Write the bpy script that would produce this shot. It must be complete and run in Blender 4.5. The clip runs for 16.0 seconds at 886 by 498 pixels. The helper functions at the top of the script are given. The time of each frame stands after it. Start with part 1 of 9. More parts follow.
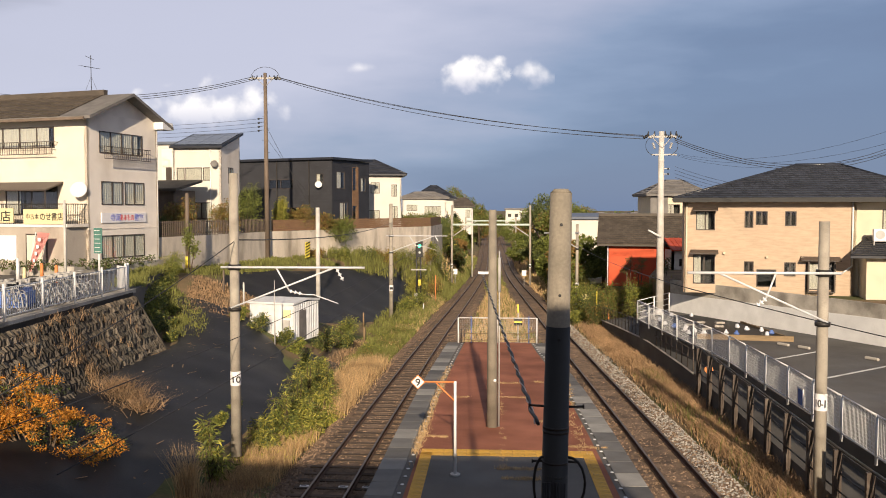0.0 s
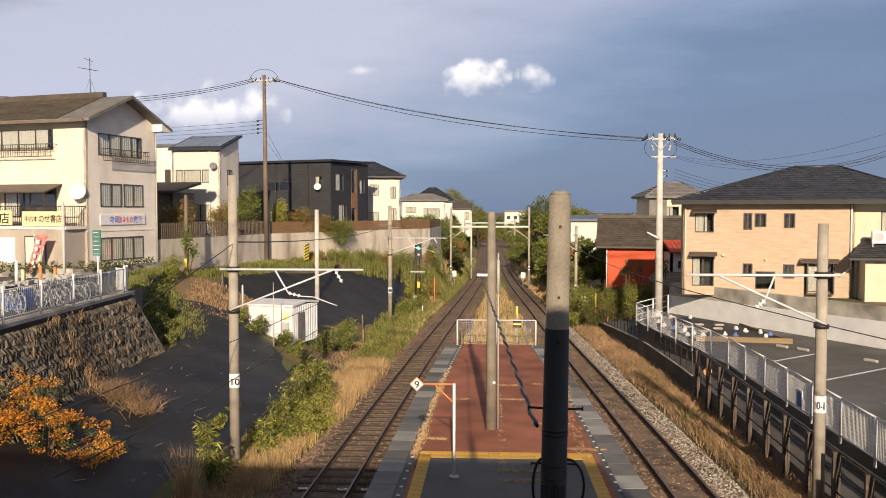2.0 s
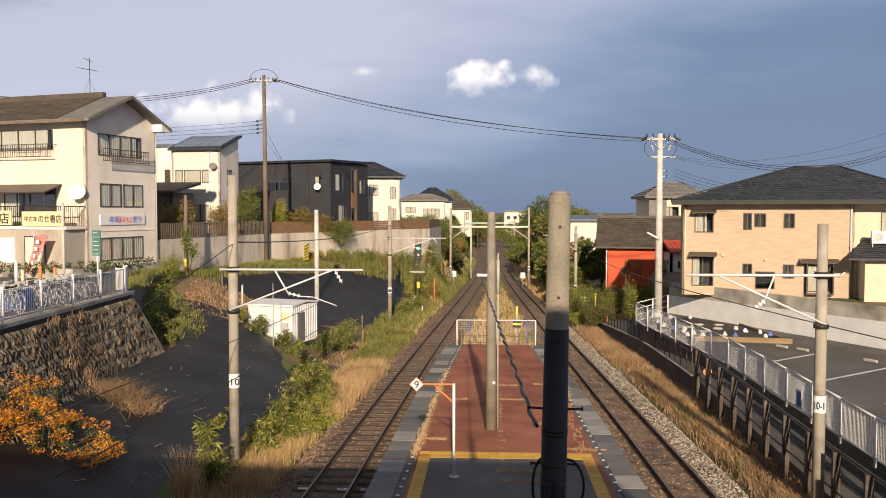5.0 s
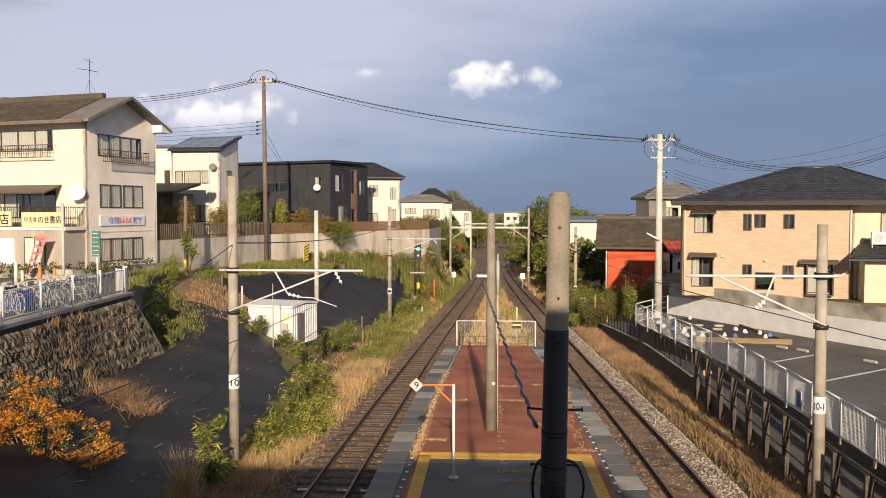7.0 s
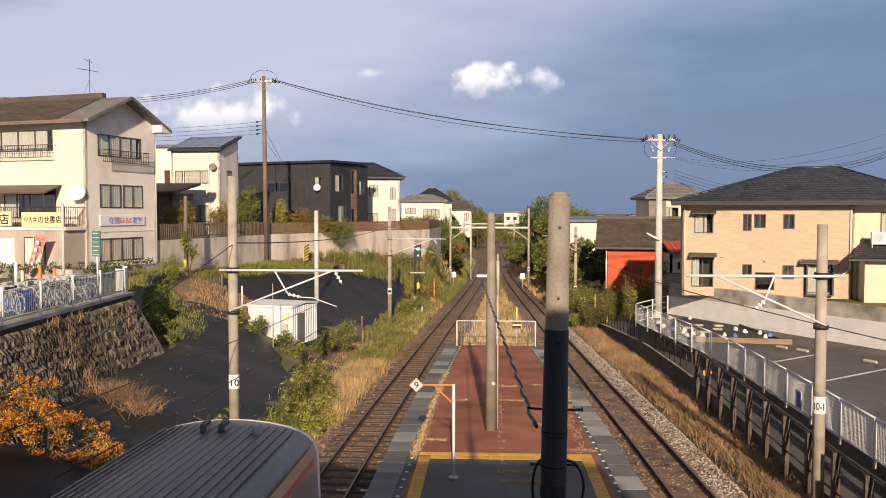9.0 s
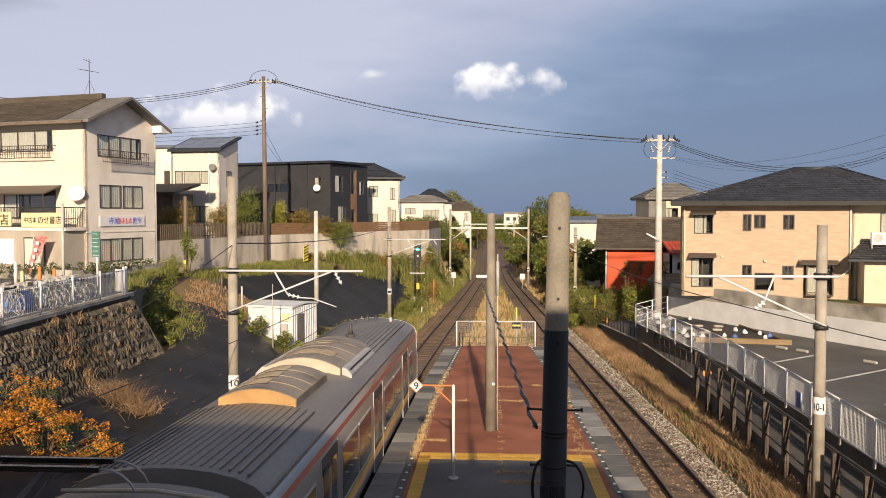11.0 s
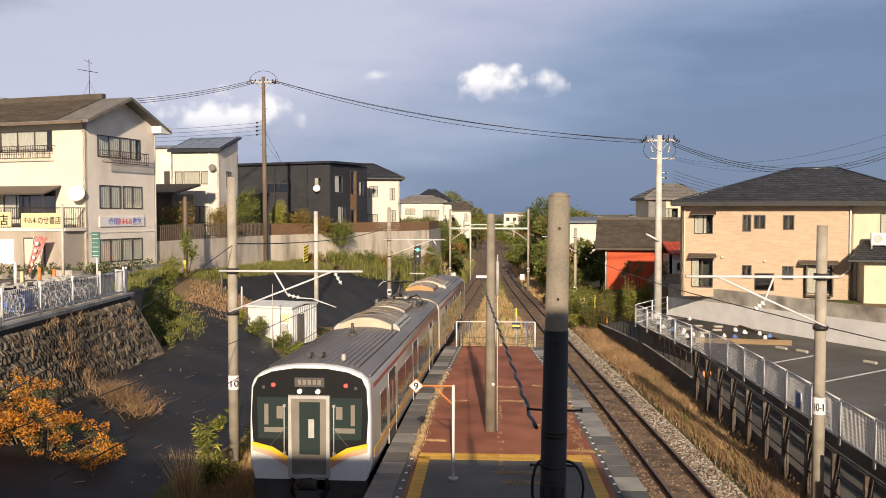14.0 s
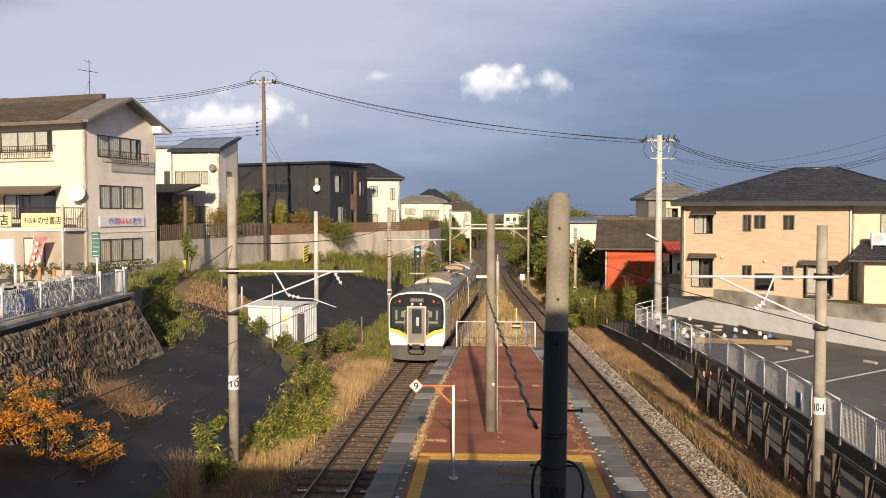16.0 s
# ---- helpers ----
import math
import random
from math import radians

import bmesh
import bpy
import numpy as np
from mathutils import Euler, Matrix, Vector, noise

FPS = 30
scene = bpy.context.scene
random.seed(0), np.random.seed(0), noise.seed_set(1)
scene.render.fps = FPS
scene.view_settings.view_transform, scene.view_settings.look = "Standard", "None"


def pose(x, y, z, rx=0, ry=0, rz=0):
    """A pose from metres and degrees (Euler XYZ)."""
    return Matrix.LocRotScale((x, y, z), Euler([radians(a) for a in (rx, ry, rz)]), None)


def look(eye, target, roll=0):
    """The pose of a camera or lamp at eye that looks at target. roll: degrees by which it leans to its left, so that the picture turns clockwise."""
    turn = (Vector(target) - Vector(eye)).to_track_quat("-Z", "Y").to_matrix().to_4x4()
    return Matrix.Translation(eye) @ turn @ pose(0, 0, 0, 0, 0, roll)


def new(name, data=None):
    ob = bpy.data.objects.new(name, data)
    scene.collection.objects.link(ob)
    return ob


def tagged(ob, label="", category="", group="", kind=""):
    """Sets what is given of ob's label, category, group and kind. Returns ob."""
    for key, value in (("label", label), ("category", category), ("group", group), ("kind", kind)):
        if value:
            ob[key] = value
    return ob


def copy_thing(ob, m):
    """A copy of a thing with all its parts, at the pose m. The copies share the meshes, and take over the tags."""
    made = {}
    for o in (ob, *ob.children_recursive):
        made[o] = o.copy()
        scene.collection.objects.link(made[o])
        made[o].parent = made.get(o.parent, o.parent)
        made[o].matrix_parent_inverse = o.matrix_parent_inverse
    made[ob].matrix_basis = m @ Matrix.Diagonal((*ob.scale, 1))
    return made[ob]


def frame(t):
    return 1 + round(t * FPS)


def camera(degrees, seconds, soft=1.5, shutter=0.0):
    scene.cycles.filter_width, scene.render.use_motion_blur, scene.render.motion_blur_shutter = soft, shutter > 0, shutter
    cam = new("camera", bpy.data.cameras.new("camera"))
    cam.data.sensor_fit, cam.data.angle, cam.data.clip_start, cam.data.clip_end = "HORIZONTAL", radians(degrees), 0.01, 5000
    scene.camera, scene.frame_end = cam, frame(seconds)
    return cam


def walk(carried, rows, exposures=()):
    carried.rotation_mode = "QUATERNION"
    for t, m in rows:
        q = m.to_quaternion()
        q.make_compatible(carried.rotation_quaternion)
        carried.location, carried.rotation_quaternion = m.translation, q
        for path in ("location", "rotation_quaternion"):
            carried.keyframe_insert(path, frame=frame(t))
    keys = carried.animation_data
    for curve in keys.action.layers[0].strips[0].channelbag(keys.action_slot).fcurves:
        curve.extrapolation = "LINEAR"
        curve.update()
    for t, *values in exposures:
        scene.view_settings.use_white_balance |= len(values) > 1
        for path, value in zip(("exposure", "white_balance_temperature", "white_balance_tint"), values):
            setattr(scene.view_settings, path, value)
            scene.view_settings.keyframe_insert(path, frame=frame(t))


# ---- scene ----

# ---- camera ----
EYE = (0.0, 0.0, 6.9)


def aim(right, up):
    return pose(*EYE, 90 - 2.515 + up, 0, 3.133 - right)


SWAY = [(0.0, -0.10, -0.205), (0.5, -0.09, -0.15), (1.0, -0.065, -0.08), (1.5, -0.05, -0.045), (2.0, -0.03, -0.06),
        (2.5, -0.05, -0.07), (3.0, -0.05, -0.075), (3.5, -0.04, -0.11), (4.0, -0.03, -0.10), (6.5, 0.0, 0.0),
        (9.2, 0.0, 0.0), (11.5, 0.02, 0.04), (13.0, 0.025, 0.055), (13.5, 0.01, 0.075), (14.0, 0.025, 0.055), (16.0, 0.02, 0.055)]
cam = camera(55.8, 16.0, soft=0.95)
walk(cam, [(t, aim(r, u)) for t, r, u in SWAY])

# ---- light ----
SUN_ELEV, SUN_SIDE = 20.6, 3.4
sun_from = Vector((math.sin(radians(SUN_SIDE)) * math.cos(radians(SUN_ELEV)), -math.cos(radians(SUN_SIDE)) * math.cos(radians(SUN_ELEV)), math.sin(radians(SUN_ELEV))))
sun = new("sun", bpy.data.lights.new("sun", "SUN"))
sun.data.energy, sun.data.angle, sun.data.color = 5.0, radians(0.75), (1.0, 0.81, 0.60)
sun.matrix_world = look((0, -60, 40), Vector((0, -60, 40)) - sun_from)
scene.view_settings.exposure = 0.42

world = bpy.data.worlds.new("world")
scene.world = world
world.use_nodes = True


def build_world():
    nt = world.node_tree
    nt.nodes.clear()
    N, K = nt.nodes.new, nt.links.new
    sky = N("ShaderNodeTexSky")
    sky.sky_type, sky.sun_disc = "NISHITA", False
    sky.sun_elevation, sky.sun_rotation = radians(SUN_ELEV), radians(180 - SUN_SIDE)
    skyb = N("ShaderNodeVectorMath")
    skyb.operation = "SCALE"
    K(sky.outputs[0], skyb.inputs[0])
    skyb.inputs["Scale"].default_value = 0.07
    co = N("ShaderNodeTexCoord")
    sep = N("ShaderNodeSeparateXYZ")
    K(co.outputs["Generated"], sep.inputs[0])
    # cloud deck: grey-blue low, lilac-grey high, streaked by noise stretched along the horizon
    ramp = N("ShaderNodeValToRGB")
    e = ramp.color_ramp.elements
    e[0].position, e[0].color = 0.0, (0.135, 0.185, 0.30, 1)
    e[1].position, e[1].color = 0.30, (0.45, 0.46, 0.57, 1)
    # the deck darkens overhead
    for p, c in ((0.05, (0.145, 0.20, 0.32, 1)), (0.12, (0.21, 0.27, 0.40, 1)), (0.20, (0.33, 0.36, 0.48, 1)), (0.42, (0.44, 0.45, 0.555, 1)), (0.54, (0.26, 0.27, 0.335, 1)), (0.64, (0.15, 0.158, 0.195, 1)), (1.0, (0.11, 0.116, 0.145, 1))):
        k = e.new(p)
        k.color = c
    mp = N("ShaderNodeMapping")
    mp.inputs["Scale"].default_value = (2.2, 2.2, 9.0)
    K(co.outputs["Generated"], mp.inputs[0])
    nz = N("ShaderNodeTexNoise")
    nz.inputs["Scale"].default_value, nz.inputs["Detail"].default_value, nz.inputs["Roughness"].default_value = 1.6, 5, 0.5
    K(mp.outputs[0], nz.inputs["Vector"])
    # brighter to the west side, plus streaks
    m1 = N("ShaderNodeMath")
    m1.operation = "MULTIPLY_ADD"
    K(sep.outputs["X"], m1.inputs[0])
    m1.inputs[1].default_value = -0.42
    K(sep.outputs["Z"], m1.inputs[2])
    m2 = N("ShaderNodeMath")
    m2.operation = "MULTIPLY_ADD"
    K(nz.outputs[0], m2.inputs[0])
    m2.inputs[1].default_value = 0.30
    K(m1.outputs[0], m2.inputs[2])
    m3 = N("ShaderNodeMath")
    m3.operation = "SUBTRACT"
    K(m2.outputs[0], m3.inputs[0])
    m3.inputs[1].default_value = 0.135
    K(m3.outputs[0], ramp.inputs[0])
    mix = N("ShaderNodeMix")
    mix.data_type = "RGBA"
    mix.inputs["Factor"].default_value = 0.92
    K(skyb.outputs[0], mix.inputs["A"])
    K(ramp.outputs[0], mix.inputs["B"])
    bg = N("ShaderNodeBackground")
    bg.inputs["Strength"].default_value = 1.0
    K(mix.outputs["Result"], bg.inputs[0])
    out = N("ShaderNodeOutputWorld")
    K(bg.outputs[0], out.inputs[0])


build_world()


# ---- materials ----
def mat(name, col, rough=0.7, var=0.18, scale=3.0, fine=40.0, bump=0.15, metal=0.0, spots=None, stretch=(1, 1, 1), island=0.0, objvar=0.0, spec=0.4, coords="Object", thin=0.0):
    """A weathered surface: base colour, two scales of variation, optional second colour in patches, fine relief."""
    m = bpy.data.materials.new(name)
    m.use_nodes = True
    nt = m.node_tree
    N, K = nt.nodes.new, nt.links.new
    b = nt.nodes["Principled BSDF"]
    b.inputs["Roughness"].default_value, b.inputs["Metallic"].default_value = rough, metal
    b.inputs["Specular IOR Level"].default_value = spec
    co = N("ShaderNodeTexCoord")
    mp = N("ShaderNodeMapping")
    mp.inputs["Scale"].default_value = stretch
    K(co.outputs[coords], mp.inputs[0])
    n1, n2 = N("ShaderNodeTexNoise"), N("ShaderNodeTexNoise")
    n1.inputs["Scale"].default_value, n1.inputs["Detail"].default_value = scale, 6
    n2.inputs["Scale"].default_value, n2.inputs["Detail"].default_value = fine, 4
    for n in (n1, n2):
        K(mp.outputs[0], n.inputs["Vector"])
    add = N("ShaderNodeMath")
    add.operation = "MULTIPLY_ADD"
    K(n2.outputs[0], add.inputs[0])
    add.inputs[1].default_value = 0.5
    K(n1.outputs[0], add.inputs[2])
    val = N("ShaderNodeMapRange")
    val.inputs["From Min"].default_value, val.inputs["From Max"].default_value = 0.45, 1.05
    val.inputs["To Min"].default_value, val.inputs["To Max"].default_value = 1 - var * 1.6, 1 + var * 1.6
    K(add.outputs[0], val.inputs["Value"])
    last = val.outputs[0]
    for amount, source in ((island, "ShaderNodeNewGeometry"), (objvar, "ShaderNodeObjectInfo")):
        if amount:
            r = N(source)
            rr = N("ShaderNodeMapRange")
            rr.inputs["To Min"].default_value, rr.inputs["To Max"].default_value = 1 - amount, 1 + amount
            K(r.outputs["Random Per Island" if source.endswith("Geometry") else "Random"], rr.inputs["Value"])
            mu = N("ShaderNodeMath")
            mu.operation = "MULTIPLY"
            K(last, mu.inputs[0])
            K(rr.outputs[0], mu.inputs[1])
            last = mu.outputs[0]
    base = N("ShaderNodeRGB")
    base.outputs[0].default_value = (*col, 1)
    colour = base.outputs[0]
    if spots:
        scol, sscale, lo, hi = spots
        n3 = N("ShaderNodeTexNoise")
        n3.inputs["Scale"].default_value, n3.inputs["Detail"].default_value = sscale, 7
        K(mp.outputs[0], n3.inputs["Vector"])
        f = N("ShaderNodeMapRange")
        f.inputs["From Min"].default_value, f.inputs["From Max"].default_value = lo, hi
        K(n3.outputs[0], f.inputs["Value"])
        mx = N("ShaderNodeMix")
        mx.data_type = "RGBA"
        K(f.outputs[0], mx.inputs["Factor"])
        K(colour, mx.inputs["A"])
        mx.inputs["B"].default_value = (*scol, 1)
        colour = mx.outputs["Result"]
    sc = N("ShaderNodeVectorMath")
    sc.operation = "SCALE"
    K(colour, sc.inputs[0])
    K(last, sc.inputs["Scale"])
    K(sc.outputs[0], b.inputs["Base Color"])
    if bump:
        bp = N("ShaderNodeBump")
        bp.inputs["Strength"].default_value, bp.inputs["Distance"].default_value = bump, 0.02
        K(add.outputs[0], bp.inputs["Height"])
        K(bp.outputs[0], b.inputs["Normal"])
    if thin:
        tl, mx2 = N("ShaderNodeBsdfTranslucent"), N("ShaderNodeMixShader")
        K(sc.outputs[0], tl.inputs[0])
        mx2.inputs[0].default_value = thin
        K(b.outputs[0], mx2.inputs[1]), K(tl.outputs[0], mx2.inputs[2])
        K(mx2.outputs[0], nt.nodes["Material Output"].inputs[0])
    return m


def glow(name, col, strength):
    m = bpy.data.materials.new(name)
    m.use_nodes = True
    b = m.node_tree.nodes["Principled BSDF"]
    b.inputs["Base Color"].default_value = (*col, 1)
    b.inputs["Emission Color"].default_value, b.inputs["Emission Strength"].default_value = (*col, 1), strength
    return m


def glass(name, tint=(0.75, 0.82, 0.85)):
    m = bpy.data.materials.new(name)
    m.use_nodes = True
    nt = m.node_tree
    nt.nodes.remove(nt.nodes["Principled BSDF"])
    N, K = nt.nodes.new, nt.links.new
    tr, gl, mx = N("ShaderNodeBsdfTransparent"), N("ShaderNodeBsdfGlossy"), N("ShaderNodeMixShader")
    mx.inputs[0].default_value = 0.08
    tr.inputs[0].default_value = (*tint, 1)
    gl.inputs["Roughness"].default_value = 0.03
    K(tr.outputs[0], mx.inputs[1]), K(gl.outputs[0], mx.inputs[2])
    K(mx.outputs[0], nt.nodes["Material Output"].inputs[0])
    return m


M = {
    "asphalt": mat("asphalt", (0.094, 0.088, 0.079), 0.75, 0.25, 0.6, 60, 0.25, spots=((0.10, 0.10, 0.10), 0.5, 0.5, 0.75), coords="Object"),
    "paving": mat("paving", (0.30, 0.12, 0.075), 0.8, 0.22, 0.7, 45, 0.12, spots=((0.20, 0.08, 0.05), 0.45, 0.45, 0.7), spec=0.12),
    "edge_slab": mat("edge_slab", (0.125, 0.12, 0.11), 0.7, 0.2, 1.5, 50, 0.2, objvar=0.30),
    "edge_grey": mat("edge_grey", (0.12, 0.115, 0.105), 0.8, 0.25, 1.2, 50, 0.2),
    "tactile": mat("tactile", (0.62, 0.36, 0.05), 0.7, 0.25, 3, 40, 0.2, objvar=0.12, spots=((0.25, 0.16, 0.07), 2.5, 0.55, 0.75)),
    "concrete": mat("concrete", (0.41, 0.38, 0.33), 0.85, 0.25, 1.2, 40, 0.25, spots=((0.17, 0.155, 0.13), 0.7, 0.48, 0.72)),
    "pole_concrete": mat("pole_concrete", (0.235, 0.205, 0.16), 0.85, 0.22, 2.5, 45, 0.3, spots=((0.2, 0.18, 0.14), 1.4, 0.5, 0.75)),
    "mast": mat("mast", (0.34, 0.305, 0.25), 0.85, 0.2, 2.5, 45, 0.25, spots=((0.25, 0.22, 0.18), 1.4, 0.5, 0.75)),
    # near-black for the gutter and for the shade painted on the near pole
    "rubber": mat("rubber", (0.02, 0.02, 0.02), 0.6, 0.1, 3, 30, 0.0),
    "pale_green": mat("pale_green", (0.42, 0.50, 0.44), 0.6, 0.12, 2, 30, 0.05),
    "pole_pale": mat("pole_pale", (0.52, 0.50, 0.46), 0.7, 0.15, 2.0, 40, 0.15, spots=((0.38, 0.35, 0.3), 1.2, 0.5, 0.75)),
    "pole_wood": mat("pole_wood", (0.15, 0.115, 0.088), 0.8, 0.25, 2.5, 45, 0.25, stretch=(1, 1, 0.2)),
    "ballast": mat("ballast", (0.165, 0.112, 0.074), 0.95, 0.45, 2.0, 26, 0.9, spots=((0.10, 0.07, 0.05), 0.6, 0.45, 0.7)),
    "stone": mat("stone", (0.3, 0.28, 0.245), 0.9, 0.2, 4, 30, 0.3, island=0.55),
    "stone_brown": mat("stone_brown", (0.20, 0.135, 0.088), 0.95, 0.2, 4, 30, 0.3, island=0.5),
    "sleeper": mat("sleeper", (0.085, 0.06, 0.042), 0.9, 0.3, 3, 30, 0.4, objvar=0.3),
    "rail_rust": mat("rail_rust", (0.09, 0.05, 0.033), 0.8, 0.25, 4, 40, 0.2),
    "rail_shine": mat("rail_shine", (0.17, 0.135, 0.11), 0.42, 0.1, 4, 40, 0.0, metal=0.9),
    "soil": mat("soil", (0.17, 0.115, 0.06), 0.95, 0.3, 0.5, 14, 0.5, spots=((0.085, 0.10, 0.03), 0.30, 0.45, 0.62)),
    "sheet": mat("sheet", (0.016, 0.016, 0.017), 0.55, 0.3, 0.6, 20, 0.45, spots=((0.028, 0.026, 0.024), 0.5, 0.5, 0.75), spec=0.3),
    "stonewall": mat("stonewall", (0.098, 0.081, 0.06), 0.9, 0.25, 2, 25, 0.3, island=0.45, objvar=0.45, spots=((0.05, 0.045, 0.035), 0.9, 0.45, 0.65)),
    "plaster": mat("plaster", (0.42, 0.37, 0.31), 0.9, 0.12, 0.6, 50, 0.2, stretch=(1, 1, 0.35), spots=((0.24, 0.205, 0.165), 0.9, 0.48, 0.72)),
    "wall_concrete": mat("wall_concrete", (0.56, 0.495, 0.41), 0.9, 0.18, 0.9, 35, 0.25, stretch=(1, 1, 0.3), spots=((0.26, 0.225, 0.18), 0.8, 0.5, 0.75)),
    "joint": mat("joint", (0.028, 0.025, 0.021), 0.95, 0.25, 2, 30, 0.3),
    "white_paint": mat("white_paint", (0.7, 0.7, 0.69), 0.45, 0.08, 1.5, 30, 0.05),
    "white_metal": mat("white_metal", (0.64, 0.65, 0.66), 0.4, 0.1, 2, 30, 0.05, spots=((0.5, 0.44, 0.38), 2.2, 0.6, 0.8)),
    "render_cream": mat("render_cream", (0.72, 0.645, 0.53), 0.85, 0.06, 0.6, 60, 0.15, spots=((0.55, 0.46, 0.34), 0.35, 0.55, 0.85)),
    # paler than the cream, to lift side walls the sun only grazes
    "render_grey": mat("render_grey", (0.80, 0.735, 0.65), 0.85, 0.08, 0.6, 60, 0.15, spots=((0.58, 0.51, 0.43), 0.4, 0.5, 0.8)),
    "render_white": mat("render_white", (0.62, 0.59, 0.53), 0.8, 0.05, 0.6, 60, 0.1),
    "siding_beige": mat("siding_beige", (0.48, 0.365, 0.26), 0.75, 0.07, 1.2, 60, 0.2, stretch=(1, 1, 5), spots=((0.435, 0.325, 0.23), 2.0, 0.45, 0.65)),
    "siding_cream": mat("siding_cream", (0.62, 0.54, 0.4), 0.75, 0.07, 1.2, 60, 0.15),
    "siding_black": mat("siding_black", (0.035, 0.036, 0.042), 0.6, 0.15, 1.2, 60, 0.1, island=0.15),
    "red_wall": mat("red_wall", (0.55, 0.085, 0.03), 0.7, 0.12, 0.8, 30, 0.1, spots=((0.5, 0.085, 0.03), 0.8, 0.5, 0.8)),
    "roof_dark": mat("roof_dark", (0.026, 0.029, 0.038), 0.42, 0.15, 2, 20, 0.05, island=0.35, spec=0.45),
    "roof_brown": mat("roof_brown", (0.085, 0.07, 0.055), 0.65, 0.2, 1.5, 20, 0.15, island=0.2),
    "roof_red": mat("roof_red", (0.45, 0.07, 0.03), 0.6, 0.15, 1.5, 20, 0.1, island=0.15),
    "roof_blue": mat("roof_blue", (0.10, 0.12, 0.16), 0.5, 0.12, 1.5, 20, 0.1),
    "solar": mat("solar", (0.16, 0.19, 0.25), 0.18, 0.05, 1.5, 20, 0.0, spec=0.9),
    "roof_slate": mat("roof_slate", (0.16, 0.15, 0.14), 0.7, 0.2, 1.5, 20, 0.15),
    "brown_wood": mat("brown_wood", (0.20, 0.115, 0.062), 0.75, 0.2, 2, 30, 0.15, stretch=(1, 1, 6)),
    "brown_steel": mat("brown_steel", (0.07, 0.052, 0.04), 0.6, 0.2, 3, 30, 0.1, spots=((0.12, 0.10, 0.08), 3.0, 0.55, 0.7)),
    "dark_steel": mat("dark_steel", (0.03, 0.027, 0.025), 0.5, 0.2, 3, 30, 0.1),
    "galv": mat("galv", (0.42, 0.41, 0.39), 0.5, 0.12, 3, 30, 0.05),
    "frame_brown": mat("frame_brown", (0.07, 0.055, 0.045), 0.5, 0.1, 3, 30, 0.0),
    "frame_white": mat("frame_white", (0.7, 0.7, 0.68), 0.5, 0.05, 3, 30, 0.0),
    "curtain": mat("curtain", (0.62, 0.57, 0.48), 0.9, 0.12, 3, 20, 0.1, stretch=(8, 8, 0.5)),
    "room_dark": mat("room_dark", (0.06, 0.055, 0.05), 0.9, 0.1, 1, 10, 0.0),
    "cable": mat("cable", (0.03, 0.03, 0.032), 0.6, 0.1, 1, 10, 0.0),
    "insulator": mat("insulator", (0.75, 0.76, 0.76), 0.25, 0.05, 3, 30, 0.0),
    "bark": mat("bark", (0.10, 0.07, 0.045), 0.9, 0.3, 5, 30, 0.5),
    "leaf_green": mat("leaf_green", (0.165, 0.19, 0.042), 0.6, 0.25, 1.0, 8, 0.0, island=0.45, thin=0.3),
    "leaf_dark": mat("leaf_dark", (0.11, 0.135, 0.042), 0.6, 0.25, 1.0, 8, 0.0, island=0.45, thin=0.3),
    "leaf_lime": mat("leaf_lime", (0.4, 0.37, 0.07), 0.6, 0.25, 1.0, 8, 0.0, island=0.4, thin=0.3),
    "leaf_orange": mat("leaf_orange", (0.54, 0.235, 0.03), 0.6, 0.25, 1.5, 8, 0.0, island=0.45, thin=0.3),
    "leaf_autumn": mat("leaf_autumn", (0.27, 0.165, 0.05), 0.7, 0.25, 1.5, 8, 0.0, island=0.5, thin=0.3),
    "grass_dry": mat("grass_dry", (0.56, 0.39, 0.20), 0.8, 0.2, 0.8, 8, 0.0, island=0.35, thin=0.3),
    "grass_brown": mat("grass_brown", (0.36, 0.24, 0.135), 0.8, 0.25, 0.8, 8, 0.0, island=0.4, thin=0.3),
    "weed_brown": mat("weed_brown", (0.43, 0.28, 0.155), 0.85, 0.3, 0.8, 8, 0.0, island=0.5, thin=0.25),
    "grass_green": mat("grass_green", (0.2, 0.205, 0.055), 0.7, 0.25, 0.8, 8, 0.0, island=0.45, thin=0.3),
    "sea": mat("sea", (0.10, 0.14, 0.20), 0.4, 0.1, 0.01, 0.2, 0.0),
    "line_white": mat("line_white", (0.55, 0.55, 0.53), 0.8, 0.2, 2, 30, 0.1),
    "black": mat("black", (0.012, 0.012, 0.013), 0.5, 0.1, 3, 30, 0.0),
    "number": mat("number", (0.02, 0.02, 0.02), 0.6, 0.05, 3, 30, 0.0),
    "orange_paint": mat("orange_paint", (0.62, 0.22, 0.07), 0.6, 0.15, 4, 30, 0.1),
    "bag_white": mat("bag_white", (0.62, 0.63, 0.66), 0.7, 0.15, 4, 30, 0.3),
    "bag_blue": mat("bag_blue", (0.10, 0.17, 0.42), 0.6, 0.15, 4, 30, 0.3),
    "timber": mat("timber", (0.22, 0.155, 0.085), 0.8, 0.2, 4, 30, 0.2, stretch=(0.3, 1, 1)),
    "steel_body": mat("steel_body", (0.50, 0.47, 0.43), 0.32, 0.08, 1.0, 30, 0.03, metal=0.75, stretch=(1, 0.1, 1)),
    "train_roof": mat("train_roof", (0.165, 0.152, 0.137), 0.45, 0.22, 0.8, 25, 0.1, stretch=(1, 0.3, 1)),
    "train_ac": mat("train_ac", (0.27, 0.225, 0.17), 0.5, 0.2, 1.5, 25, 0.1, spots=((0.12, 0.095, 0.07), 1.2, 0.48, 0.75)),
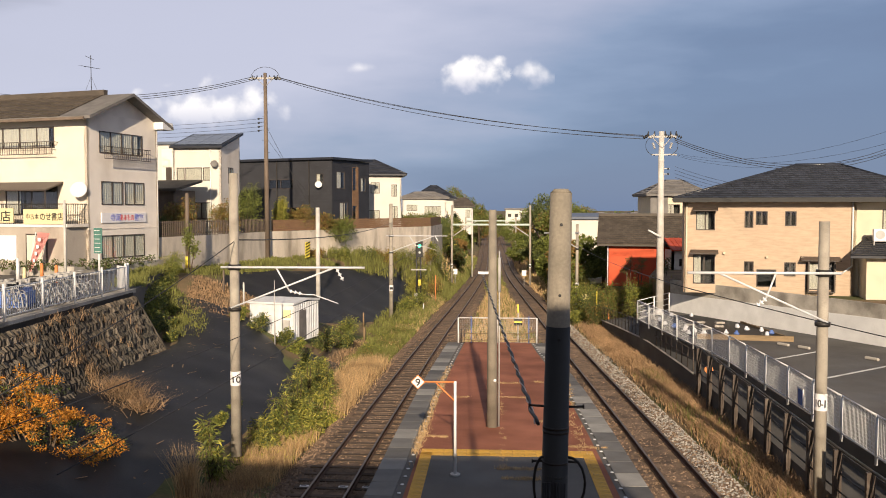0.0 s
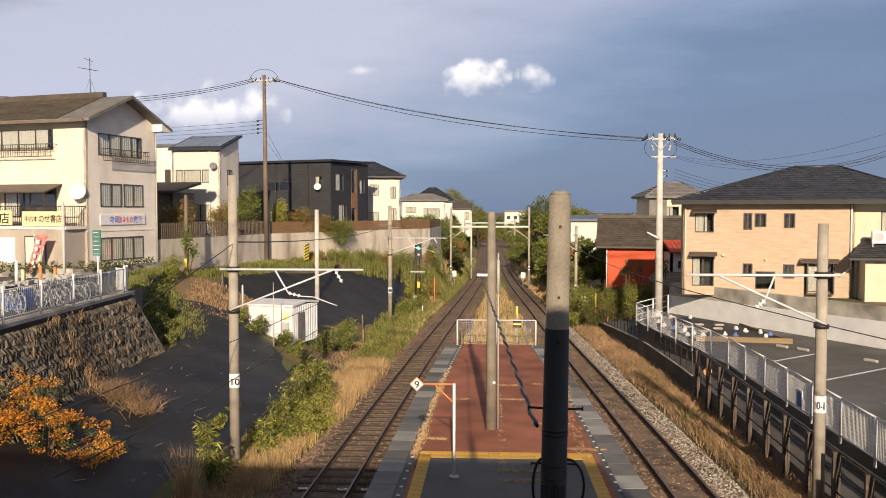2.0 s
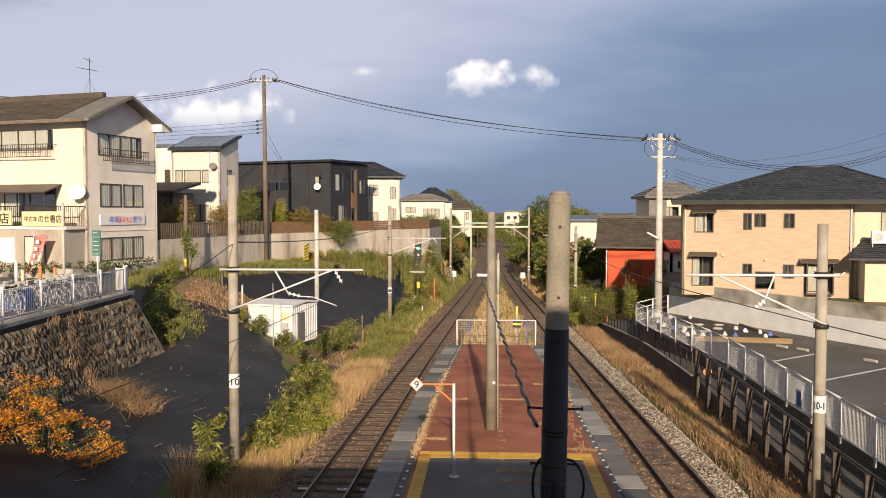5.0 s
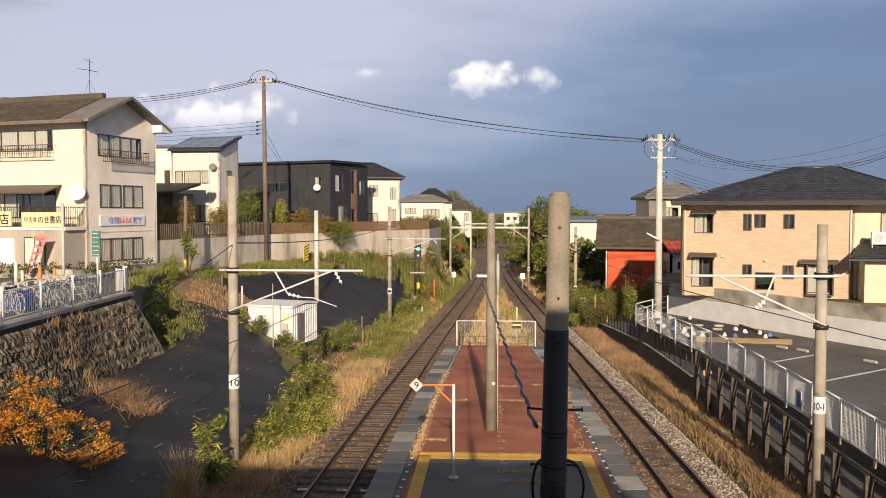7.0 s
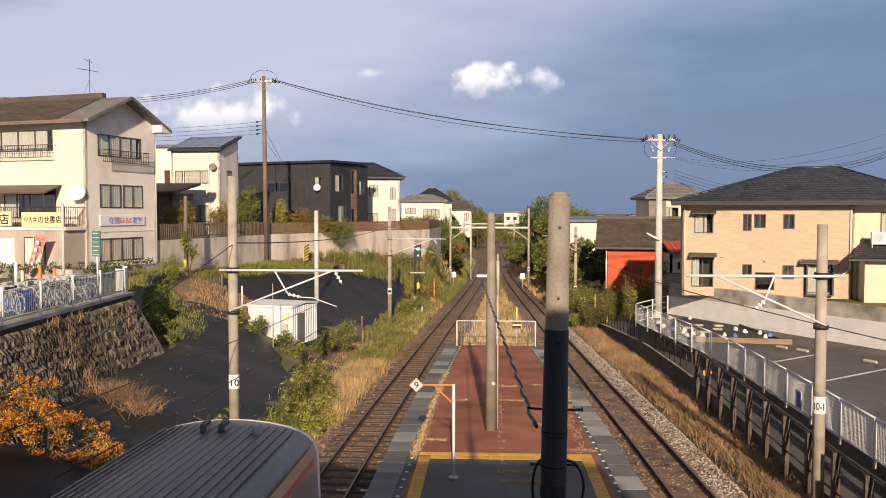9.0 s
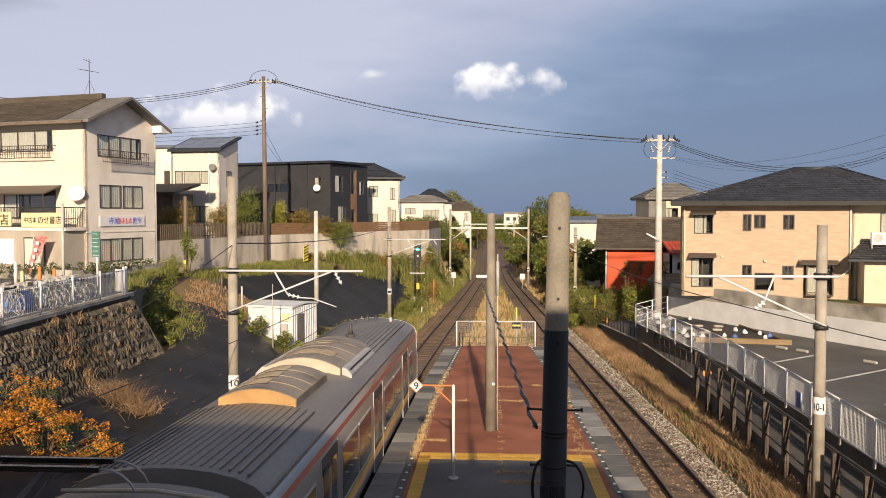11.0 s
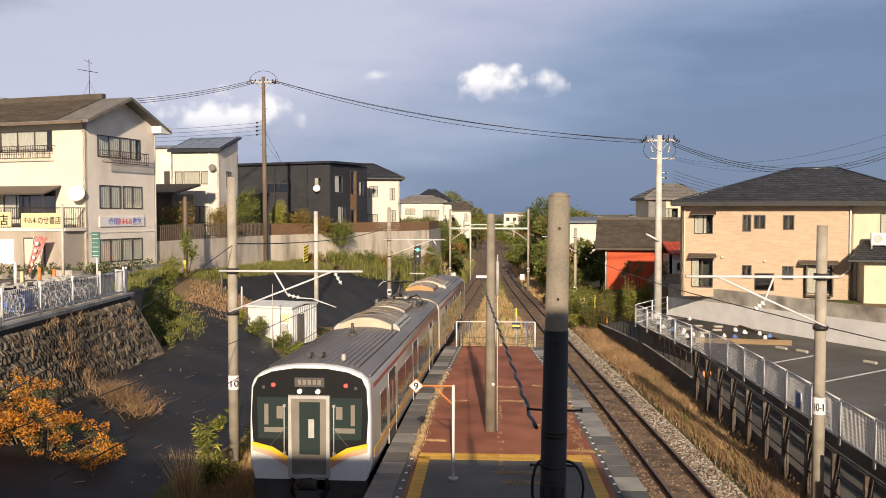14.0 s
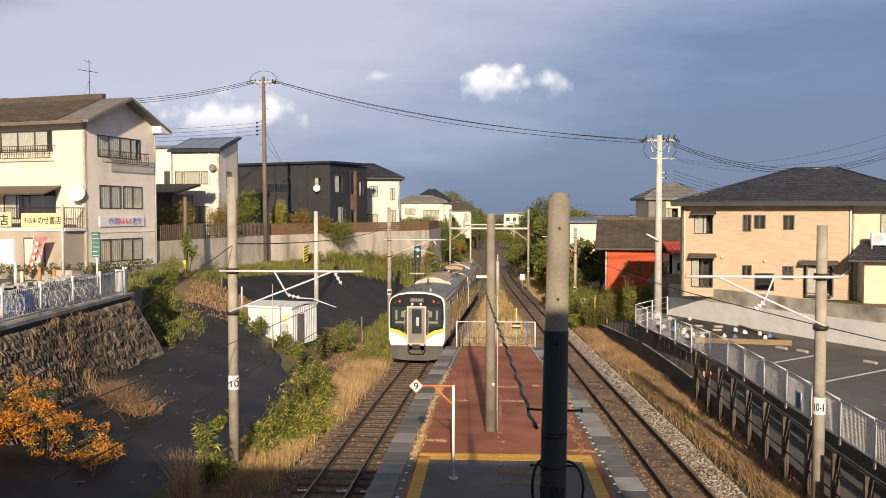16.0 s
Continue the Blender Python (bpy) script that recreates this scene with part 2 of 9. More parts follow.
    "train_rust": mat("train_rust", (0.42, 0.25, 0.10), 0.6, 0.15, 2, 25, 0.1, spots=((0.30, 0.16, 0.06), 1.5, 0.45, 0.7)),
    "train_white": mat("train_white", (0.82, 0.81, 0.78), 0.3, 0.06, 1.5, 25, 0.0),
    "train_cream": mat("train_cream", (0.50, 0.43, 0.33), 0.5, 0.12, 2, 25, 0.05),
    "train_pink": mat("train_pink", (0.52, 0.16, 0.12), 0.4, 0.06, 1.5, 25, 0.0),
    "train_door": mat("train_door", (0.20, 0.18, 0.15), 0.5, 0.12, 2, 25, 0.03),
    "train_yellow": mat("train_yellow", (0.78, 0.50, 0.03), 0.4, 0.06, 1.5, 25, 0.0),
    "train_peach": mat("train_peach", (0.75, 0.42, 0.26), 0.4, 0.06, 1.5, 25, 0.0),
    "train_black": mat("train_black", (0.015, 0.016, 0.017), 0.25, 0.1, 1.5, 25, 0.0),
    "train_grey": mat("train_grey", (0.075, 0.07, 0.064), 0.6, 0.2, 1.5, 25, 0.1),
    "underframe": mat("underframe", (0.045, 0.038, 0.032), 0.8, 0.25, 2, 25, 0.2),
    "pane": glass("pane", (0.93, 0.95, 0.95)),
    "pane_dark": glass("pane_dark", (0.35, 0.42, 0.42)),
    "mesh_pane": glass("mesh_pane", (0.8, 0.8, 0.8)),
    "red_lamp": glow("red_lamp", (1.0, 0.03, 0.02), 4.0),
    "green_lamp": glow("green_lamp", (0.02, 0.9, 0.45), 3.0),
    "teal": mat("teal", (0.06, 0.16, 0.13), 0.5, 0.1, 3, 30, 0.0),
    "banner_red": mat("banner_red", (0.72, 0.36, 0.33), 0.7, 0.1, 3, 30, 0.0),
    "sign_cream": mat("sign_cream", (0.72, 0.62, 0.36), 0.6, 0.06, 3, 30, 0.0),
    "sign_white": mat("sign_white", (0.76, 0.74, 0.74), 0.5, 0.05, 3, 30, 0.0),
    "sign_yellow": mat("sign_yellow", (0.75, 0.62, 0.08), 0.5, 0.1, 3, 30, 0.0),
    "ink_blue": mat("ink_blue", (0.20, 0.22, 0.55), 0.6, 0.05, 3, 30, 0.0),
    "ink_red": mat("ink_red", (0.62, 0.10, 0.10), 0.6, 0.05, 3, 30, 0.0),
}


# ---- building helpers ----
def box(bm, x0, x1, y0, y1, z0, z1):
    v = [bm.verts.new(p) for p in ((x0, y0, z0), (x1, y0, z0), (x1, y1, z0), (x0, y1, z0), (x0, y0, z1), (x1, y0, z1), (x1, y1, z1), (x0, y1, z1))]
    for f in ((0, 3, 2, 1), (4, 5, 6, 7), (0, 1, 5, 4), (1, 2, 6, 5), (2, 3, 7, 6), (3, 0, 4, 7)):
        bm.faces.new([v[i] for i in f])


def boxes(*dims):
    bm = bmesh.new()
    for d in dims:
        box(bm, *d)
    return bm


def rod(bm, a, b, r0, r1=None, n=8):
    """A tapered bar from a to b."""
    a, b = Vector(a), Vector(b)
    r1 = r0 if r1 is None else r1
    q = (b - a).to_track_quat("Z", "Y")
    rings = []
    for c, r in ((a, r0), (b, r1)):
        rings.append([bm.verts.new(c + q @ Vector((r * math.cos(2 * math.pi * i / n), r * math.sin(2 * math.pi * i / n), 0))) for i in range(n)])
    for i in range(n):
        f = bm.faces.new((rings[0][i], rings[0][(i + 1) % n], rings[1][(i + 1) % n], rings[1][i]))
        f.smooth = n > 4
    bm.faces.new(rings[0][::-1])
    bm.faces.new(rings[1])


def tube(bm, pts, r, n=6):
    """One bent bar through points."""
    pts = [Vector(p) for p in pts]
    rings = []
    for i, p in enumerate(pts):
        d = pts[min(i + 1, len(pts) - 1)] - pts[max(i - 1, 0)]
        q = d.to_track_quat("Z", "Y")
        rings.append([bm.verts.new(p + q @ Vector((r * math.cos(2 * math.pi * k / n), r * math.sin(2 * math.pi * k / n), 0))) for k in range(n)])
    for a, b in zip(rings, rings[1:]):
        for k in range(n):
            f = bm.faces.new((a[k], a[(k + 1) % n], b[(k + 1) % n], b[k]))
            f.smooth = True
    bm.faces.new(rings[0][::-1])
    bm.faces.new(rings[-1])


def rods(*specs, n=8):
    bm = bmesh.new()
    for s in specs:
        rod(bm, *s, n=n)
    return bm


def prism(bm, outline, z0, z1):
    """An upright prism over an outline of (x, y), bottom and top heights numbers or functions of x, y."""
    lo = [bm.verts.new((x, y, z0(x, y) if callable(z0) else z0)) for x, y in outline]
    hi = [bm.verts.new((x, y, z1(x, y) if callable(z1) else z1)) for x, y in outline]
    n = len(outline)
    bm.faces.new(lo[::-1])
    bm.faces.new(hi)
    for i in range(n):
        bm.faces.new((lo[i], lo[(i + 1) % n], hi[(i + 1) % n], hi[i]))


def finish(name, bm, material, parent=None, label="", at=None):
    bmesh.ops.recalc_face_normals(bm, faces=bm.faces)
    me = bpy.data.meshes.new(name)
    bm.to_mesh(me)
    bm.free()
    for m in material if isinstance(material, (list, tuple)) else (material,):
        me.materials.append(M[m] if isinstance(m, str) else m)
    ob = new(name, me)
    if parent is not None:
        ob.parent = parent
    if at is not None:
        ob.matrix_basis = at
    if label:
        ob["label"] = label
    return ob


def part(name, bm, material, parent, label="", at=None):
    return finish(name, bm, material, parent, label, at)


def thing(name, at, label, category, group=""):
    ob = new(name)
    ob.empty_display_size = 0.2
    ob.matrix_basis = at
    return tagged(ob, label, category, group)


def piece(name, mesh, parent, at):
    ob = new(name, mesh)
    ob.parent = parent
    ob.matrix_basis = at
    return ob


def mesh_of(bm, material):
    bmesh.ops.recalc_face_normals(bm, faces=bm.faces)
    me = bpy.data.meshes.new("piece")
    bm.to_mesh(me)
    bm.free()
    me.materials.append(M[material])
    return me


def lerp(points, y):
    """Value at y of a smooth line through (y, value) points."""
    if y <= points[0][0]:
        return points[0][1]
    for (a, u), (b, v) in zip(points, points[1:]):
        if y <= b:
            return u + (v - u) * (y - a) / (b - a)
    return points[-1][1]


def step(a, b, x):
    t = min(1, max(0, (x - a) / (b - a)))
    return t * t * (3 - 2 * t)


def rail_z(y):
    """Height of the rail tops: the line falls gently away from the footbridge."""
    return -0.019 * y if y < 130 else -2.47 - 0.4 * step(130, 300, y)


LEFT_LINE = [(-200, -4.7), (0, -4.42), (22, -4.25), (34, -3.95), (52, -3.4), (70, -2.68), (88, -2.05), (106, -1.5), (130, -1.1), (160, -1.0), (400, -1.0)]
RIGHT_LINE = [(-200, 5.6), (0, 5.5), (22, 5.36), (34, 5.0), (48, 4.55), (58, 4.25), (69, 4.0), (86, 3.5), (104, 3.0), (130, 2.75), (400, 2.75)]


def soft_line(points, y, w=9):
    return sum(lerp(points, y + w * k / 4) for k in range(-4, 5)) / 9


def left_x(y):
    return soft_line(LEFT_LINE, y)


def right_x(y):
    return soft_line(RIGHT_LINE, y)


PLAT = 0.95


def wall_foot(y):
    """The x of the foot of the retaining walls on the high side."""
    return lerp([(-60, -9.0), (18, -14.6), (34, -13.2), (40, -14.5), (46, -18.4), (50, -19.4), (64, -16.9), (84, -6.9), (95, -6.9), (400, -9)], y)


def ground_z(x, y):
    base = rail_z(y) - 0.42
    if x < left_x(y) - 2.2:
        foot = wall_foot(y)
        top = lerp([(-60, 0.9), (36, 1.0), (40, 1.5), (44, 2.1), (47, 2.8), (50, 3.05), (66, 3.05), (84, 2.3), (96, 2.4), (112, 2.9), (140, 3.2), (180, 2.6), (260, 0.5), (400, -2.0)], y)
        edge = left_x(y) - 2.4
        k = step(0, 1, (edge - x) / max(0.5, edge - foot))
        base = base + (top - base) * k
    elif x > right_x(y) + 1.7:
        e = right_x(y) + 1.7
        base = base + 0.25 * step(e, e + 1.0, x) + (1.6 * step(40, 60, y) * (1 - step(75, 110, y))) * step(e + 1.5, e + 8, x)
    return base


# ---- ground ----
def build_ground():
    bm = bmesh.new()
    xs = [-4500, -1500, -500, -200, -100, -60, -40, -30] + [-25 + 0.75 * i for i in range(67)] + [28, 34, 42, 60, 100, 200, 500, 1500, 4500]
    ys = [-800, -200, -60, -20, 0, 8] + [12 + 1.0 * i for i in range(100)] + [114, 120, 130, 150, 180, 220, 280, 350, 500, 800, 1400, 2500, 4800]
    rows = []
    for y in ys:
        row = []
        for x in xs:
            z = ground_z(x, y)
            if -25 < x < 25 and y < 130:
                z += 0.10 * noise.noise((x * 0.5, y * 0.5, 0)) * step(0, 1.5, min(abs(x - left_x(y)), abs(x - right_x(y))) - 2.2)
            row.append(bm.verts.new((x, y, z)))
        rows.append(row)
    for a, b in zip(rows, rows[1:]):
        for i in range(len(xs) - 1):
            f = bm.faces.new((a[i], a[i + 1], b[i + 1], b[i]))
            f.smooth = True
    ob = finish("ground", bm, "soil")
    tagged(ob, "sandy soil with patchy autumn grass beside the railway", "ground", kind="structure")


build_ground()


def strip(bm, fx, half, top, y0, y1, dy=1.5, side=0.5, drop=0.35):
    """A bed along a line: flat top with falling shoulders."""
    rows = []
    y = y0
    while y <= y1 + 0.01:
        x, z = fx(y), rail_z(y) + top
        rows.append([bm.verts.new(p) for p in ((x - half - side, y, z - drop), (x - half, y, z), (x, y, z + 0.02), (x + half, y, z), (x + half + side, y, z - drop))])
        y += dy
    for a, b in zip(rows, rows[1:]):
        for i in range(4):
            bm.faces.new((a[i], a[i + 1], b[i + 1], b[i]))


def build_track(fx, name, label):
    bm = bmesh.new()
    strip(bm, fx, 1.45, -0.19, -150, 300)
    bed = finish(name, bm, "ballast")
    tagged(bed, label, "railway track", kind="structure")
    for side in (-0.5335, 0.5335):
        for rname, w, z0, z1, m in (("rail", 0.055, -0.15, -0.012, "rail_rust"), ("rail_head", 0.033, -0.012, 0.0, "rail_shine")):
            bm = bmesh.new()
            rows = []
            y = -150.0
            while y <= 300:
                x, z = fx(y) + side, rail_z(y)
                if m == "rail_rust":
                    prof = ((-0.065, z0), (-0.065, z0 + 0.015), (-0.012, z0 + 0.03), (-0.012, -0.04), (-0.036, -0.03), (-0.036, z1), (0.036, z1), (0.036, -0.03), (0.012, -0.04), (0.012, z0 + 0.03), (0.065, z0 + 0.015), (0.065, z0))
                else:
                    prof = ((-w, z0), (-w + 0.006, z1), (w - 0.006, z1), (w, z0))
                rows.append([bm.verts.new((x + px, y, z + pz)) for px, pz in prof])
                y += 3.0
            for a, b in zip(rows, rows[1:]):
                for i in range(len(a) - 1):
                    bm.faces.new((a[i], a[i + 1], b[i + 1], b[i]))
            part(rname, bm, m, bed, "rusty steel rail" if rname == "rail" else "polished running surface")
    return bed


left_track = build_track(left_x, "track_left", "brown ballasted railway track with worn timber sleepers")
right_track = build_track(right_x, "track_right", "ballasted railway track with pale stones along its shoulder")


def build_platform():
    bm = bmesh.new()
    left, right = [], []
    ys = [-30, 0, 10, 18, 24, 30, 36, 39, 42.4]
    for y in ys:
        left.append((soft_line([(-200, -2.85), (18, -2.76), (30, -2.6), (37, -2.36), (44, -2.05), (90, -2)], y, 3), y))
        right.append((soft_line([(-200, 3.7), (18, 3.62), (26, 3.52), (32, 3.38), (42, 2.75), (90, 2.4)], y, 3), y))
    prism(bm, left + right[::-1], lambda x, y: rail_z(y) - 0.6, lambda x, y: rail_z(y) + PLAT - 0.03)
    plat = finish("platform", bm, "edge_grey")
    tagged(plat, "island station platform with grey concrete edges and red-brown paving", "platform", kind="structure")
    inner_l = [(x + 0.85, y) for x, y in left]
    inner_r = [(x - 0.75, y) for x, y in right]
    bm = bmesh.new()
    prism(bm, inner_l + inner_r[::-1], lambda x, y: rail_z(y) + PLAT - 0.05, lambda x, y: rail_z(y) + PLAT)
    part("paving", bm, "paving", plat, "worn red-brown platform paving")
    return plat, left, right


platform, PLAT_L, PLAT_R = build_platform()


def flip(points):
    return [(y, x) for x, y in points]


# ---- walls, terraces, roads ----
def build_terraces():
    # upper street beside the shop house
    bm = bmesh.new()
    prism(bm, [(-14.1, -5), (-14.45, 22), (-15.25, 34.7), (-15.9, 37.5), (-17.6, 41.5), (-18.7, 46.5), (-19.0, 49.3), (-45, 51.9), (-70, 51.9), (-70, -5)], -1.0, 3.42)
    ob = finish("street_terrace", bm, "asphalt")
    tagged(ob, "grey asphalt street above the stone retaining wall", "road", kind="structure")
    # garden terrace behind the long concrete wall
    bm = bmesh.new()
    prism(bm, [(-20.35, 49.8), (-17.1, 64.2), (-6.3, 84.1), (-5.9, 96), (-9, 110), (-70, 110), (-70, 52.2), (-45, 52.2)], -1.0, 5.0)
    ob = finish("garden_terrace", bm, "soil")
    tagged(ob, "raised garden ground behind the concrete wall", "ground", kind="structure")
    # car park, level with its kerb wall
    bm = bmesh.new()
    prism(bm, [(9.35, -5), (9.35, 33), (8.6, 40), (8.0, 45.0), (9.2, 51), (10.64, 50.6), (17.1, 37.5), (40, 10), (40, -5)], -1.2, 0.9)
    ob = finish("car_park", bm, "asphalt")
    tagged(ob, "damp grey asphalt car park with worn white lines", "car park", kind="structure")
    # ground of the beige house, above its block wall
    bm = bmesh.new()
    prism(bm, [(10.75, 50.9), (17.3, 37.8), (24, 26), (70, 26), (70, 75), (15.2, 75), (10.9, 58)], -1.2, 2.3)
    ob = finish("yard_terrace", bm, "soil")
    tagged(ob, "bare yard around the beige house", "ground", kind="structure")


build_terraces()


def wall_run(name, pts, base, top, thick, material, label, category="wall", cap=None):
    """A wall along points (x, y), with thickness to the left of its way."""
    bm = bmesh.new()
    for (x0, y0), (x1, y1) in zip(pts, pts[1:]):
        n = Vector((-(y1 - y0), x1 - x0)).normalized() * thick
        prism(bm, [(x0, y0), (x1, y1), (x1 + n.x, y1 + n.y), (x0 + n.x, y0 + n.y)], base, top)
    ob = finish(name, bm, material)
    tagged(ob, label, category, kind="structure")
    return ob


LONG_WALL = [(-20.2, 49.6), (-16.85, 64.0), (-5.96, 84.0), (-5.5, 96)]
long_wall = wall_run("retaining_wall_long", LONG_WALL, -1.0, 5.18, 0.25, "wall_concrete", "long stained grey concrete retaining wall below the gardens")
yard_wall = wall_run("yard_wall", [(10.64, 50.0), (17.1, 37.5), (24, 25)], 0.5, 2.74, 0.2, "concrete", "grey concrete block wall with a white painted lower half")
bm = bmesh.new()
for (x0, y0), (x1, y1) in zip([(10.64, 50.0), (17.1, 37.5)], [(17.1, 37.5), (24, 25)]):
    n = Vector((-(y1 - y0), x1 - x0)).normalized() * -0.03
    prism(bm, [(x0, y0), (x1, y1), (x1 + n.x, y1 + n.y), (x0 + n.x, y0 + n.y)], 0.85, lambda x, y: 1.95 if y > 45 else 2.1)
part("white_base", bm, "white_paint", yard_wall, "white painted concrete")


def wall_panel(w, h, holes, t=0.16):
    """A wall standing on the x axis, thickness towards +y, with rectangular holes (x, z, width, height)."""
    xs = sorted({0, w, *[a for x, z, ww, hh in holes for a in (x, x + ww)]})
    zs = sorted({0, h, *[a for x, z, ww, hh in holes for a in (z, z + hh)]})
    bm = bmesh.new()
    for x0, x1 in zip(xs, xs[1:]):
        for z0, z1 in zip(zs, zs[1:]):
            cx, cz = (x0 + x1) / 2, (z0 + z1) / 2
            if not any(x < cx < x + ww and z < cz < z + hh for x, z, ww, hh in holes):
                box(bm, x0, x1, 0, t, z0, z1)
    bmesh.ops.remove_doubles(bm, verts=bm.verts, dist=0.0005)
    return bm


def add_window(parent, at, w, h, frame_m="frame_brown", bars=1, curtain="curtain", pane="pane", share=1.0):
    """A sliding window in a hole: frame with mullions, pane and a curtain behind."""
    f = 0.05
    dims = [(0, w, -0.035, 0.09, 0, f), (0, w, -0.03, 0.09, h - f, h), (0, f, -0.03, 0.09, f, h - f), (w - f, w, -0.03, 0.09, f, h - f)]
    for i in range(bars):
        c = w * (i + 1) / (bars + 1)
        dims.append((c - 0.03, c + 0.03, -0.03, 0.07, f, h - f))
    win = part("window", boxes(*dims), frame_m, parent, at=at)
    part("pane", boxes((f, w - f, -0.012, -0.004, f, h - f)), pane, win)
    if curtain:
        bm = bmesh.new()
        n = max(6, int(w * share / 0.09))
        pts = [(f + (w * share - 2 * f) * i / n, 0.01 + 0.02 * (i % 2)) for i in range(n + 1)]
        for (a, b), (c, d) in zip(pts, pts[1:]):
            v = [bm.verts.new(p) for p in ((a, b, f), (c, d, f), (c, d, h - f), (a, b, h - f))]
            bm.faces.new(v)
        part("curtain", bm, curtain, win, "pale drawn curtain")
    # dark panel half a metre in; its colour stands for the unlit room
    part("room_shade", boxes((0, w, 0.5, 0.52, 0, h)), "room_dark", win, "dark panel standing in for the unlit room")
    return win


def side_at(side, w, d):
    return {"front": pose(0, 0, 0), "right": pose(w, 0, 0, 0, 0, 90), "back": pose(w, d, 0, 0, 0, 180), "left": pose(0, d, 0, 0, 0, -90)}[side]


def house_body(h, w, d, height, mats, windows):
    """Four walls with windows; mats and windows by side."""
    for side in ("front", "right", "back", "left"):
        ww = w if side in ("front", "back") else d
        wins = windows.get(side, [])
        bm = wall_panel(ww, height, [k[:4] for k in wins])
        wall = part("wall", bm, mats.get(side, mats["front"]), h, at=side_at(side, w, d))
        for x, z, a, b, *opt in wins:
            o = opt[0] if opt else {}
            add_window(wall, pose(x, 0, z), a, b, **o)


def tiles(bm, ea, eb, ta, tb, tw=0.3, tl=0.3, thick=0.055, gap=0.012):
    """Rows of lapped tiles on a roof plane with eave ea-eb and top edge ta-tb."""
    ea, eb, ta, tb = (Vector(p) for p in (ea, eb, ta, tb))
    u = (eb - ea).normalized()
    n = u.cross((ta + tb) / 2 - (ea + eb) / 2).normalized()
    if n.z < 0:
        n = -n
    rows = max(1, round(((ta + tb) / 2 - (ea + eb) / 2).length / tl))
    for k in range(rows):
        t0, t1 = k / rows, (k + 1) / rows
        a0, b0, a1, b1 = ea.lerp(ta, t0), eb.lerp(tb, t0), ea.lerp(ta, t1), eb.lerp(tb, t1)
        lo0, hi0, lo1, hi1 = ((p - ea).dot(u) for p in (a0, b0, a1, b1))
        h0, h1 = a0 - u * lo0, a1 - u * lo1
        x = min(lo0, lo1) - (k % 2) * tw / 2
        while x < max(hi0, hi1):
            q = [max(lo0, min(hi0, x)), max(lo0, min(hi0, x + tw - gap)), max(lo1, min(hi1, x + tw - gap)), max(lo1, min(hi1, x))]
            x += tw
            if q[1] - q[0] < 0.03 and q[2] - q[3] < 0.03:
                continue
            base = [h0 + u * q[0], h0 + u * q[1], h1 + u * q[2], h1 + u * q[3]]
            lift = (thick, thick, 0.006, 0.006)
            lo = [bm.verts.new(p) for p in base]
            hi = [bm.verts.new(p + n * l) for p, l in zip(base, lift)]
            bm.faces.new(hi)
            for i in range(4):
                bm.faces.new((lo[i], lo[(i + 1) % 4], hi[(i + 1) % 4], hi[i]))


def slab(bm, pts, thick):
    """A slab under a planar outline."""
    hi = [bm.verts.new(p) for p in pts]
    lo = [bm.verts.new((p[0], p[1], p[2] - thick)) for p in pts]
    bm.faces.new(hi)
    bm.faces.new(lo[::-1])
    for i in range(len(pts)):
        bm.faces.new((lo[i], lo[(i + 1) % len(pts)], hi[(i + 1) % len(pts)], hi[i]))


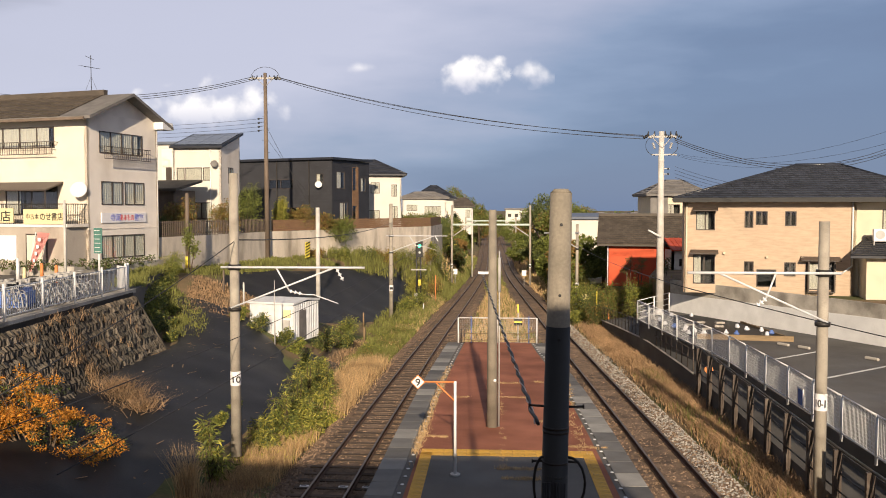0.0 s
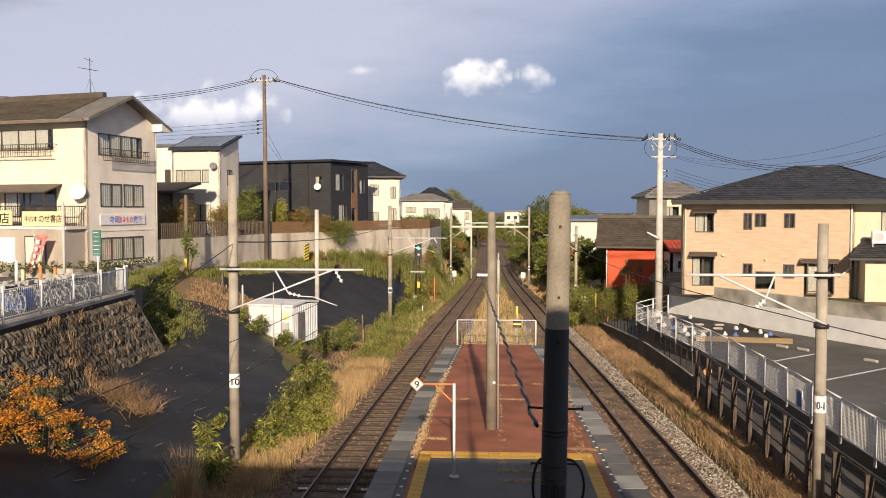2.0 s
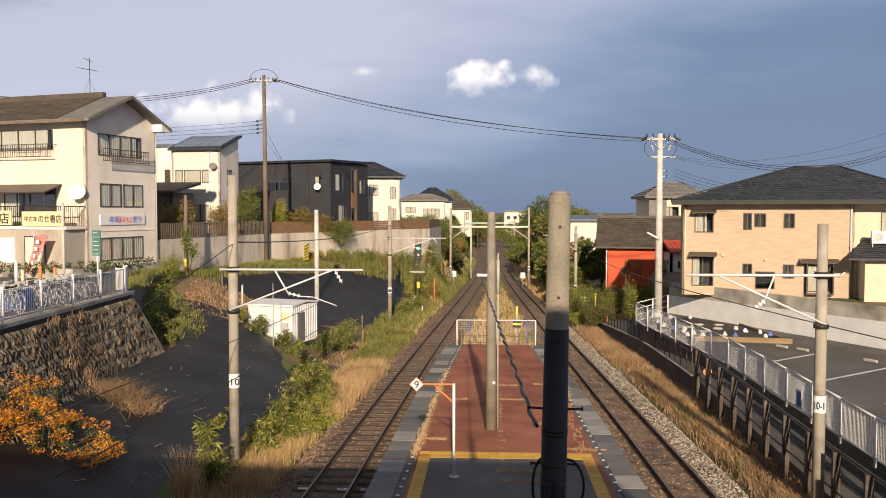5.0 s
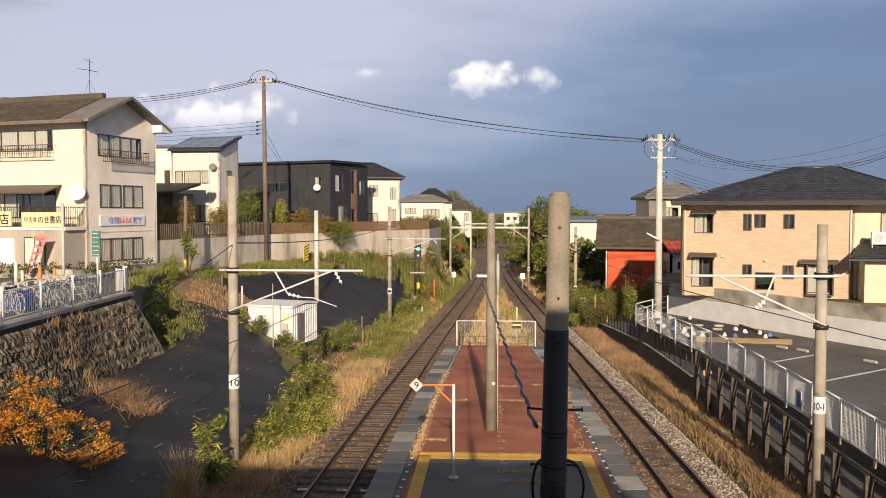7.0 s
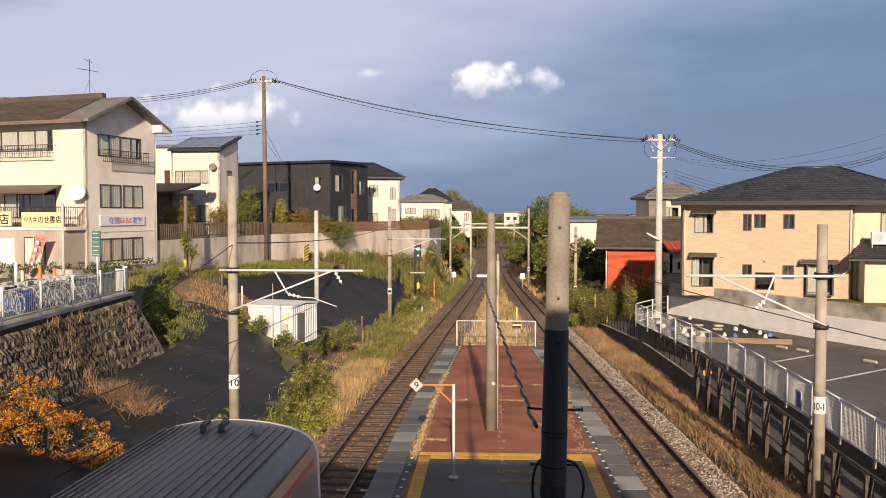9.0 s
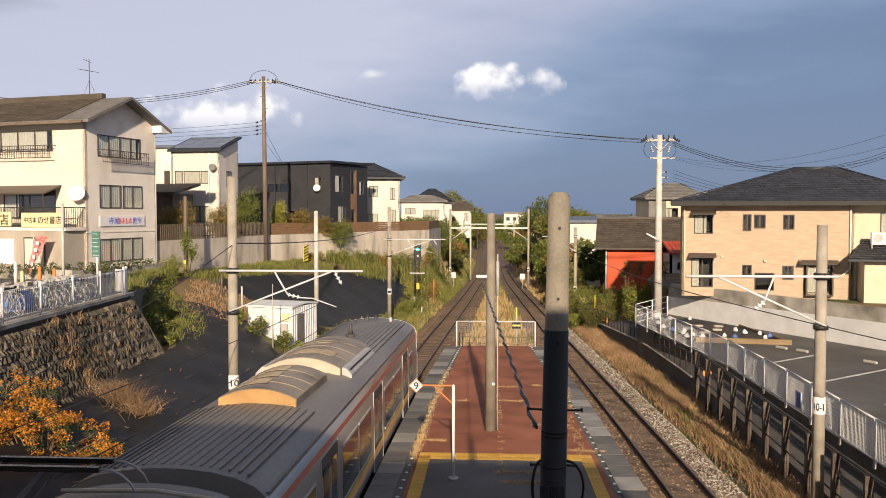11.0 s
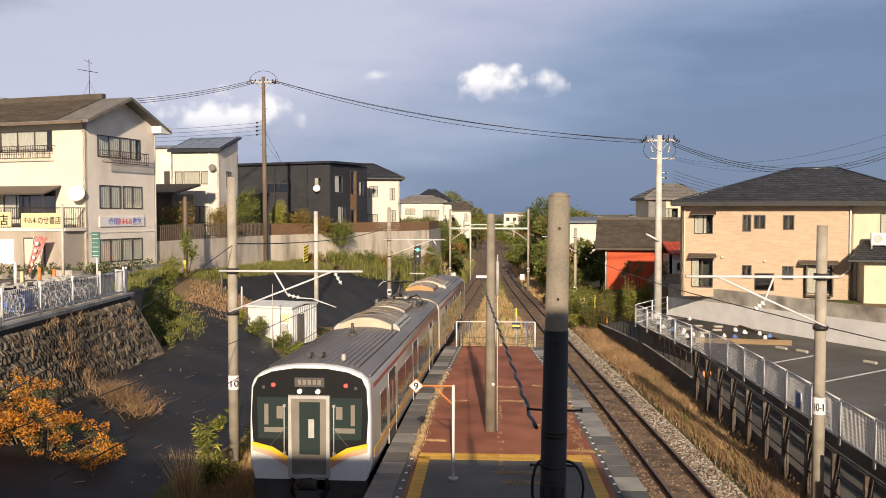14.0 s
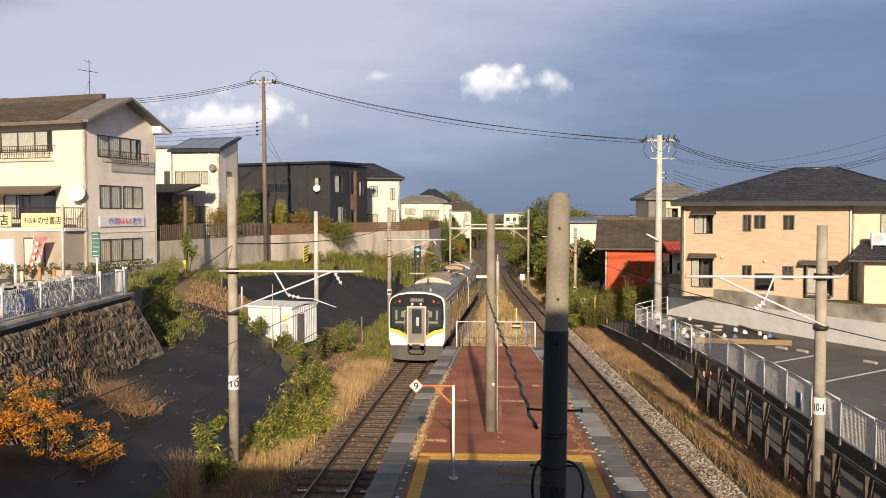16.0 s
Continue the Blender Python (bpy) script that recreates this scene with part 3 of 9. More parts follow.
# ---- the shop house (three storeys, gable to the railway) ----
def build_shop_house():
    w, d, H = 16.0, 5.95, 8.72
    rz = -15.0
    r = Matrix.Rotation(radians(rz), 4, "Z")
    h = thing("shop_house", Matrix.Translation((-21.65, 44.0, 3.4)) @ r @ pose(-w, 0, 0), "three-storey cream rendered shop house with a brown tiled gable roof", "house")
    fr = {"frame_m": "frame_brown"}
    front = [(w - 6.9, 6.85, 4.75, 1.15, {"bars": 3, "share": 0.93}), 
             (w - 5.6, 3.2, 3.6, 1.7, {"bars": 3, "share": 0.3})]
    right = [(0.95, 6.6, 3.6, 1.2, {"bars": 3, "share": 0.9}), (1.05, 3.75, 1.75, 1.3, {"bars": 1}), (2.95, 3.75, 1.7, 1.3, {"bars": 1}), (0.95, 0.75, 3.65, 1.3, {"bars": 3})]
    # the gable side is the same paint, lightened here where sun only grazes it
    house_body(h, w, d, H, {"front": "render_cream", "right": "render_grey"}, {"front": front, "right": right})
    # gable triangle and roof
    ridge, e = 10.05, 0.6
    for x0, x1 in ((0.0, 0.16), (w - 0.16, w)):
        bm = bmesh.new()
        a = [bm.verts.new(p) for p in ((x0, 0, H), (x0, d, H), (x0, d / 2, ridge - 0.2))]
        b = [bm.verts.new(p) for p in ((x1, 0, H), (x1, d, H), (x1, d / 2, ridge - 0.2))]
        bm.faces.new(a), bm.faces.new(b[::-1])
        for i in range(3):
            bm.faces.new((a[i], a[(i + 1) % 3], b[(i + 1) % 3], b[i]))
        part("gable", bm, "render_grey", h)
    s = (ridge - H) / (d / 2)
    roof = part("roof", bmesh.new(), "roof_slate", h)
    bm = bmesh.new()
    for y0, y1 in ((-e, d / 2), (d + e, d / 2)):
        z0 = H - s * e
        slab(bm, [(-0.5, y0, z0), (w + 0.75, y0, z0), (w + 0.75, y1, ridge), (-0.5, y1, ridge)], 0.16)
    bmesh.ops.recalc_face_normals(bm, faces=bm.faces)
    bm.to_mesh(roof.data)
    bm.free()
    bm = bmesh.new()
    tiles(bm, (-0.5, -e, H - s * e + 0.02), (w - 1.3, -e, H - s * e + 0.02), (-0.5, d / 2, ridge + 0.02), (w - 1.3, d / 2, ridge + 0.02), 0.3, 0.3, 0.05)
    tagged(part("roof_tiles", bm, "roof_brown", roof), kind="stuff")
    part("ridge_cap", boxes((-0.5, w - 1.2, d / 2 - 0.16, d / 2 + 0.16, ridge - 0.02, ridge + 0.28)), "roof_brown", roof)
    part("gutter", boxes((-0.5, w + 0.4, -e - 0.1, -e + 0.02, H - s * e - 0.2, H - s * e - 0.06)), "pole_wood", h)
    part("gable_panel", boxes((w + 0.03, w + 0.7, d - 0.35, d + 0.6, H - 0.45, H - 0.02)), "white_paint", h, "boxed white eave end")
    # balcony of the first floor, with awning
    part("balcony_slab", boxes((0, w + 0.0, -1.55, 0, 2.55, 2.72)), "render_grey", h)
    part("lean_to", boxes((0, w - 0.15, -1.5, -0.02, 0.0, 2.55)), "plaster", h, "stained plaster ground floor front")
    bal = part("balcony_rail", boxes((0, w - 0.05, -1.52, -1.47, 3.75, 3.8), (0, w - 0.05, -1.52, -1.47, 2.78, 2.82), (w - 0.1, w - 0.05, -1.5, 0, 3.75, 3.8)), "dark_steel", h, "dark steel balcony railing")
    bm = bmesh.new()
    x = w - 10.5
    while x < w - 0.05:
        box(bm, x, x + 0.02, -1.51, -1.49, 2.72, 3.76)
        x += 0.13
    for k in range(11):
        box(bm, w - 0.085, w - 0.065, -1.5 + 0.13 * k, -1.48 + 0.13 * k, 2.72, 3.76)
    part("baluster", bm, "dark_steel", bal)
    bm = bmesh.new()
    slab(bm, [(w - 9.5, -1.3, 4.55), (w - 1.6, -1.3, 4.55), (w - 1.6, 0, 5.0), (w - 9.5, 0, 5.0)], 0.08)
    for x in (w - 1.7, w - 5.5, w - 9.4):
        box(bm, x, x + 0.06, -1.3, -1.24, 2.72, 4.5)
    part("awning", bm, "frame_brown", h, "brown framed balcony canopy")
    # window guard rails
    for wx0, wx1, side in ((w - 7.6, w - 1.9, "front"), (0.9, 4.8, "right")):
        m = side_at(side, w, d) @ pose(0, 0, 0.75 if side == "front" else 0.55)
        bm = boxes((wx0, wx1, -0.42, -0.38, 6.38, 6.42), (wx0, wx1, -0.42, -0.38, 5.72, 5.76), (wx0, wx0 + 0.03, -0.42, 0, 6.38, 6.41), (wx1 - 0.03, wx1, -0.42, 0, 6.38, 6.41), (wx0, wx1, -0.42, -0.39, 6.15, 6.17))
        x = wx0
        while x < wx1:
            box(bm, x, x + 0.02, -0.41, -0.39, 5.74, 6.4)
            x += 0.16
        part("window_guard", bm, "frame_brown", h, "rusty brown window railing", at=m)
    # signs
    sg = part("shop_sign", boxes((w - 2.8, w - 0.12, -1.62, -1.55, 2.72, 3.5)), "sign_cream", h, "cream shop sign board with black characters")
    text_on(sg, "中古本", 0.33, pose(w - 2.2, -1.625, 2.99, 90, 0, 0), "number", 0.85)
    text_on(sg, "のせ書店", 0.44, pose(w - 0.95, -1.625, 2.95, 90, 0, 0), "number", 1.5)
    sg = part("shop_sign", boxes((w - 5.8, w - 3.5, -1.62, -1.55, 2.78, 3.55)), "sign_cream", h, "cream shop sign board with a large character")
    text_on(sg, "店", 0.62, pose(w - 4.0, -1.625, 2.9, 90, 0, 0), "number", 0.7)
    m = side_at("right", w, d)
    sg = part("class_sign", boxes((1.0, 4.75, -0.06, 0, 2.75, 3.3)), "sign_white", h, "white banner sign with coloured lettering", at=m)
    text_on(sg, "寺尾", 0.42, pose(2.1, -0.065, 2.88, 90, 0, 0), "ink_blue", 0.85)
    text_on(sg, "あみもの", 0.40, pose(3.05, -0.065, 2.88, 90, 0, 0), "ink_red", 1.15)
    text_on(sg, "教室", 0.42, pose(4.1, -0.065, 2.88, 90, 0, 0), "ink_blue", 0.8)
    part("floor_band", boxes((0, d, -0.03, 0, 2.4, 2.46)), "render_grey", h, at=m)
    fw = part("lower_window", boxes((w - 2.75, w - 1.35, -1.55, -1.5, 0.45, 2.2)), "frame_brown", h, "brown framed shop window")
    part("pane", boxes((w - 2.68, w - 2.08, -1.556, -1.551, 0.52, 2.13)), "curtain", fw, "pale blind behind glass")
    part("pane", boxes((w - 2.02, w - 1.42, -1.556, -1.551, 0.52, 2.13)), "curtain", fw, "pale blind behind glass")
    part("poster", boxes((w - 5.2, w - 3.4, -1.55, -1.5, 0.75, 2.1)), "sign_white", h, "white notice panel")
    # satellite dish
    bm = bmesh.new()
    bmesh.ops.create_uvsphere(bm, u_segments=16, v_segments=8, radius=0.45)
    for v in bm.verts:
        v.co.y *= 0.25
    part("satellite_dish", bm, "white_paint", h, "white satellite dish", at=pose(w - 0.25, -0.4, 4.55, -20, 0, 25))
    # planter wall at the foot
    part("planter", boxes((w - 4.9, w - 0.1, -2.1, -1.9, 0, 0.55), (w - 0.1, w + 0.9, -2.1, -1.9, 0, 0.55)), "concrete", h, "grey block planter wall")
    part("planter", boxes((w + 0.7, w + 0.9, -1.9, 5.2, 0, 0.5)), "concrete", h, "grey block planter wall")
    part("downpipe", rods(((w + 0.05, d - 0.1, 0), (w + 0.05, d - 0.1, H - 0.3), 0.04)), "galv", h)
    # television aerial
    ar = part("aerial", rods(((w - 2.2, d / 2, ridge), (w - 2.2, d / 2, ridge + 2.3), 0.02), ((w - 2.9, d / 2, ridge + 1.75), (w - 1.8, d / 2 + 0.3, ridge + 1.55), 0.014), ((w - 2.6, d / 2, ridge + 2.3), (w - 2.0, d / 2, ridge + 2.05), 0.014), n=5), "dark_steel", h, "thin television aerial on the ridge")
    for k in range(6):
        part("element", rods(((w - 2.85 + 0.19 * k, d / 2 - 0.25, ridge + 1.74 - 0.035 * k), (w - 2.85 + 0.19 * k, d / 2 + 0.3, ridge + 1.74 - 0.035 * k), 0.008), n=4), "dark_steel", ar)
    for s2 in (-1, 1):
        part("stay", rods(((w - 2.2 + 0.45 * s2, d / 2, ridge + 0.2), (w - 2.2, d / 2, ridge + 1.1), 0.008), n=4), "dark_steel", ar)


def text_on(parent, words, size, at, material, width=None):
    c = bpy.data.curves.new("text", "FONT")
    c.body, c.size, c.align_x = words, size, "CENTER"
    c.extrude = 0.004
    c.offset = 0.012 * size
    tmp = bpy.data.objects.new("text", c)
    scene.collection.objects.link(tmp)
    bpy.context.view_layer.update()
    me = bpy.data.meshes.new_from_object(tmp.evaluated_get(bpy.context.evaluated_depsgraph_get()))
    bpy.data.objects.remove(tmp)
    me.materials.clear()
    me.materials.append(M[material])
    if width and len(me.vertices):
        xs = [v.co.x for v in me.vertices]
        k = width / max(0.01, max(xs) - min(xs))
        for v in me.vertices:
            v.co.x *= k
    ob = new("lettering", me)
    ob.parent, ob.matrix_basis = parent, at
    return ob


build_shop_house()


# ---- houses behind the long wall ----
def flat_roof(h, w, d, z, over=0.35, fall=0.0, m="roof_slate", t=0.18):
    bm = bmesh.new()
    slab(bm, [(-over, -over, z), (w + over, -over, z), (w + over, d + over, z + fall), (-over, d + over, z + fall)], t)
    return part("roof", bm, m, h)


def hip_roof(h, w, d, z, rise, ridge, m, over=0.5, tw=0.3):
    """ridge: (x0, x1) of the ridge along x; hips fall to all sides. Tiled."""
    x0, x1 = ridge
    c = [(-over, -over, z), (w + over, -over, z), (w + over, d + over, z), (-over, d + over, z)]
    a, b = (x0, d / 2, z + rise), (x1, d / 2, z + rise)
    bm = bmesh.new()
    lo = [bm.verts.new(p) for p in c]
    va, vb = bm.verts.new(a), bm.verts.new(b)
    low = [bm.verts.new((p[0], p[1], p[2] - 0.16)) for p in c]
    bm.faces.new((lo[0], lo[1], vb, va)), bm.faces.new((lo[1], lo[2], vb)), bm.faces.new((lo[2], lo[3], va, vb)), bm.faces.new((lo[3], lo[0], va))
    bm.faces.new(low[::-1])
    for i in range(4):
        bm.faces.new((low[i], low[(i + 1) % 4], lo[(i + 1) % 4], lo[i]))
    roof = part("roof", bm, m, h)
    bm = bmesh.new()
    up = Vector((0, 0, 0.01))
    tiles(bm, Vector(c[0]) + up, Vector(c[1]) + up, Vector(a) + up, Vector(b) + up, tw, tw)
    tiles(bm, Vector(c[1]) + up, Vector(c[2]) + up, Vector(b) + up, Vector(b) + up, tw, tw)
    tiles(bm, Vector(c[3]) + up, Vector(c[0]) + up, Vector(a) + up, Vector(a) + up, tw, tw)
    tagged(part("roof_tiles", bm, m, roof), kind="stuff")
    bm = rods((c[0], a, 0.09), (c[1], b, 0.09), (c[3], a, 0.09), (c[2], b, 0.09), (a, b, 0.11), n=6)
    part("ridge_cap", bm, m, roof)
    return roof


def build_left_houses():
    nb = {"frame_m": "frame_brown", "bars": 1}
    # white house with a shed roof
    h = thing("white_house", pose(-23.3, 60.5, 5.0, 0, 0, -6), "white rendered house with a low dark roof", "house")
    house_body(h, 3.75, 3.4, 6.4, {"front": "render_white", "right": "render_grey"}, {"front": [(0.3, 4.0, 0.6, 0.95, {"bars": 0}), (0.98, 4.0, 1.3, 0.95, {"bars": 0}), (2.36, 4.0, 0.6, 0.95, {"bars": 0}), (1.4, 1.2, 1.6, 1.2, nb)], "right": [(1.2, 3.8, 0.9, 1.2, nb)]})
    bm = bmesh.new()
    slab(bm, [(-0.15, -0.3, 6.5), (3.95, -0.3, 6.5), (3.95, 3.7, 7.75), (-0.15, 3.7, 7.75)], 0.16)
    rf = part("roof", bm, "roof_dark", h, "dark mono-pitch roof")
    for k in range(4):
        for q in range(3):
            bm = bmesh.new()
            x0, y0 = 0.1 + 0.92 * k, 0.15 + 1.12 * q
            zz = lambda y: 6.5 + (y + 0.3) * 1.25 / 4 + 0.05
            slab(bm, [(x0, y0, zz(y0)), (x0 + 0.88, y0, zz(y0)), (x0 + 0.88, y0 + 1.08, zz(y0 + 1.08)), (x0, y0 + 1.08, zz(y0 + 1.08))], 0.03)
            part("solar_panel", bm, "solar", rf, "grey-blue solar panel")
    for x0, x1 in ((0.0, 0.16), (3.59, 3.75)):
        bm = bmesh.new()
        v = [[bm.verts.new((x, y, z)) for y, z in ((0, 6.38), (3.4, 6.38), (3.4, 7.45), (0, 6.42))] for x in (x0, x1)]
        bm.faces.new(v[0][::-1]), bm.faces.new(v[1])
        for i in range(4):
            bm.faces.new((v[0][i], v[0][(i + 1) % 4], v[1][(i + 1) % 4], v[1][i]))
        part("gable", bm, "render_grey", h)
    part("downpipe", rods(((2.95, -0.06, 0), (2.95, -0.06, 6.3), 0.04), n=6), "white_paint", h)
    part("roof_wing", boxes((-5.2, 1.6, 1.0, 6, 6.75, 6.95)), "roof_blue", h)
    part("wing", boxes((-4.9, -0.02, 1.2, 5.8, 0, 6.75)), "render_white", h, "white rendered wing")
    part("side_bay", boxes((-1.15, -0.004, 0.5, 1.19, 0, 6.35)), "render_grey", h, "pale grey rendered bay")
    part("bay_window", boxes((-0.8, -0.35, 0.46, 0.5, 3.9, 5.0)), "frame_brown", h, "narrow dark window")
    bm = bmesh.new()
    bmesh.ops.create_uvsphere(bm, u_segments=12, v_segments=6, radius=0.27)
    for v in bm.verts:
        v.co.y *= 0.25
    part("satellite_dish", bm, "roof_slate", h, at=pose(3.35, -0.3, 5.2, -20, 0, 25))
    h = thing("dark_shed_house", pose(-24.0, 56, 5.0, 0, 0, -8), "dark weathered house end with a sloping brown roof", "house")
    house_body(h, 2.6, 3, 3.2, {"front": "pole_wood"}, {})
    flat_roof(h, 2.6, 3, 3.3, 0.4, 0.7, "roof_brown")
    # black clad house
    w, d = 9.9, 6.5
    h = thing("black_house", Matrix.Translation((-13.7, 72, 5.0)) @ pose(-0.0, 0, 0, 0, 0, -21) @ pose(-w, 0, 0), "modern two-storey house in black horizontal cladding", "house")
    dark = {"bars": 1, "curtain": None, "pane": "pane_dark"}
    wf = [(3.3, 3.7, 2.6, 0.85, dark), (8.3, 4.1, 0.75, 0.9, {"bars": 0, "share": 0.6}), (4.6, 0.9, 2.2, 1.2, dark)]
    wr = [(0.7, 3.7, 1.4, 1.5, {"bars": 0, "share": 0.6}), (3.45, 0.3, 0.75, 5.4, {"bars": 0, "curtain": None, "frame_m": "brown_wood"}), (4.9, 3.5, 1.0, 1.3, {"bars": 0, "share": 0.5}), (1.2, 0.4, 1.4, 2.1, {"bars": 1, "share": 0.7})]
    house_body(h, w, d, 6.2, {"front": "siding_black"}, {"front": wf, "right": wr})
    for side, L, wins in (("front", w, wf), ("right", d, wr)):
        m = side_at(side, w, d)
        for k in range(21):
            z0, z1 = 0.02 + 0.295 * k, 0.285 + 0.295 * k
            cuts = sorted((x, x + a) for x, z, a, b, *o in wins if z < z1 and z + b > z0)
            x = 0.0
            for a, b in cuts + [(L, L)]:
                if a - x > 0.05:
                    part("board", boxes((x + 0.005, a - 0.005, -0.025, -0.004, z0, z1)), "siding_black", h, at=m)
                x = b
    flat_roof(h, w, d, 6.4, 0.3, 0.1, "roof_dark", 0.2)
    for x in (4.2, 7.6):
        part("downpipe", rods(((x, -0.09, 0), (x, -0.09, 6.2), 0.05)), "dark_steel", h)
    m = side_at("right", w, d)
    part("timber_panel", boxes((4.23, 4.45, -0.07, -0.027, 0.2, 5.75)), "brown_wood", h, "warm brown timber lining", at=m)
    part("timber_panel", boxes((3.42, 4.23, -0.07, -0.027, 2.2, 3.6)), "brown_wood", h, "warm brown timber lining", at=m)
    bm = bmesh.new()
    bmesh.ops.create_uvsphere(bm, u_segments=14, v_segments=8, radius=0.32)
    for v in bm.verts:
        v.co.y *= 0.3
    part("satellite_dish", bm, "white_paint", h, "white satellite dish", at=pose(8.75, -0.35, 4.05, -25, 0, 30))
    # white house with a hip roof
    h = thing("white_hip_house", pose(-12.35, 84, 4.9, 0, 0, 10), "two-storey white house with a dark hip roof", "house")
    house_body(h, 3.4, 6, 5.5, {"front": "render_white"}, {"front": [(0.3, 3.6, 0.9, 1.1, nb), (0.1, 0.3, 1.1, 1.6, nb), (2.4, 3.3, 0.55, 1.2, nb), (2.4, 0.5, 0.6, 1.8, nb)], "right": [(1.2, 3.4, 1.2, 1.5, nb), (1.2, 0.6, 1.0, 1.9, nb)]})
    hip_roof(h, 3.4, 6, 5.55, 1.55, (-0.3, 0.9), "roof_dark", 0.5, 0.4)
    # far white houses
    h = thing("far_white_house", pose(-11.8, 112, 3.5, 0, 0, 3), "distant white two-storey house with a grey roof", "house")
    house_body(h, 5.9, 6, 4.9, {"front": "render_white"}, {"front": [(0.6, 3.2, 1.4, 0.8, nb), (3.0, 2.6, 2.2, 1.2, {"bars": 3}), (1, 0.8, 1.4, 1.2, nb)]})
    hip_roof(h, 5.9, 6, 4.95, 0.8, (1.5, 4.4), "roof_slate", 0.4, 0.5)
    h = thing("far_dark_house", pose(-11.5, 125, 3.0, 0, 0, 3), "distant house with a dark tiled roof", "house")
    house_body(h, 6.0, 6, 5.5, {"front": "render_white"}, {})
    hip_roof(h, 6.0, 6, 5.5, 2.0, (2.5, 3.5), "roof_dark", 0.5, 0.5)
    h = thing("far_gable_house", pose(-8.4, 150, 2.4, 0, 0, 4), "distant white house with a brown roof", "house")
    house_body(h, 5.2, 7, 5.0, {"front": "render_white"}, {"front": [(4.0, 3.0, 0.8, 1.4, nb), (1.0, 3.0, 1.2, 1.1, nb)]})
    hip_roof(h, 5.2, 7, 5.05, 1.5, (0.4, 4.4), "roof_brown", 0.4, 0.5)


build_left_houses()


# ---- houses on the other side ----
def build_right_houses():
    fb = {"frame_m": "frame_brown", "bars": 1, "share": 0.7}
    h = thing("beige_house", pose(10.72, 47, 2.3, 0, 0, -12), "two-storey beige sided house with a dark tiled hip roof", "house")
    w, d = 8.6, 8.2
    wins = [(0.62, 3.45, 1.0, 1.05, fb), (3.15, 3.6, 0.45, 0.92, {"bars": 1, "curtain": None}), (3.72, 3.75, 0.6, 0.75, {"bars": 1, "curtain": None}), (5.2, 3.7, 0.57, 0.8, {"bars": 1, "curtain": None}),
            (0.5, 0.5, 1.15, 1.6, {"bars": 1, "share": 0.4}), (3.15, 1.05, 0.5, 0.72, {"bars": 1, "curtain": None}), (5.2, 1.0, 0.57, 0.75, {"bars": 1, "curtain": None}), (6.3, 0.3, 1.45, 1.45, {"bars": 1, "share": 0.5})]
    house_body(h, w, d, 5.15, {"front": "siding_beige"}, {"front": wins + [(3.8, 0.4, 1.0, 0.95, {"bars": 0, "curtain": None, "pane": "pane_dark"})]})
    hip_roof(h, 12.6, 8.2, 5.2, 1.95, (6.2, 8.6), "roof_dark", 0.6, 0.34)
    part("gutter", boxes((-0.62, 13.2, -0.74, -0.6, 4.98, 5.22)), "rubber", h, "black gutter and fascia")
    # bay grille, canopies, pipes
    bay = part("bay_window", boxes((8.0 - 0.75, 8.55 + 0.05, -0.35, 0, 0.05, 0.12), (7.25 + 0.0, 8.6, -0.35, 0, 1.75, 1.82), (7.25, 7.32, -0.35, 0, 0.12, 1.75), (8.53, 8.6, -0.35, 0, 0.12, 1.75)), "frame_brown", h, "brown framed bay window with bars", at=pose(-0.9, 0, 0.12))
    for z, x0, x1 in ((4.55, 0.45, 1.75), (2.2, 0.35, 1.8), (1.9, 6.0, 7.95)):
        bm = bmesh.new()
        slab(bm, [(x0, -0.5, z), (x1, -0.5, z), (x1, 0, z + 0.18), (x0, 0, z + 0.18)], 0.05)
        part("canopy", bm, "frame_brown", h, "small brown window canopy")
    part("downpipe", rods(((0.12, -0.06, 0), (0.12, -0.06, 5.0), 0.045)), "siding_cream", h)
    part("downpipe", rods(((w - 0.08, -0.06, 1.6), (w - 0.08, -0.06, 5.0), 0.045), ((w - 0.08, -0.06, 1.6), (w - 0.6, -0.2, 1.2), 0.045)), "white_paint", h)
    for x, z in ((2.05, 2.15), (4.25, 1.95), (6.0, 1.95), (4.0, 4.9)):
        part("vent_cap", boxes((x, x + 0.13, -0.12, 0, z, z + 0.1)), "siding_cream", h)
    # cream part with a low entrance roof
    g = thing("cream_wing", pose(10.72, 47, 2.3, 0, 0, -12) @ pose(8.62, 0.35, 0), "cream rendered house wing with a low dark entrance roof", "house")
    house_body(g, 3.9, 7, 5.1, {"front": "siding_cream"}, {"front": [(1.4, 3.35, 1.6, 1.25, fb)]})
    bm = bmesh.new()
    slab(bm, [(-0.55, -2.4, 2.25), (5, -2.4, 2.25), (5, 0, 3.15), (0.7, 0, 3.15)], 0.12)
    rf = part("entrance_roof", bm, "roof_dark", g)
    bm = bmesh.new()
    tiles(bm, (-0.55, -2.4, 2.27), (5, -2.4, 2.27), (0.7, 0, 3.17), (5, 0, 3.17))
    tagged(part("roof_tiles", bm, "roof_dark", rf), kind="stuff")
    part("entrance", boxes((0.3, 5, -1.9, 0, 0, 2.18)), "siding_cream", g, "cream entrance walls")
    ac = part("outdoor_unit", boxes((0.75, 1.5, -1.2, -0.9, 2.98, 3.58)), "white_paint", g, "white air conditioner outdoor unit")
    part("fan_grille", rods(((1.05, -1.21, 3.29), (1.05, -1.225, 3.29), 0.22), n=16), "galv", ac)
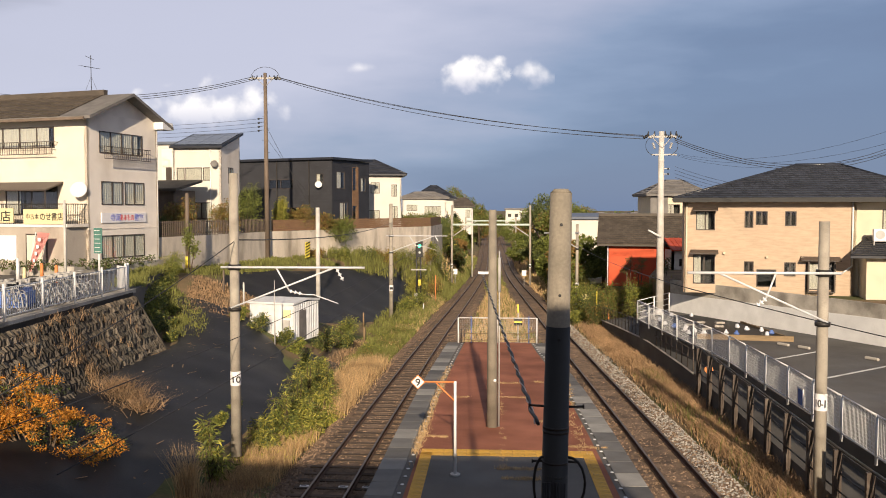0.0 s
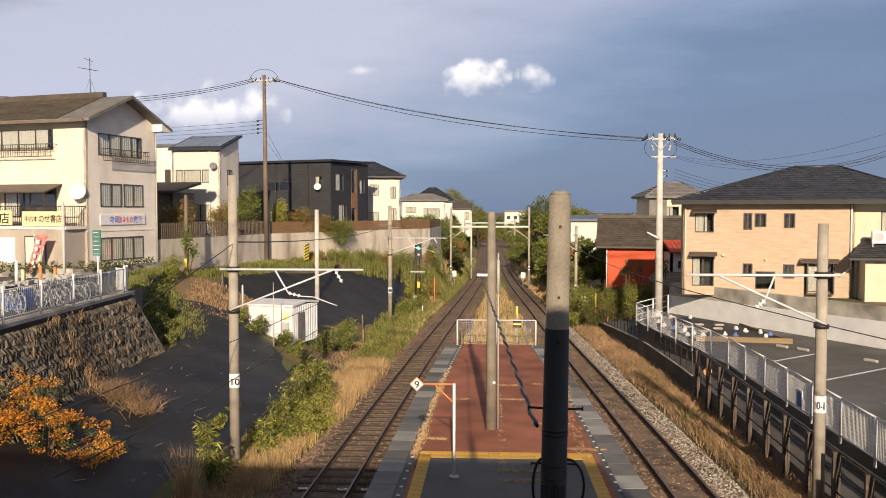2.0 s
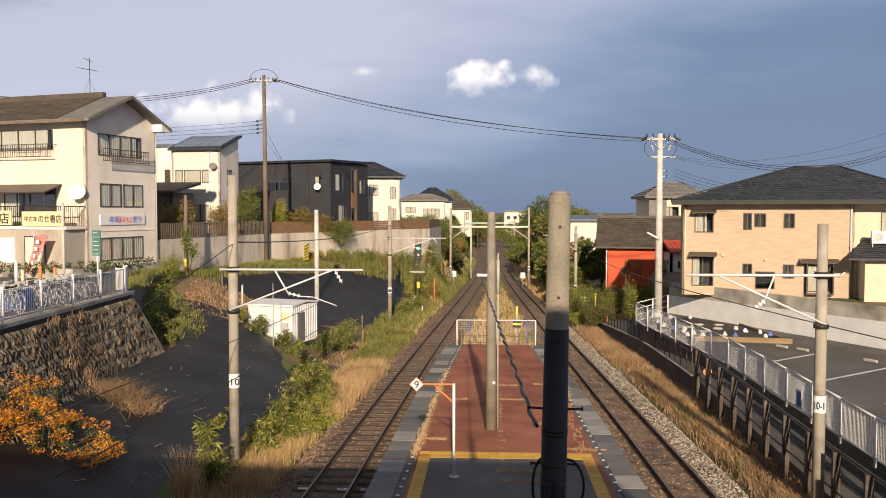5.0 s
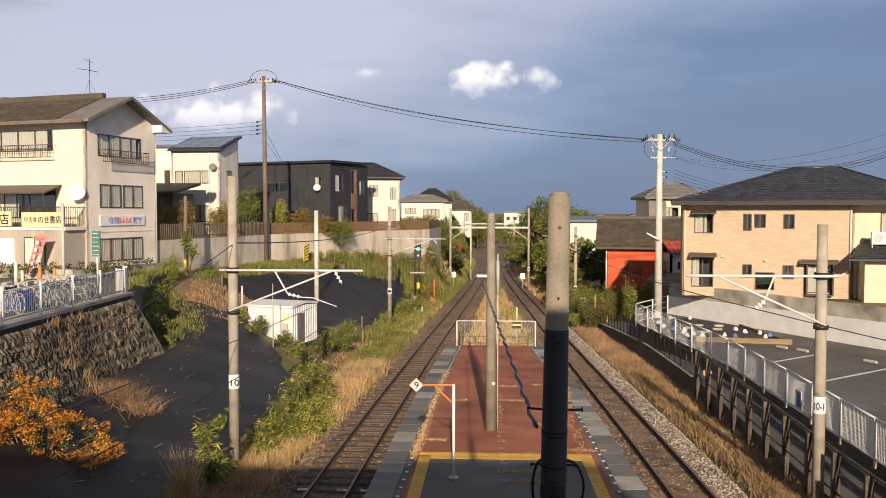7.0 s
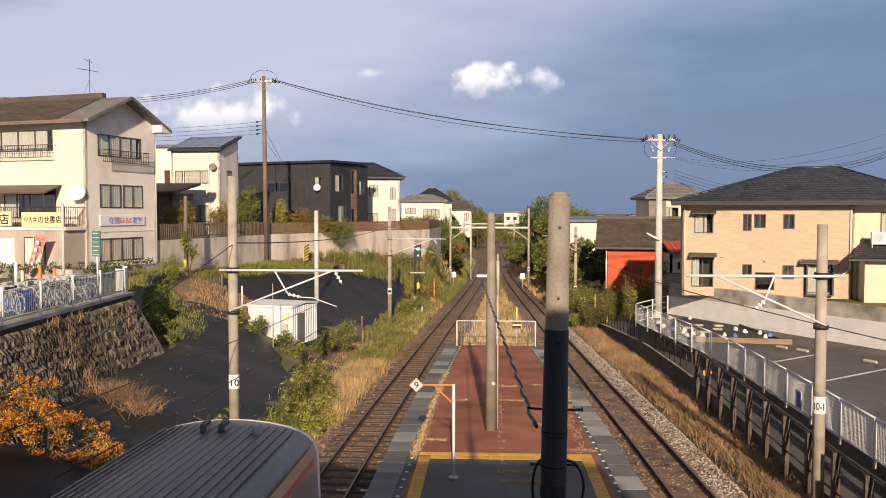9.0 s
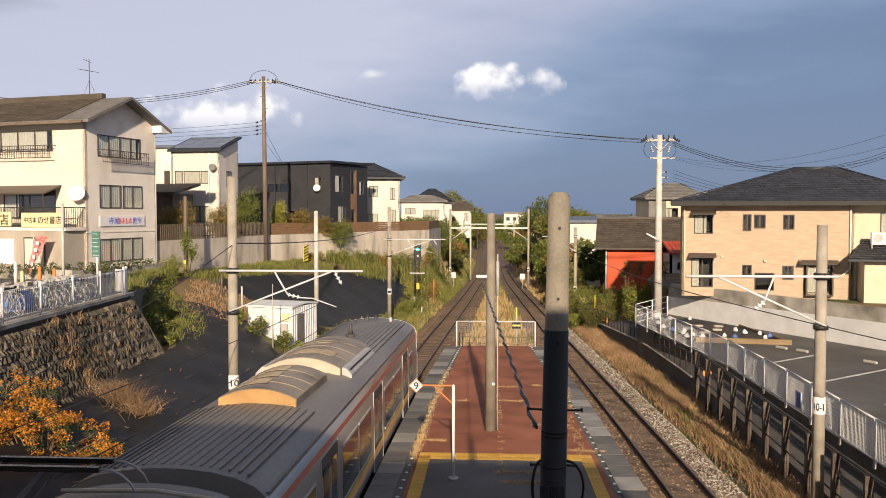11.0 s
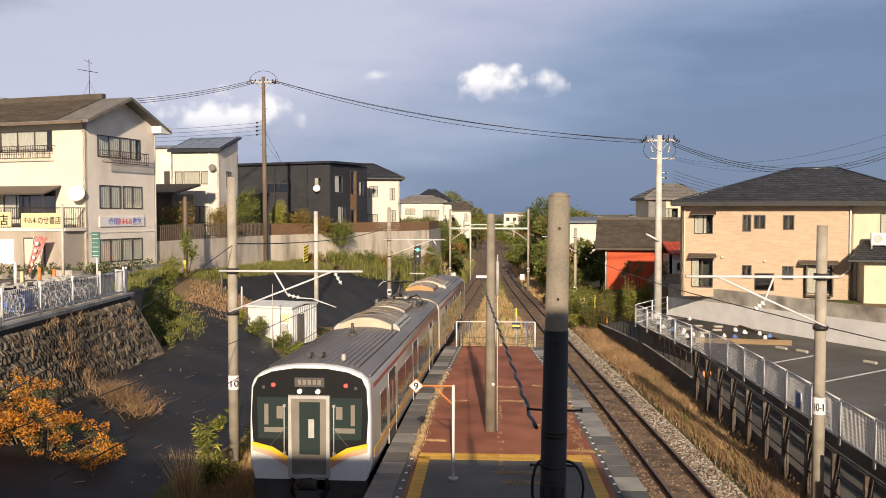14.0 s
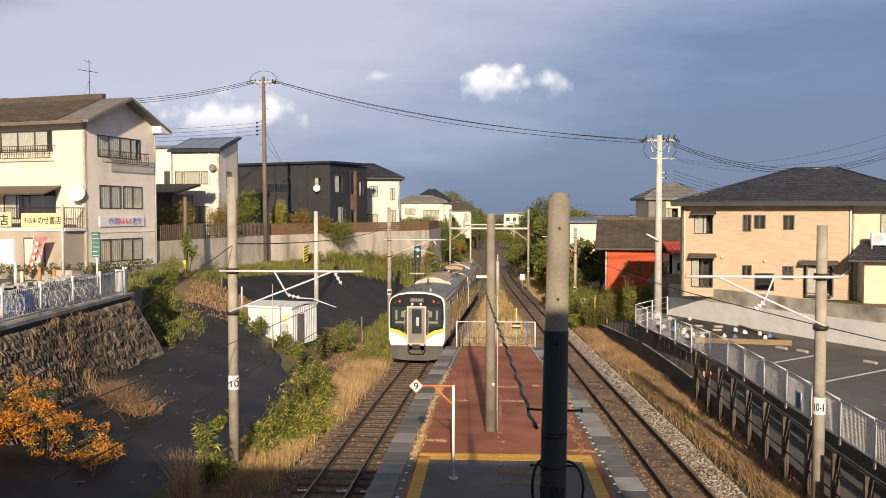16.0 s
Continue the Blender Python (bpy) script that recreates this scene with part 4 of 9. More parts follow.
    part("outdoor_stand", boxes((0.75, 0.8, -1.2, -0.9, 2.6, 2.98), (1.45, 1.5, -1.2, -0.9, 2.6, 2.98), (0.8, 1.45, -1.2, -1.16, 2.94, 2.98)), "galv", ac)
    # red barn-like house
    h = thing("red_house", pose(9.4, 68, 0.725, 0, 0, -9) @ Matrix.Scale(1.133, 4), "single-storey orange-red house with an old brown tiled roof", "house")
    house_body(h, 6.0, 6.6, 3.2, {"front": "red_wall", "left": "pole_wood"}, {"left": [(2.0, 0.3, 1.6, 2.2, {"bars": 1, "frame_m": "brown_wood"})]})
    ridge, e, dd, ww, H = 4.95, 0.5, 6.6, 6.0, 3.25
    s = (ridge - H) / (dd / 2)
    bm = bmesh.new()
    for y0, y1 in ((-e, dd / 2), (dd + e, dd / 2)):
        slab(bm, [(-0.7, y0, H - s * e), (ww + 0.2, y0, H - s * e), (ww + 0.2, y1, ridge), (-0.7, y1, ridge)], 0.14)
    rf = part("roof", bm, "roof_brown", h)
    bm = bmesh.new()
    tiles(bm, (-0.7, -e, H - s * e + 0.02), (ww + 0.2, -e, H - s * e + 0.02), (-0.7, dd / 2, ridge + 0.02), (ww + 0.2, dd / 2, ridge + 0.02), 0.3, 0.3, 0.06)
    tagged(part("roof_tiles", bm, "roof_brown", rf), kind="stuff")
    part("ridge_cap", boxes((-0.7, ww + 0.2, dd / 2 - 0.15, dd / 2 + 0.15, ridge, ridge + 0.2)), "roof_brown", rf)
    bm = bmesh.new()
    a = [bm.verts.new(p) for p in ((0, 0, 3.2), (0, dd, 3.2), (0, dd / 2, ridge - 0.15))]
    b = [bm.verts.new(p) for p in ((0.16, 0, 3.2), (0.16, dd, 3.2), (0.16, dd / 2, ridge - 0.15))]
    bm.faces.new(a), bm.faces.new(b[::-1])
    for i in range(3):
        bm.faces.new((a[i], a[(i + 1) % 3], b[(i + 1) % 3], b[i]))
    part("gable", bm, "pole_wood", h)
    part("downpipe", rods(((0.06, -0.06, 0), (0.06, -0.06, 3.0), 0.04)), "white_paint", h)
    # red-roofed annexe
    h = thing("annexe", pose(13.78, 64.4, 0.6) @ Matrix.Scale(1.124, 4), "low white annexe with a red sheet roof", "house")
    house_body(h, 2.6, 2.2, 2.8, {"front": "render_white"}, {"front": [(0.5, 1.75, 1.9, 0.5, {"bars": 1, "curtain": None})]})
    bm = bmesh.new()
    slab(bm, [(-0.1, -0.5, 2.9), (2.9, -0.5, 2.9), (2.9, 2.2, 3.6), (-0.1, 2.2, 3.6)], 0.1)
    rf = part("roof", bm, "roof_red", h)
    for k in range(10):
        bm = bmesh.new()
        x = -0.05 + 0.31 * k
        v = [(x, -0.5, 2.93), (x + 0.05, -0.5, 2.93), (x + 0.05, 2.2, 3.63), (x, 2.2, 3.63)]
        slab(bm, v, 0.03)
        part("batten", bm, "roof_red", rf)
    # white hall
    h = thing("white_hall", pose(8.05, 85, 0.0), "long low white hall with a flat blue-grey roof", "hall")
    house_body(h, 7.9, 9, 5.9, {"front": "render_white"}, {})
    flat_roof(h, 7.9, 9, 6.15, 0.3, 0.35, "roof_blue", 0.25)
    h = thing("grey_house", pose(14.43, 76.5, 0.67) @ Matrix.Scale(1.093, 4), "cream house with a grey hip roof", "house")
    house_body(h, 4.4, 6, 6.9, {"front": "siding_cream"}, {"front": [(0.9, 5.2, 1.5, 0.9, fb)]})
    hip_roof(h, 4.4, 6, 6.95, 1.2, (1.8, 3.2), "roof_slate", 0.4, 0.4)
    part("grey_corner", boxes((-0.02, 1.4, -0.05, 0, 0, 6.8)), "roof_slate", h, "grey clad corner")


build_right_houses()


# ---- footbridge behind the camera, which shades the near end of the platform ----
def build_bridge():
    bm = boxes((-45, 4.3, -4.2, -4.0, 5.0, 8.0), (-45, 4.3, -0.55, -0.35, 5.0, 6.2), (-45, 4.3, -4.2, -0.35, 4.8, 5.0), (4.1, 4.3, -4.0, -0.55, 5.0, 8.0), (-45, 4.15, -4.5, -0.2, 8.0, 8.57),
               (-45, -1.2, -0.55, -0.35, 6.2, 8.0), (1.2, 4.1, -0.55, -0.35, 6.2, 8.0))
    ob = finish("footbridge", bm, "roof_slate")
    tagged(ob, "enclosed grey station footbridge over the tracks", "bridge", kind="structure")
    # added out of view: blocks skylight from behind the footbridge
    part("station_hall", boxes((-40, 4.0, -16, -4.6, 4.8, 9.3)), "roof_slate", ob, "unseen grey block added behind the footbridge to hide sky")
    # also unseen, added to stop light coming through below the deck
    part("stair_house", boxes((-2.5, 3.3, -16, -3.2, 0.9, 4.79)), "roof_slate", ob, "unseen grey block added under the footbridge to cut light")
    for x in (-8,):
        part("pier", boxes((x - 0.3, x + 0.3, -2.6, -2.0, -1, 4.8)), "concrete", ob)


build_bridge()


# ---- poles and wires ----
def cyl_pole(parent, height, r0, r1, m, n=14):
    bm = rods(((0, 0, 0), (0, 0, height), r0, r1), n=n)
    return part("shaft", bm, m, parent)


def disc_chain(bm, a, b, n=3, r=0.08):
    a, b = Vector(a), Vector(b)
    for i in range(n):
        c = a.lerp(b, (i + 0.5) / n)
        k = (b - a).normalized() * 0.03
        rod(bm, c - k, c + k, r, r * 0.4, n=10)
    rod(bm, a, b, 0.02, n=6)


def wire(name, a, b, sag, r=0.016, label="thin black overhead cable", n=14, group="overhead cables"):
    a, b = Vector(a), Vector(b)
    bm = bmesh.new()
    pts = []
    for i in range(n + 1):
        t = i / n
        p = a.lerp(b, t)
        p.z -= sag * 4 * t * (1 - t)
        pts.append(p)
    tube(bm, pts, r, 5)
    return tagged(finish(name, bm, "cable"), label, "cable", group)


def plate(parent, z, r, words, m="sign_white", size=0.26, wide=1.5, turn=0.0):
    """A numbered plate wrapped on a pole."""
    bm = bmesh.new()
    n = 10
    a0 = -math.pi * 0.95
    pts = [(r * math.cos(a0 + math.pi * 0.9 * i / n), r * math.sin(a0 + math.pi * 0.9 * i / n)) for i in range(n + 1)]
    for (x0, y0), (x1, y1) in zip(pts, pts[1:]):
        bm.faces.new([bm.verts.new(p) for p in ((x0, y0, z), (x1, y1, z), (x1, y1, z + 0.42), (x0, y0, z + 0.42))])
    pl = part("number_plate", bm, m, parent, "white number plate with black figures", at=pose(0, 0, 0, 0, 0, turn))
    if words:
        text_on(pl, words, size, pose(0, -r - 0.006, z + 0.1, 90, 0, 0), "number", r * wide)


def build_mast(x, y, height, arm, tag="", label="", arm_z=5.6, base=0.0, r=0.16, m="mast", arm_m="white_metal", plain=False):
    """A catenary mast; arm: length of the cross arm, negative to the other side."""
    z = rail_z(y) + base
    h = thing("catenary_mast", pose(x, y, z), label, "mast", "catenary masts")
    cyl_pole(h, height - base, r, r * 0.82, m)
    if arm:
        s = 1 if arm > 0 else -1
        az = arm_z - base
        L = abs(arm)
        bm = rods(((-0.35 * s, -0.17, az), (L * s, -0.17, az), 0.034))
        part("cross_arm", bm, arm_m, h, "white painted cross arm")
        part("brace", rods(((-0.06 * s, -0.17, az - 1.2), (L * 0.76 * s, -0.17, az - 0.02), 0.027)), arm_m, h)
        if plain:
            part("hanger", rods(((L * 0.36 * s, -0.17, az), (L * 0.43 * s, -0.17, az - 0.62), 0.024)), arm_m, h)
            bm = bmesh.new()
            disc_chain(bm, (L * 0.43 * s, -0.17, az - 0.62), (L * 0.50 * s, -0.17, az - 0.82))
            part("insulator", bm, "insulator", h, "white porcelain insulator")
            part("clamp", rods(((0, 0, az - 0.08), (0, 0, az + 0.08), r + 0.03), ((0, 0, az - 1.3), (0, 0, az - 1.2), r + 0.03), n=12), "dark_steel", h)
    if arm and not plain:
        part("hanger", rods(((L * 0.33 * s, -0.17, az), (L * 0.43 * s, -0.17, az - 0.68), 0.026), ((L * 0.52 * s, -0.17, az - 0.78), (L * 0.62 * s, -0.17, az - 0.80), 0.018), ((L * 0.62 * s, -0.17, az - 0.80), (L * 0.80 * s, -0.17, az - 1.05), 0.016)), arm_m, h)
        bm = bmesh.new()
        disc_chain(bm, (L * 0.43 * s, -0.17, az - 0.69), (L * 0.53 * s, -0.17, az - 0.78), 3, 0.065)
        part("insulator", bm, "insulator", h, "white porcelain insulator")
        bm = bmesh.new()
        disc_chain(bm, (L * 0.79 * s, -0.17, az - 0.04), (L * 0.84 * s, -0.17, az - 0.38), 3, 0.07)
        part("insulator", bm, "insulator", h, "white porcelain insulator")
        part("clamp", rods(((0, 0, az - 0.08), (0, 0, az + 0.08), r + 0.03), ((0, 0, az - 1.3), (0, 0, az - 1.2), r + 0.03), n=12), "dark_steel", h)
    if tag:
        plate(h, {"10": 2.14, "10-1": 2.38}.get(tag, 2.0), r * 0.97 + 0.004, tag, turn=math.degrees(math.atan2(-x, y)))
    return h


build_mast(-7.55, 24.3, 8.42, 3.9, "10", "weathered concrete catenary mast with a white number plate", 5.66)
build_mast(8.1, 20.8, 7.0, -3.3, "10-1", "weathered concrete catenary mast with a white number plate", 5.75, r=0.15, plain=True)
build_mast(-7.38, 62, 8.5, 4.2, "1", "brown concrete catenary mast beside the bank", 6.1, r=0.16)
build_mast(6.8, 66, 7.0, -2.6, "1", "slim brown catenary mast beside the bushes", 6.3, r=0.13)
build_mast(-11.85, 57, 8.1, 0, "", "pale concrete pole behind the equipment hut", base=0.8, r=0.17, m="pole_pale")
build_mast(-4.45, 97, 9.2, 0, "1", "slim distant catenary mast beside the line", r=0.14)
build_mast(4.6, 97, 9.2, 0, "1", "slim distant catenary mast beside the line", r=0.14)
build_mast(-2.4, 112, 9.0, 0, "", "slim distant catenary mast beside the line", r=0.12, m="pole_pale")
build_mast(-4.4, 150, 8.0, 0, "", "slim distant catenary mast beside the line", r=0.16)
build_mast(4.55, 150, 8.0, 0, "", "slim distant catenary mast beside the line", r=0.16)
for y, z, half in ((97, 7.05, 4.5), (150, 7.4, 4.5)):
    p = thing("portal_beam", pose(0.08, y, rail_z(y) + z), "pale green steel portal beam across both tracks", "beam", "portal beams")
    part("chord", boxes((-half, half, -0.1, 0.1, -0.18, 0.02)), "pale_green", p)
    part("strut", rods(((-half, 0, -1.5), (-half * 0.55, 0, -0.1), 0.05), ((half, 0, -1.5), (half * 0.55, 0, -0.1), 0.05)), "galv", p)


def build_centre_pole():
    y = 24.5
    h = thing("platform_pole", pose(0.07, y, rail_z(y) + PLAT), "plain grey concrete pole standing in the platform", "pole")
    cyl_pole(h, 6.4, 0.17, 0.11, "pole_concrete")
    part("arm", rods(((0, 0, 4.55), (-0.42, -0.1, 4.58), 0.03)), "galv", h)
    part("lamp_head", boxes((-0.42, -0.12, -0.2, -0.1, 4.53, 4.6)), "white_paint", h, "small white fitting")
    bm = bmesh.new()
    bmesh.ops.create_uvsphere(bm, u_segments=8, v_segments=6, radius=0.05)
    part("knob", bm, "white_paint", h, at=pose(0.08, -0.14, 1.4))
    part("conduit", rods(((0.2, 0, 0), (0.2, 0, 5.2), 0.022), ((0.2, 0, 4.0), (0.2, 0, 5.0), 0.05), n=6), "galv", h)


build_centre_pole()


def build_near_pole():
    """The tall pole right before the footbridge, its lower part in the bridge's shade."""
    x, y = 0.42, 6.2
    z0 = rail_z(y) + PLAT
    h = thing("near_pole", pose(x, y, z0, 0.25, 0.9, 0), "concrete pole with step bolts, cable straps and a hanging hose", "pole")
    top = 7.05 - z0
    bm = rods(((0, 0, 0), (0, 0, top - 0.03), 0.125, 0.079), ((0, 0, top - 0.03), (0, 0, top), 0.079, 0.05), n=28)
    part("shaft", bm, "pole_concrete", h)
    # black tube paints in the bridge's deep shade, ending just below its shadow edge
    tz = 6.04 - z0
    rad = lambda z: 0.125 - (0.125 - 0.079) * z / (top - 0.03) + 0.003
    part("sleeve", rods(((0, 0, 0.02), (0, 0, tz), rad(0), rad(tz)), n=28), "rubber", h, "black coating sleeve that deepens the shade on the lower pole")
    for z in (6.79 - z0, 6.275 - z0, 5.95 - z0):
        part("bolt_hole", rods(((0, -0.06, z), (0, -0.0925, z), 0.011), n=10), "black", h)
    for s in (-1, 1):
        part("step_bolt", rods(((0.07 * s, 0, 5.44 - z0), (0.2 * s, 0, 5.445 - z0), 0.009), ((0.195 * s, 0, 5.445 - z0), (0.205 * s, 0, 5.445 - z0), 0.018)), "dark_steel", h)
        part("step_bolt", rods(((0.07 * s, 0, 5.03 - z0), (0.17 * s, -0.02, 5.03 - z0), 0.009), ((0.165 * s, -0.02, 5.03 - z0), (0.175 * s, -0.02, 5.03 - z0), 0.016)), "dark_steel", h)
    for z in (5.28, 5.25, 5.02, 4.92):
        part("strap", rods(((0, 0, z - z0), (0, 0, z + 0.018 - z0), 0.098), n=20), "dark_steel", h, "steel strap")
    # hose loops on both sides
    for s, r in ((1, 0.17), (-1, 0.09)):
        bm = bmesh.new()
        pts = [Vector((0.09 * s + r * s * math.sin(a) * 0.75, -0.06, 5.08 - z0 - 0.2 + 0.2 * math.cos(a))) for a in [math.pi * k / 10 for k in range(11)]]
        tube(bm, pts, 0.011, 6)
        part("hose", bm, "black", h, "black hanging hose")
    bm = bmesh.new()
    rnd = random.Random(3)
    for k in range(9):
        x0 = rnd.uniform(-0.1, 0.1)
        rod(bm, (x0, -0.105, 4.9 - z0), (x0 + rnd.uniform(-0.04, 0.04), -0.115, 4.3 - z0), rnd.uniform(0.006, 0.012), n=5)
    part("cable_bundle", bm, "black", h, "black cable bundle")
    # twisted stay wire to the centre of the platform
    a, b = Vector((0.36, 6.4, 5.25)), Vector((-0.22, 24.3, 4.98))
    for ph, m in ((0.0, "cable"), (math.pi, "pole_pale")):
        bm = bmesh.new()
        n = 150
        tube(bm, [a.lerp(b, k / n) + Vector((0.012 * math.cos(ph + k * 0.9), 0, 0.012 * math.sin(ph + k * 0.9) - 0.03 * (k / n) * (1 - k / n))) for k in range(n + 1)], 0.015 if m == "cable" else 0.006, 5)
        tagged(finish("stay_cable", bm, m), "twisted black stay cable between the two platform poles", "cable", "stay cables")


build_near_pole()


def build_utility_poles():
    h = thing("utility_pole", pose(-16.98, 63, 2.9, 0, -0.25, 0), "tall brown utility pole with insulators and crossarms", "utility pole", "utility poles")
    cyl_pole(h, 14.3, 0.2, 0.13, "pole_wood")
    top = 14.2
    part("crossarm", boxes((-0.95, 0.95, -0.1, 0.0, top - 0.35, top - 0.25)), "galv", h)
    for x in (-0.95, -0.6, -0.25, 0.35, 0.7, 0.95):
        bm = bmesh.new()
        disc_chain(bm, (x, -0.05, top - 0.28), (x + (0.3 if x > 0 else -0.3), -0.12, top - 0.4), 3, 0.12)
        part("insulator", bm, "cable" if x in (-0.6, 0.7) else "galv", h)
        part("pin_insulator", rods(((x, -0.05, top - 0.25), (x, -0.05, top - 0.08), 0.06, 0.03), n=8), "cable", h)
    part("crossarm_brace", rods(((-0.6, -0.05, top - 0.35), (0, -0.1, top - 0.95), 0.025), ((0.6, -0.05, top - 0.35), (0, -0.1, top - 0.95), 0.025), n=5), "galv", h)
    bm = bmesh.new()
    pts = [Vector((1.1 * math.cos(a), 0, top - 0.3 + 0.85 * math.sin(a))) for a in [math.pi * k / 12 for k in range(13)]]
    tube(bm, pts, 0.018, 5)
    part("jumper", bm, "cable", h)
    for k in range(4):
        part("rack", rods(((-0.55, -0.05, 9.95 + 0.3 * k), (0.1, -0.05, 10.05 + 0.3 * k), 0.02), ((-0.6, -0.05, 9.93 + 0.3 * k), (-0.45, -0.05, 9.97 + 0.3 * k), 0.07), n=6), "cable", h)
    part("step_bolts", rods(*[((0, 0, z * 0.9 + 2), (0.3 if z % 2 else -0.3, 0, z * 0.9 + 2), 0.012) for z in range(13)], n=5), "dark_steel", h)
    h = thing("utility_pole", pose(9.62, 48, 0.88), "pale steel and concrete utility pole behind the car park fence", "utility pole", "utility poles")
    part("shaft", rods(((0, 0, 0), (0, 0, 10.4), 0.23, 0.15), n=16), "pole_pale", h)
    part("band", rods(((0, 0, 0), (0, 0, 0.35), 0.25), n=16), "white_paint", h)
    top = 10.3
    part("crossarm", boxes((-0.75, 0.8, -0.1, 0, top - 0.25, top - 0.15)), "galv", h)
    part("crossarm", boxes((-0.55, 0.85, -0.1, 0, top - 1.25, top - 1.17)), "galv", h)
    for k, x in enumerate((-0.75, -0.4, 0.2, 0.5, 0.8)):
        part("pin_insulator", rods(((x, -0.05, top - 0.15), (x, -0.05, top + 0.1), 0.06, 0.03), n=8), "cable", h)
        bm = bmesh.new()
        disc_chain(bm, (x, -0.05, top - 0.12), (x + (0.32 if x > 0 else -0.32), -0.15, top - 0.28), 3, 0.11)
        part("insulator", bm, "galv" if k % 2 else "cable", h)
    for x in (-0.5, 0.55):
        bm = bmesh.new()
        disc_chain(bm, (x, -0.1, top - 0.55), (x * 0.8, -0.2, top - 0.9), 4, 0.08)
        part("cutout", bm, "galv", h, "pale fuse cutout")
    part("crossarm_brace", rods(((-0.5, -0.05, top - 0.25), (0, -0.15, top - 0.85), 0.025), ((0.55, -0.05, top - 0.25), (0, -0.15, top - 0.85), 0.025), n=5), "galv", h)
    bm = bmesh.new()
    for s in (-1, 1):
        pts = [Vector((0.35 * s + 0.55 * s * math.sin(a), -0.1, top - 0.7 + 0.55 * math.cos(a))) for a in [math.pi * k / 9 for k in range(10)]]
        tube(bm, pts, 0.016, 5)
    part("jumper", bm, "cable", h)
    for z in (8.0, 8.3):
        part("bracket", rods(((0.0, -0.1, z), (0.45, -0.1, z), 0.03), n=6), "galv", h)
        part("spool", rods(((0.36, -0.1, z - 0.05), (0.36, -0.1, z + 0.05), 0.06), n=8), "cable", h)
    part("lamp_arm", rods(((0, -0.2, 4.45), (-0.75, -0.4, 4.85), 0.07, 0.045)), "white_paint", h, "white street lamp head")
    h = thing("far_utility_pole", pose(28.6, 60, 2.3), "distant grey utility pole behind the tiled roof", "utility pole", "utility poles")
    cyl_pole(h, 9.3, 0.2, 0.15, "pole_concrete")
    part("crossarm", boxes((-1.0, 0.8, -0.1, 0, 9.0, 9.12)), "galv", h)
    h = thing("rusty_post", pose(-18.6, 50.5, 2.6), "slim rusty wooden post by the grass", "post")
    cyl_pole(h, 5.3, 0.13, 0.10, "pole_wood")
    part("guard", rods(((0, 0, 0.7), (0, 0, 1.4), 0.16), n=10), "sign_yellow", h, "yellow and black guard sleeve")


build_utility_poles()

# power lines across the railway
P1, P2 = Vector((-16.9, 63, 16.85)), Vector((9.5, 48, 11.0))
for k, (dx, dz) in enumerate(((0.9, 0.0), (0.6, 0.06), (1.0, -0.14))):
    wire("power_line", P1 + Vector((dx, -0.1, dz)), P2 + Vector((-0.9, 0, dz)), 0.62 + 0.08 * k, 0.018)
for k in range(3):
    wire("power_line", P1 + Vector((-0.9, 0, 0.1 - 0.12 * k)), (-34.5, 52, 14.6 - 0.2 * k), 1.0, 0.02)
for k in range(4):
    wire("telephone_line", (-17.5, 63, 12.85 + 0.3 * k), (-42, 60, 12.6 + 0.3 * k), 0.6, 0.012)
for k in range(3):
    wire("power_line", P2 + Vector((0.85, 0, -0.1 - 0.1 * k)), (28, 60, 11.3 - 0.2 * k), 1.4, 0.018)
for k, (px, pz) in enumerate(((17.2, 10.95), (17.4, 10.4), (17.6, 9.9))):
    wire("power_line", (10.3, 47.9, 10.05 - 0.06 * k), (px, 30, pz), 1.1, 0.006)
for k in range(4):
    wire("telephone_line", (10.4, 48, 9.3 - 0.2 * k), (24, 66, 8.6 - 0.2 * k), 0.5, 0.01)
# guy wires of the tall pole, overhead line along the high side
wire("guy_wire", (-16.9, 63, 13.0), (-13.5, 64.5, 6.2), 0.05, 0.014, "thin steel stay wire")
wire("guy_wire", (-16.9, 63, 12.2), (-12.6, 64.5, 6.0), 0.05, 0.012, "thin steel stay wire")
wire("service_line", (-8.6, 14.0, 3.62), (-7.5, 24.1, 5.95), 0.1, 0.013)
wire("service_line", (-7.5, 24.2, 6.0), (-7.3, 62, 5.9), 0.35, 0.02)
wire("feeder_line", (-8.2, 13.0, 3.2), (-4.6, 62, 4.5), 0.5, 0.012)
wire("feeder_line", (-7.0, 13.0, 2.6), (-4.4, 62, 4.1), 0.5, 0.012)
wire("contact_wire", (6.1, 66, 4.6), (4.9, 20.8, 4.95), 0.3, 0.012)
wire("contact_wire", (4.9, 20.8, 4.95), (12.9, 9.0, 3.8), 0.15, 0.012)


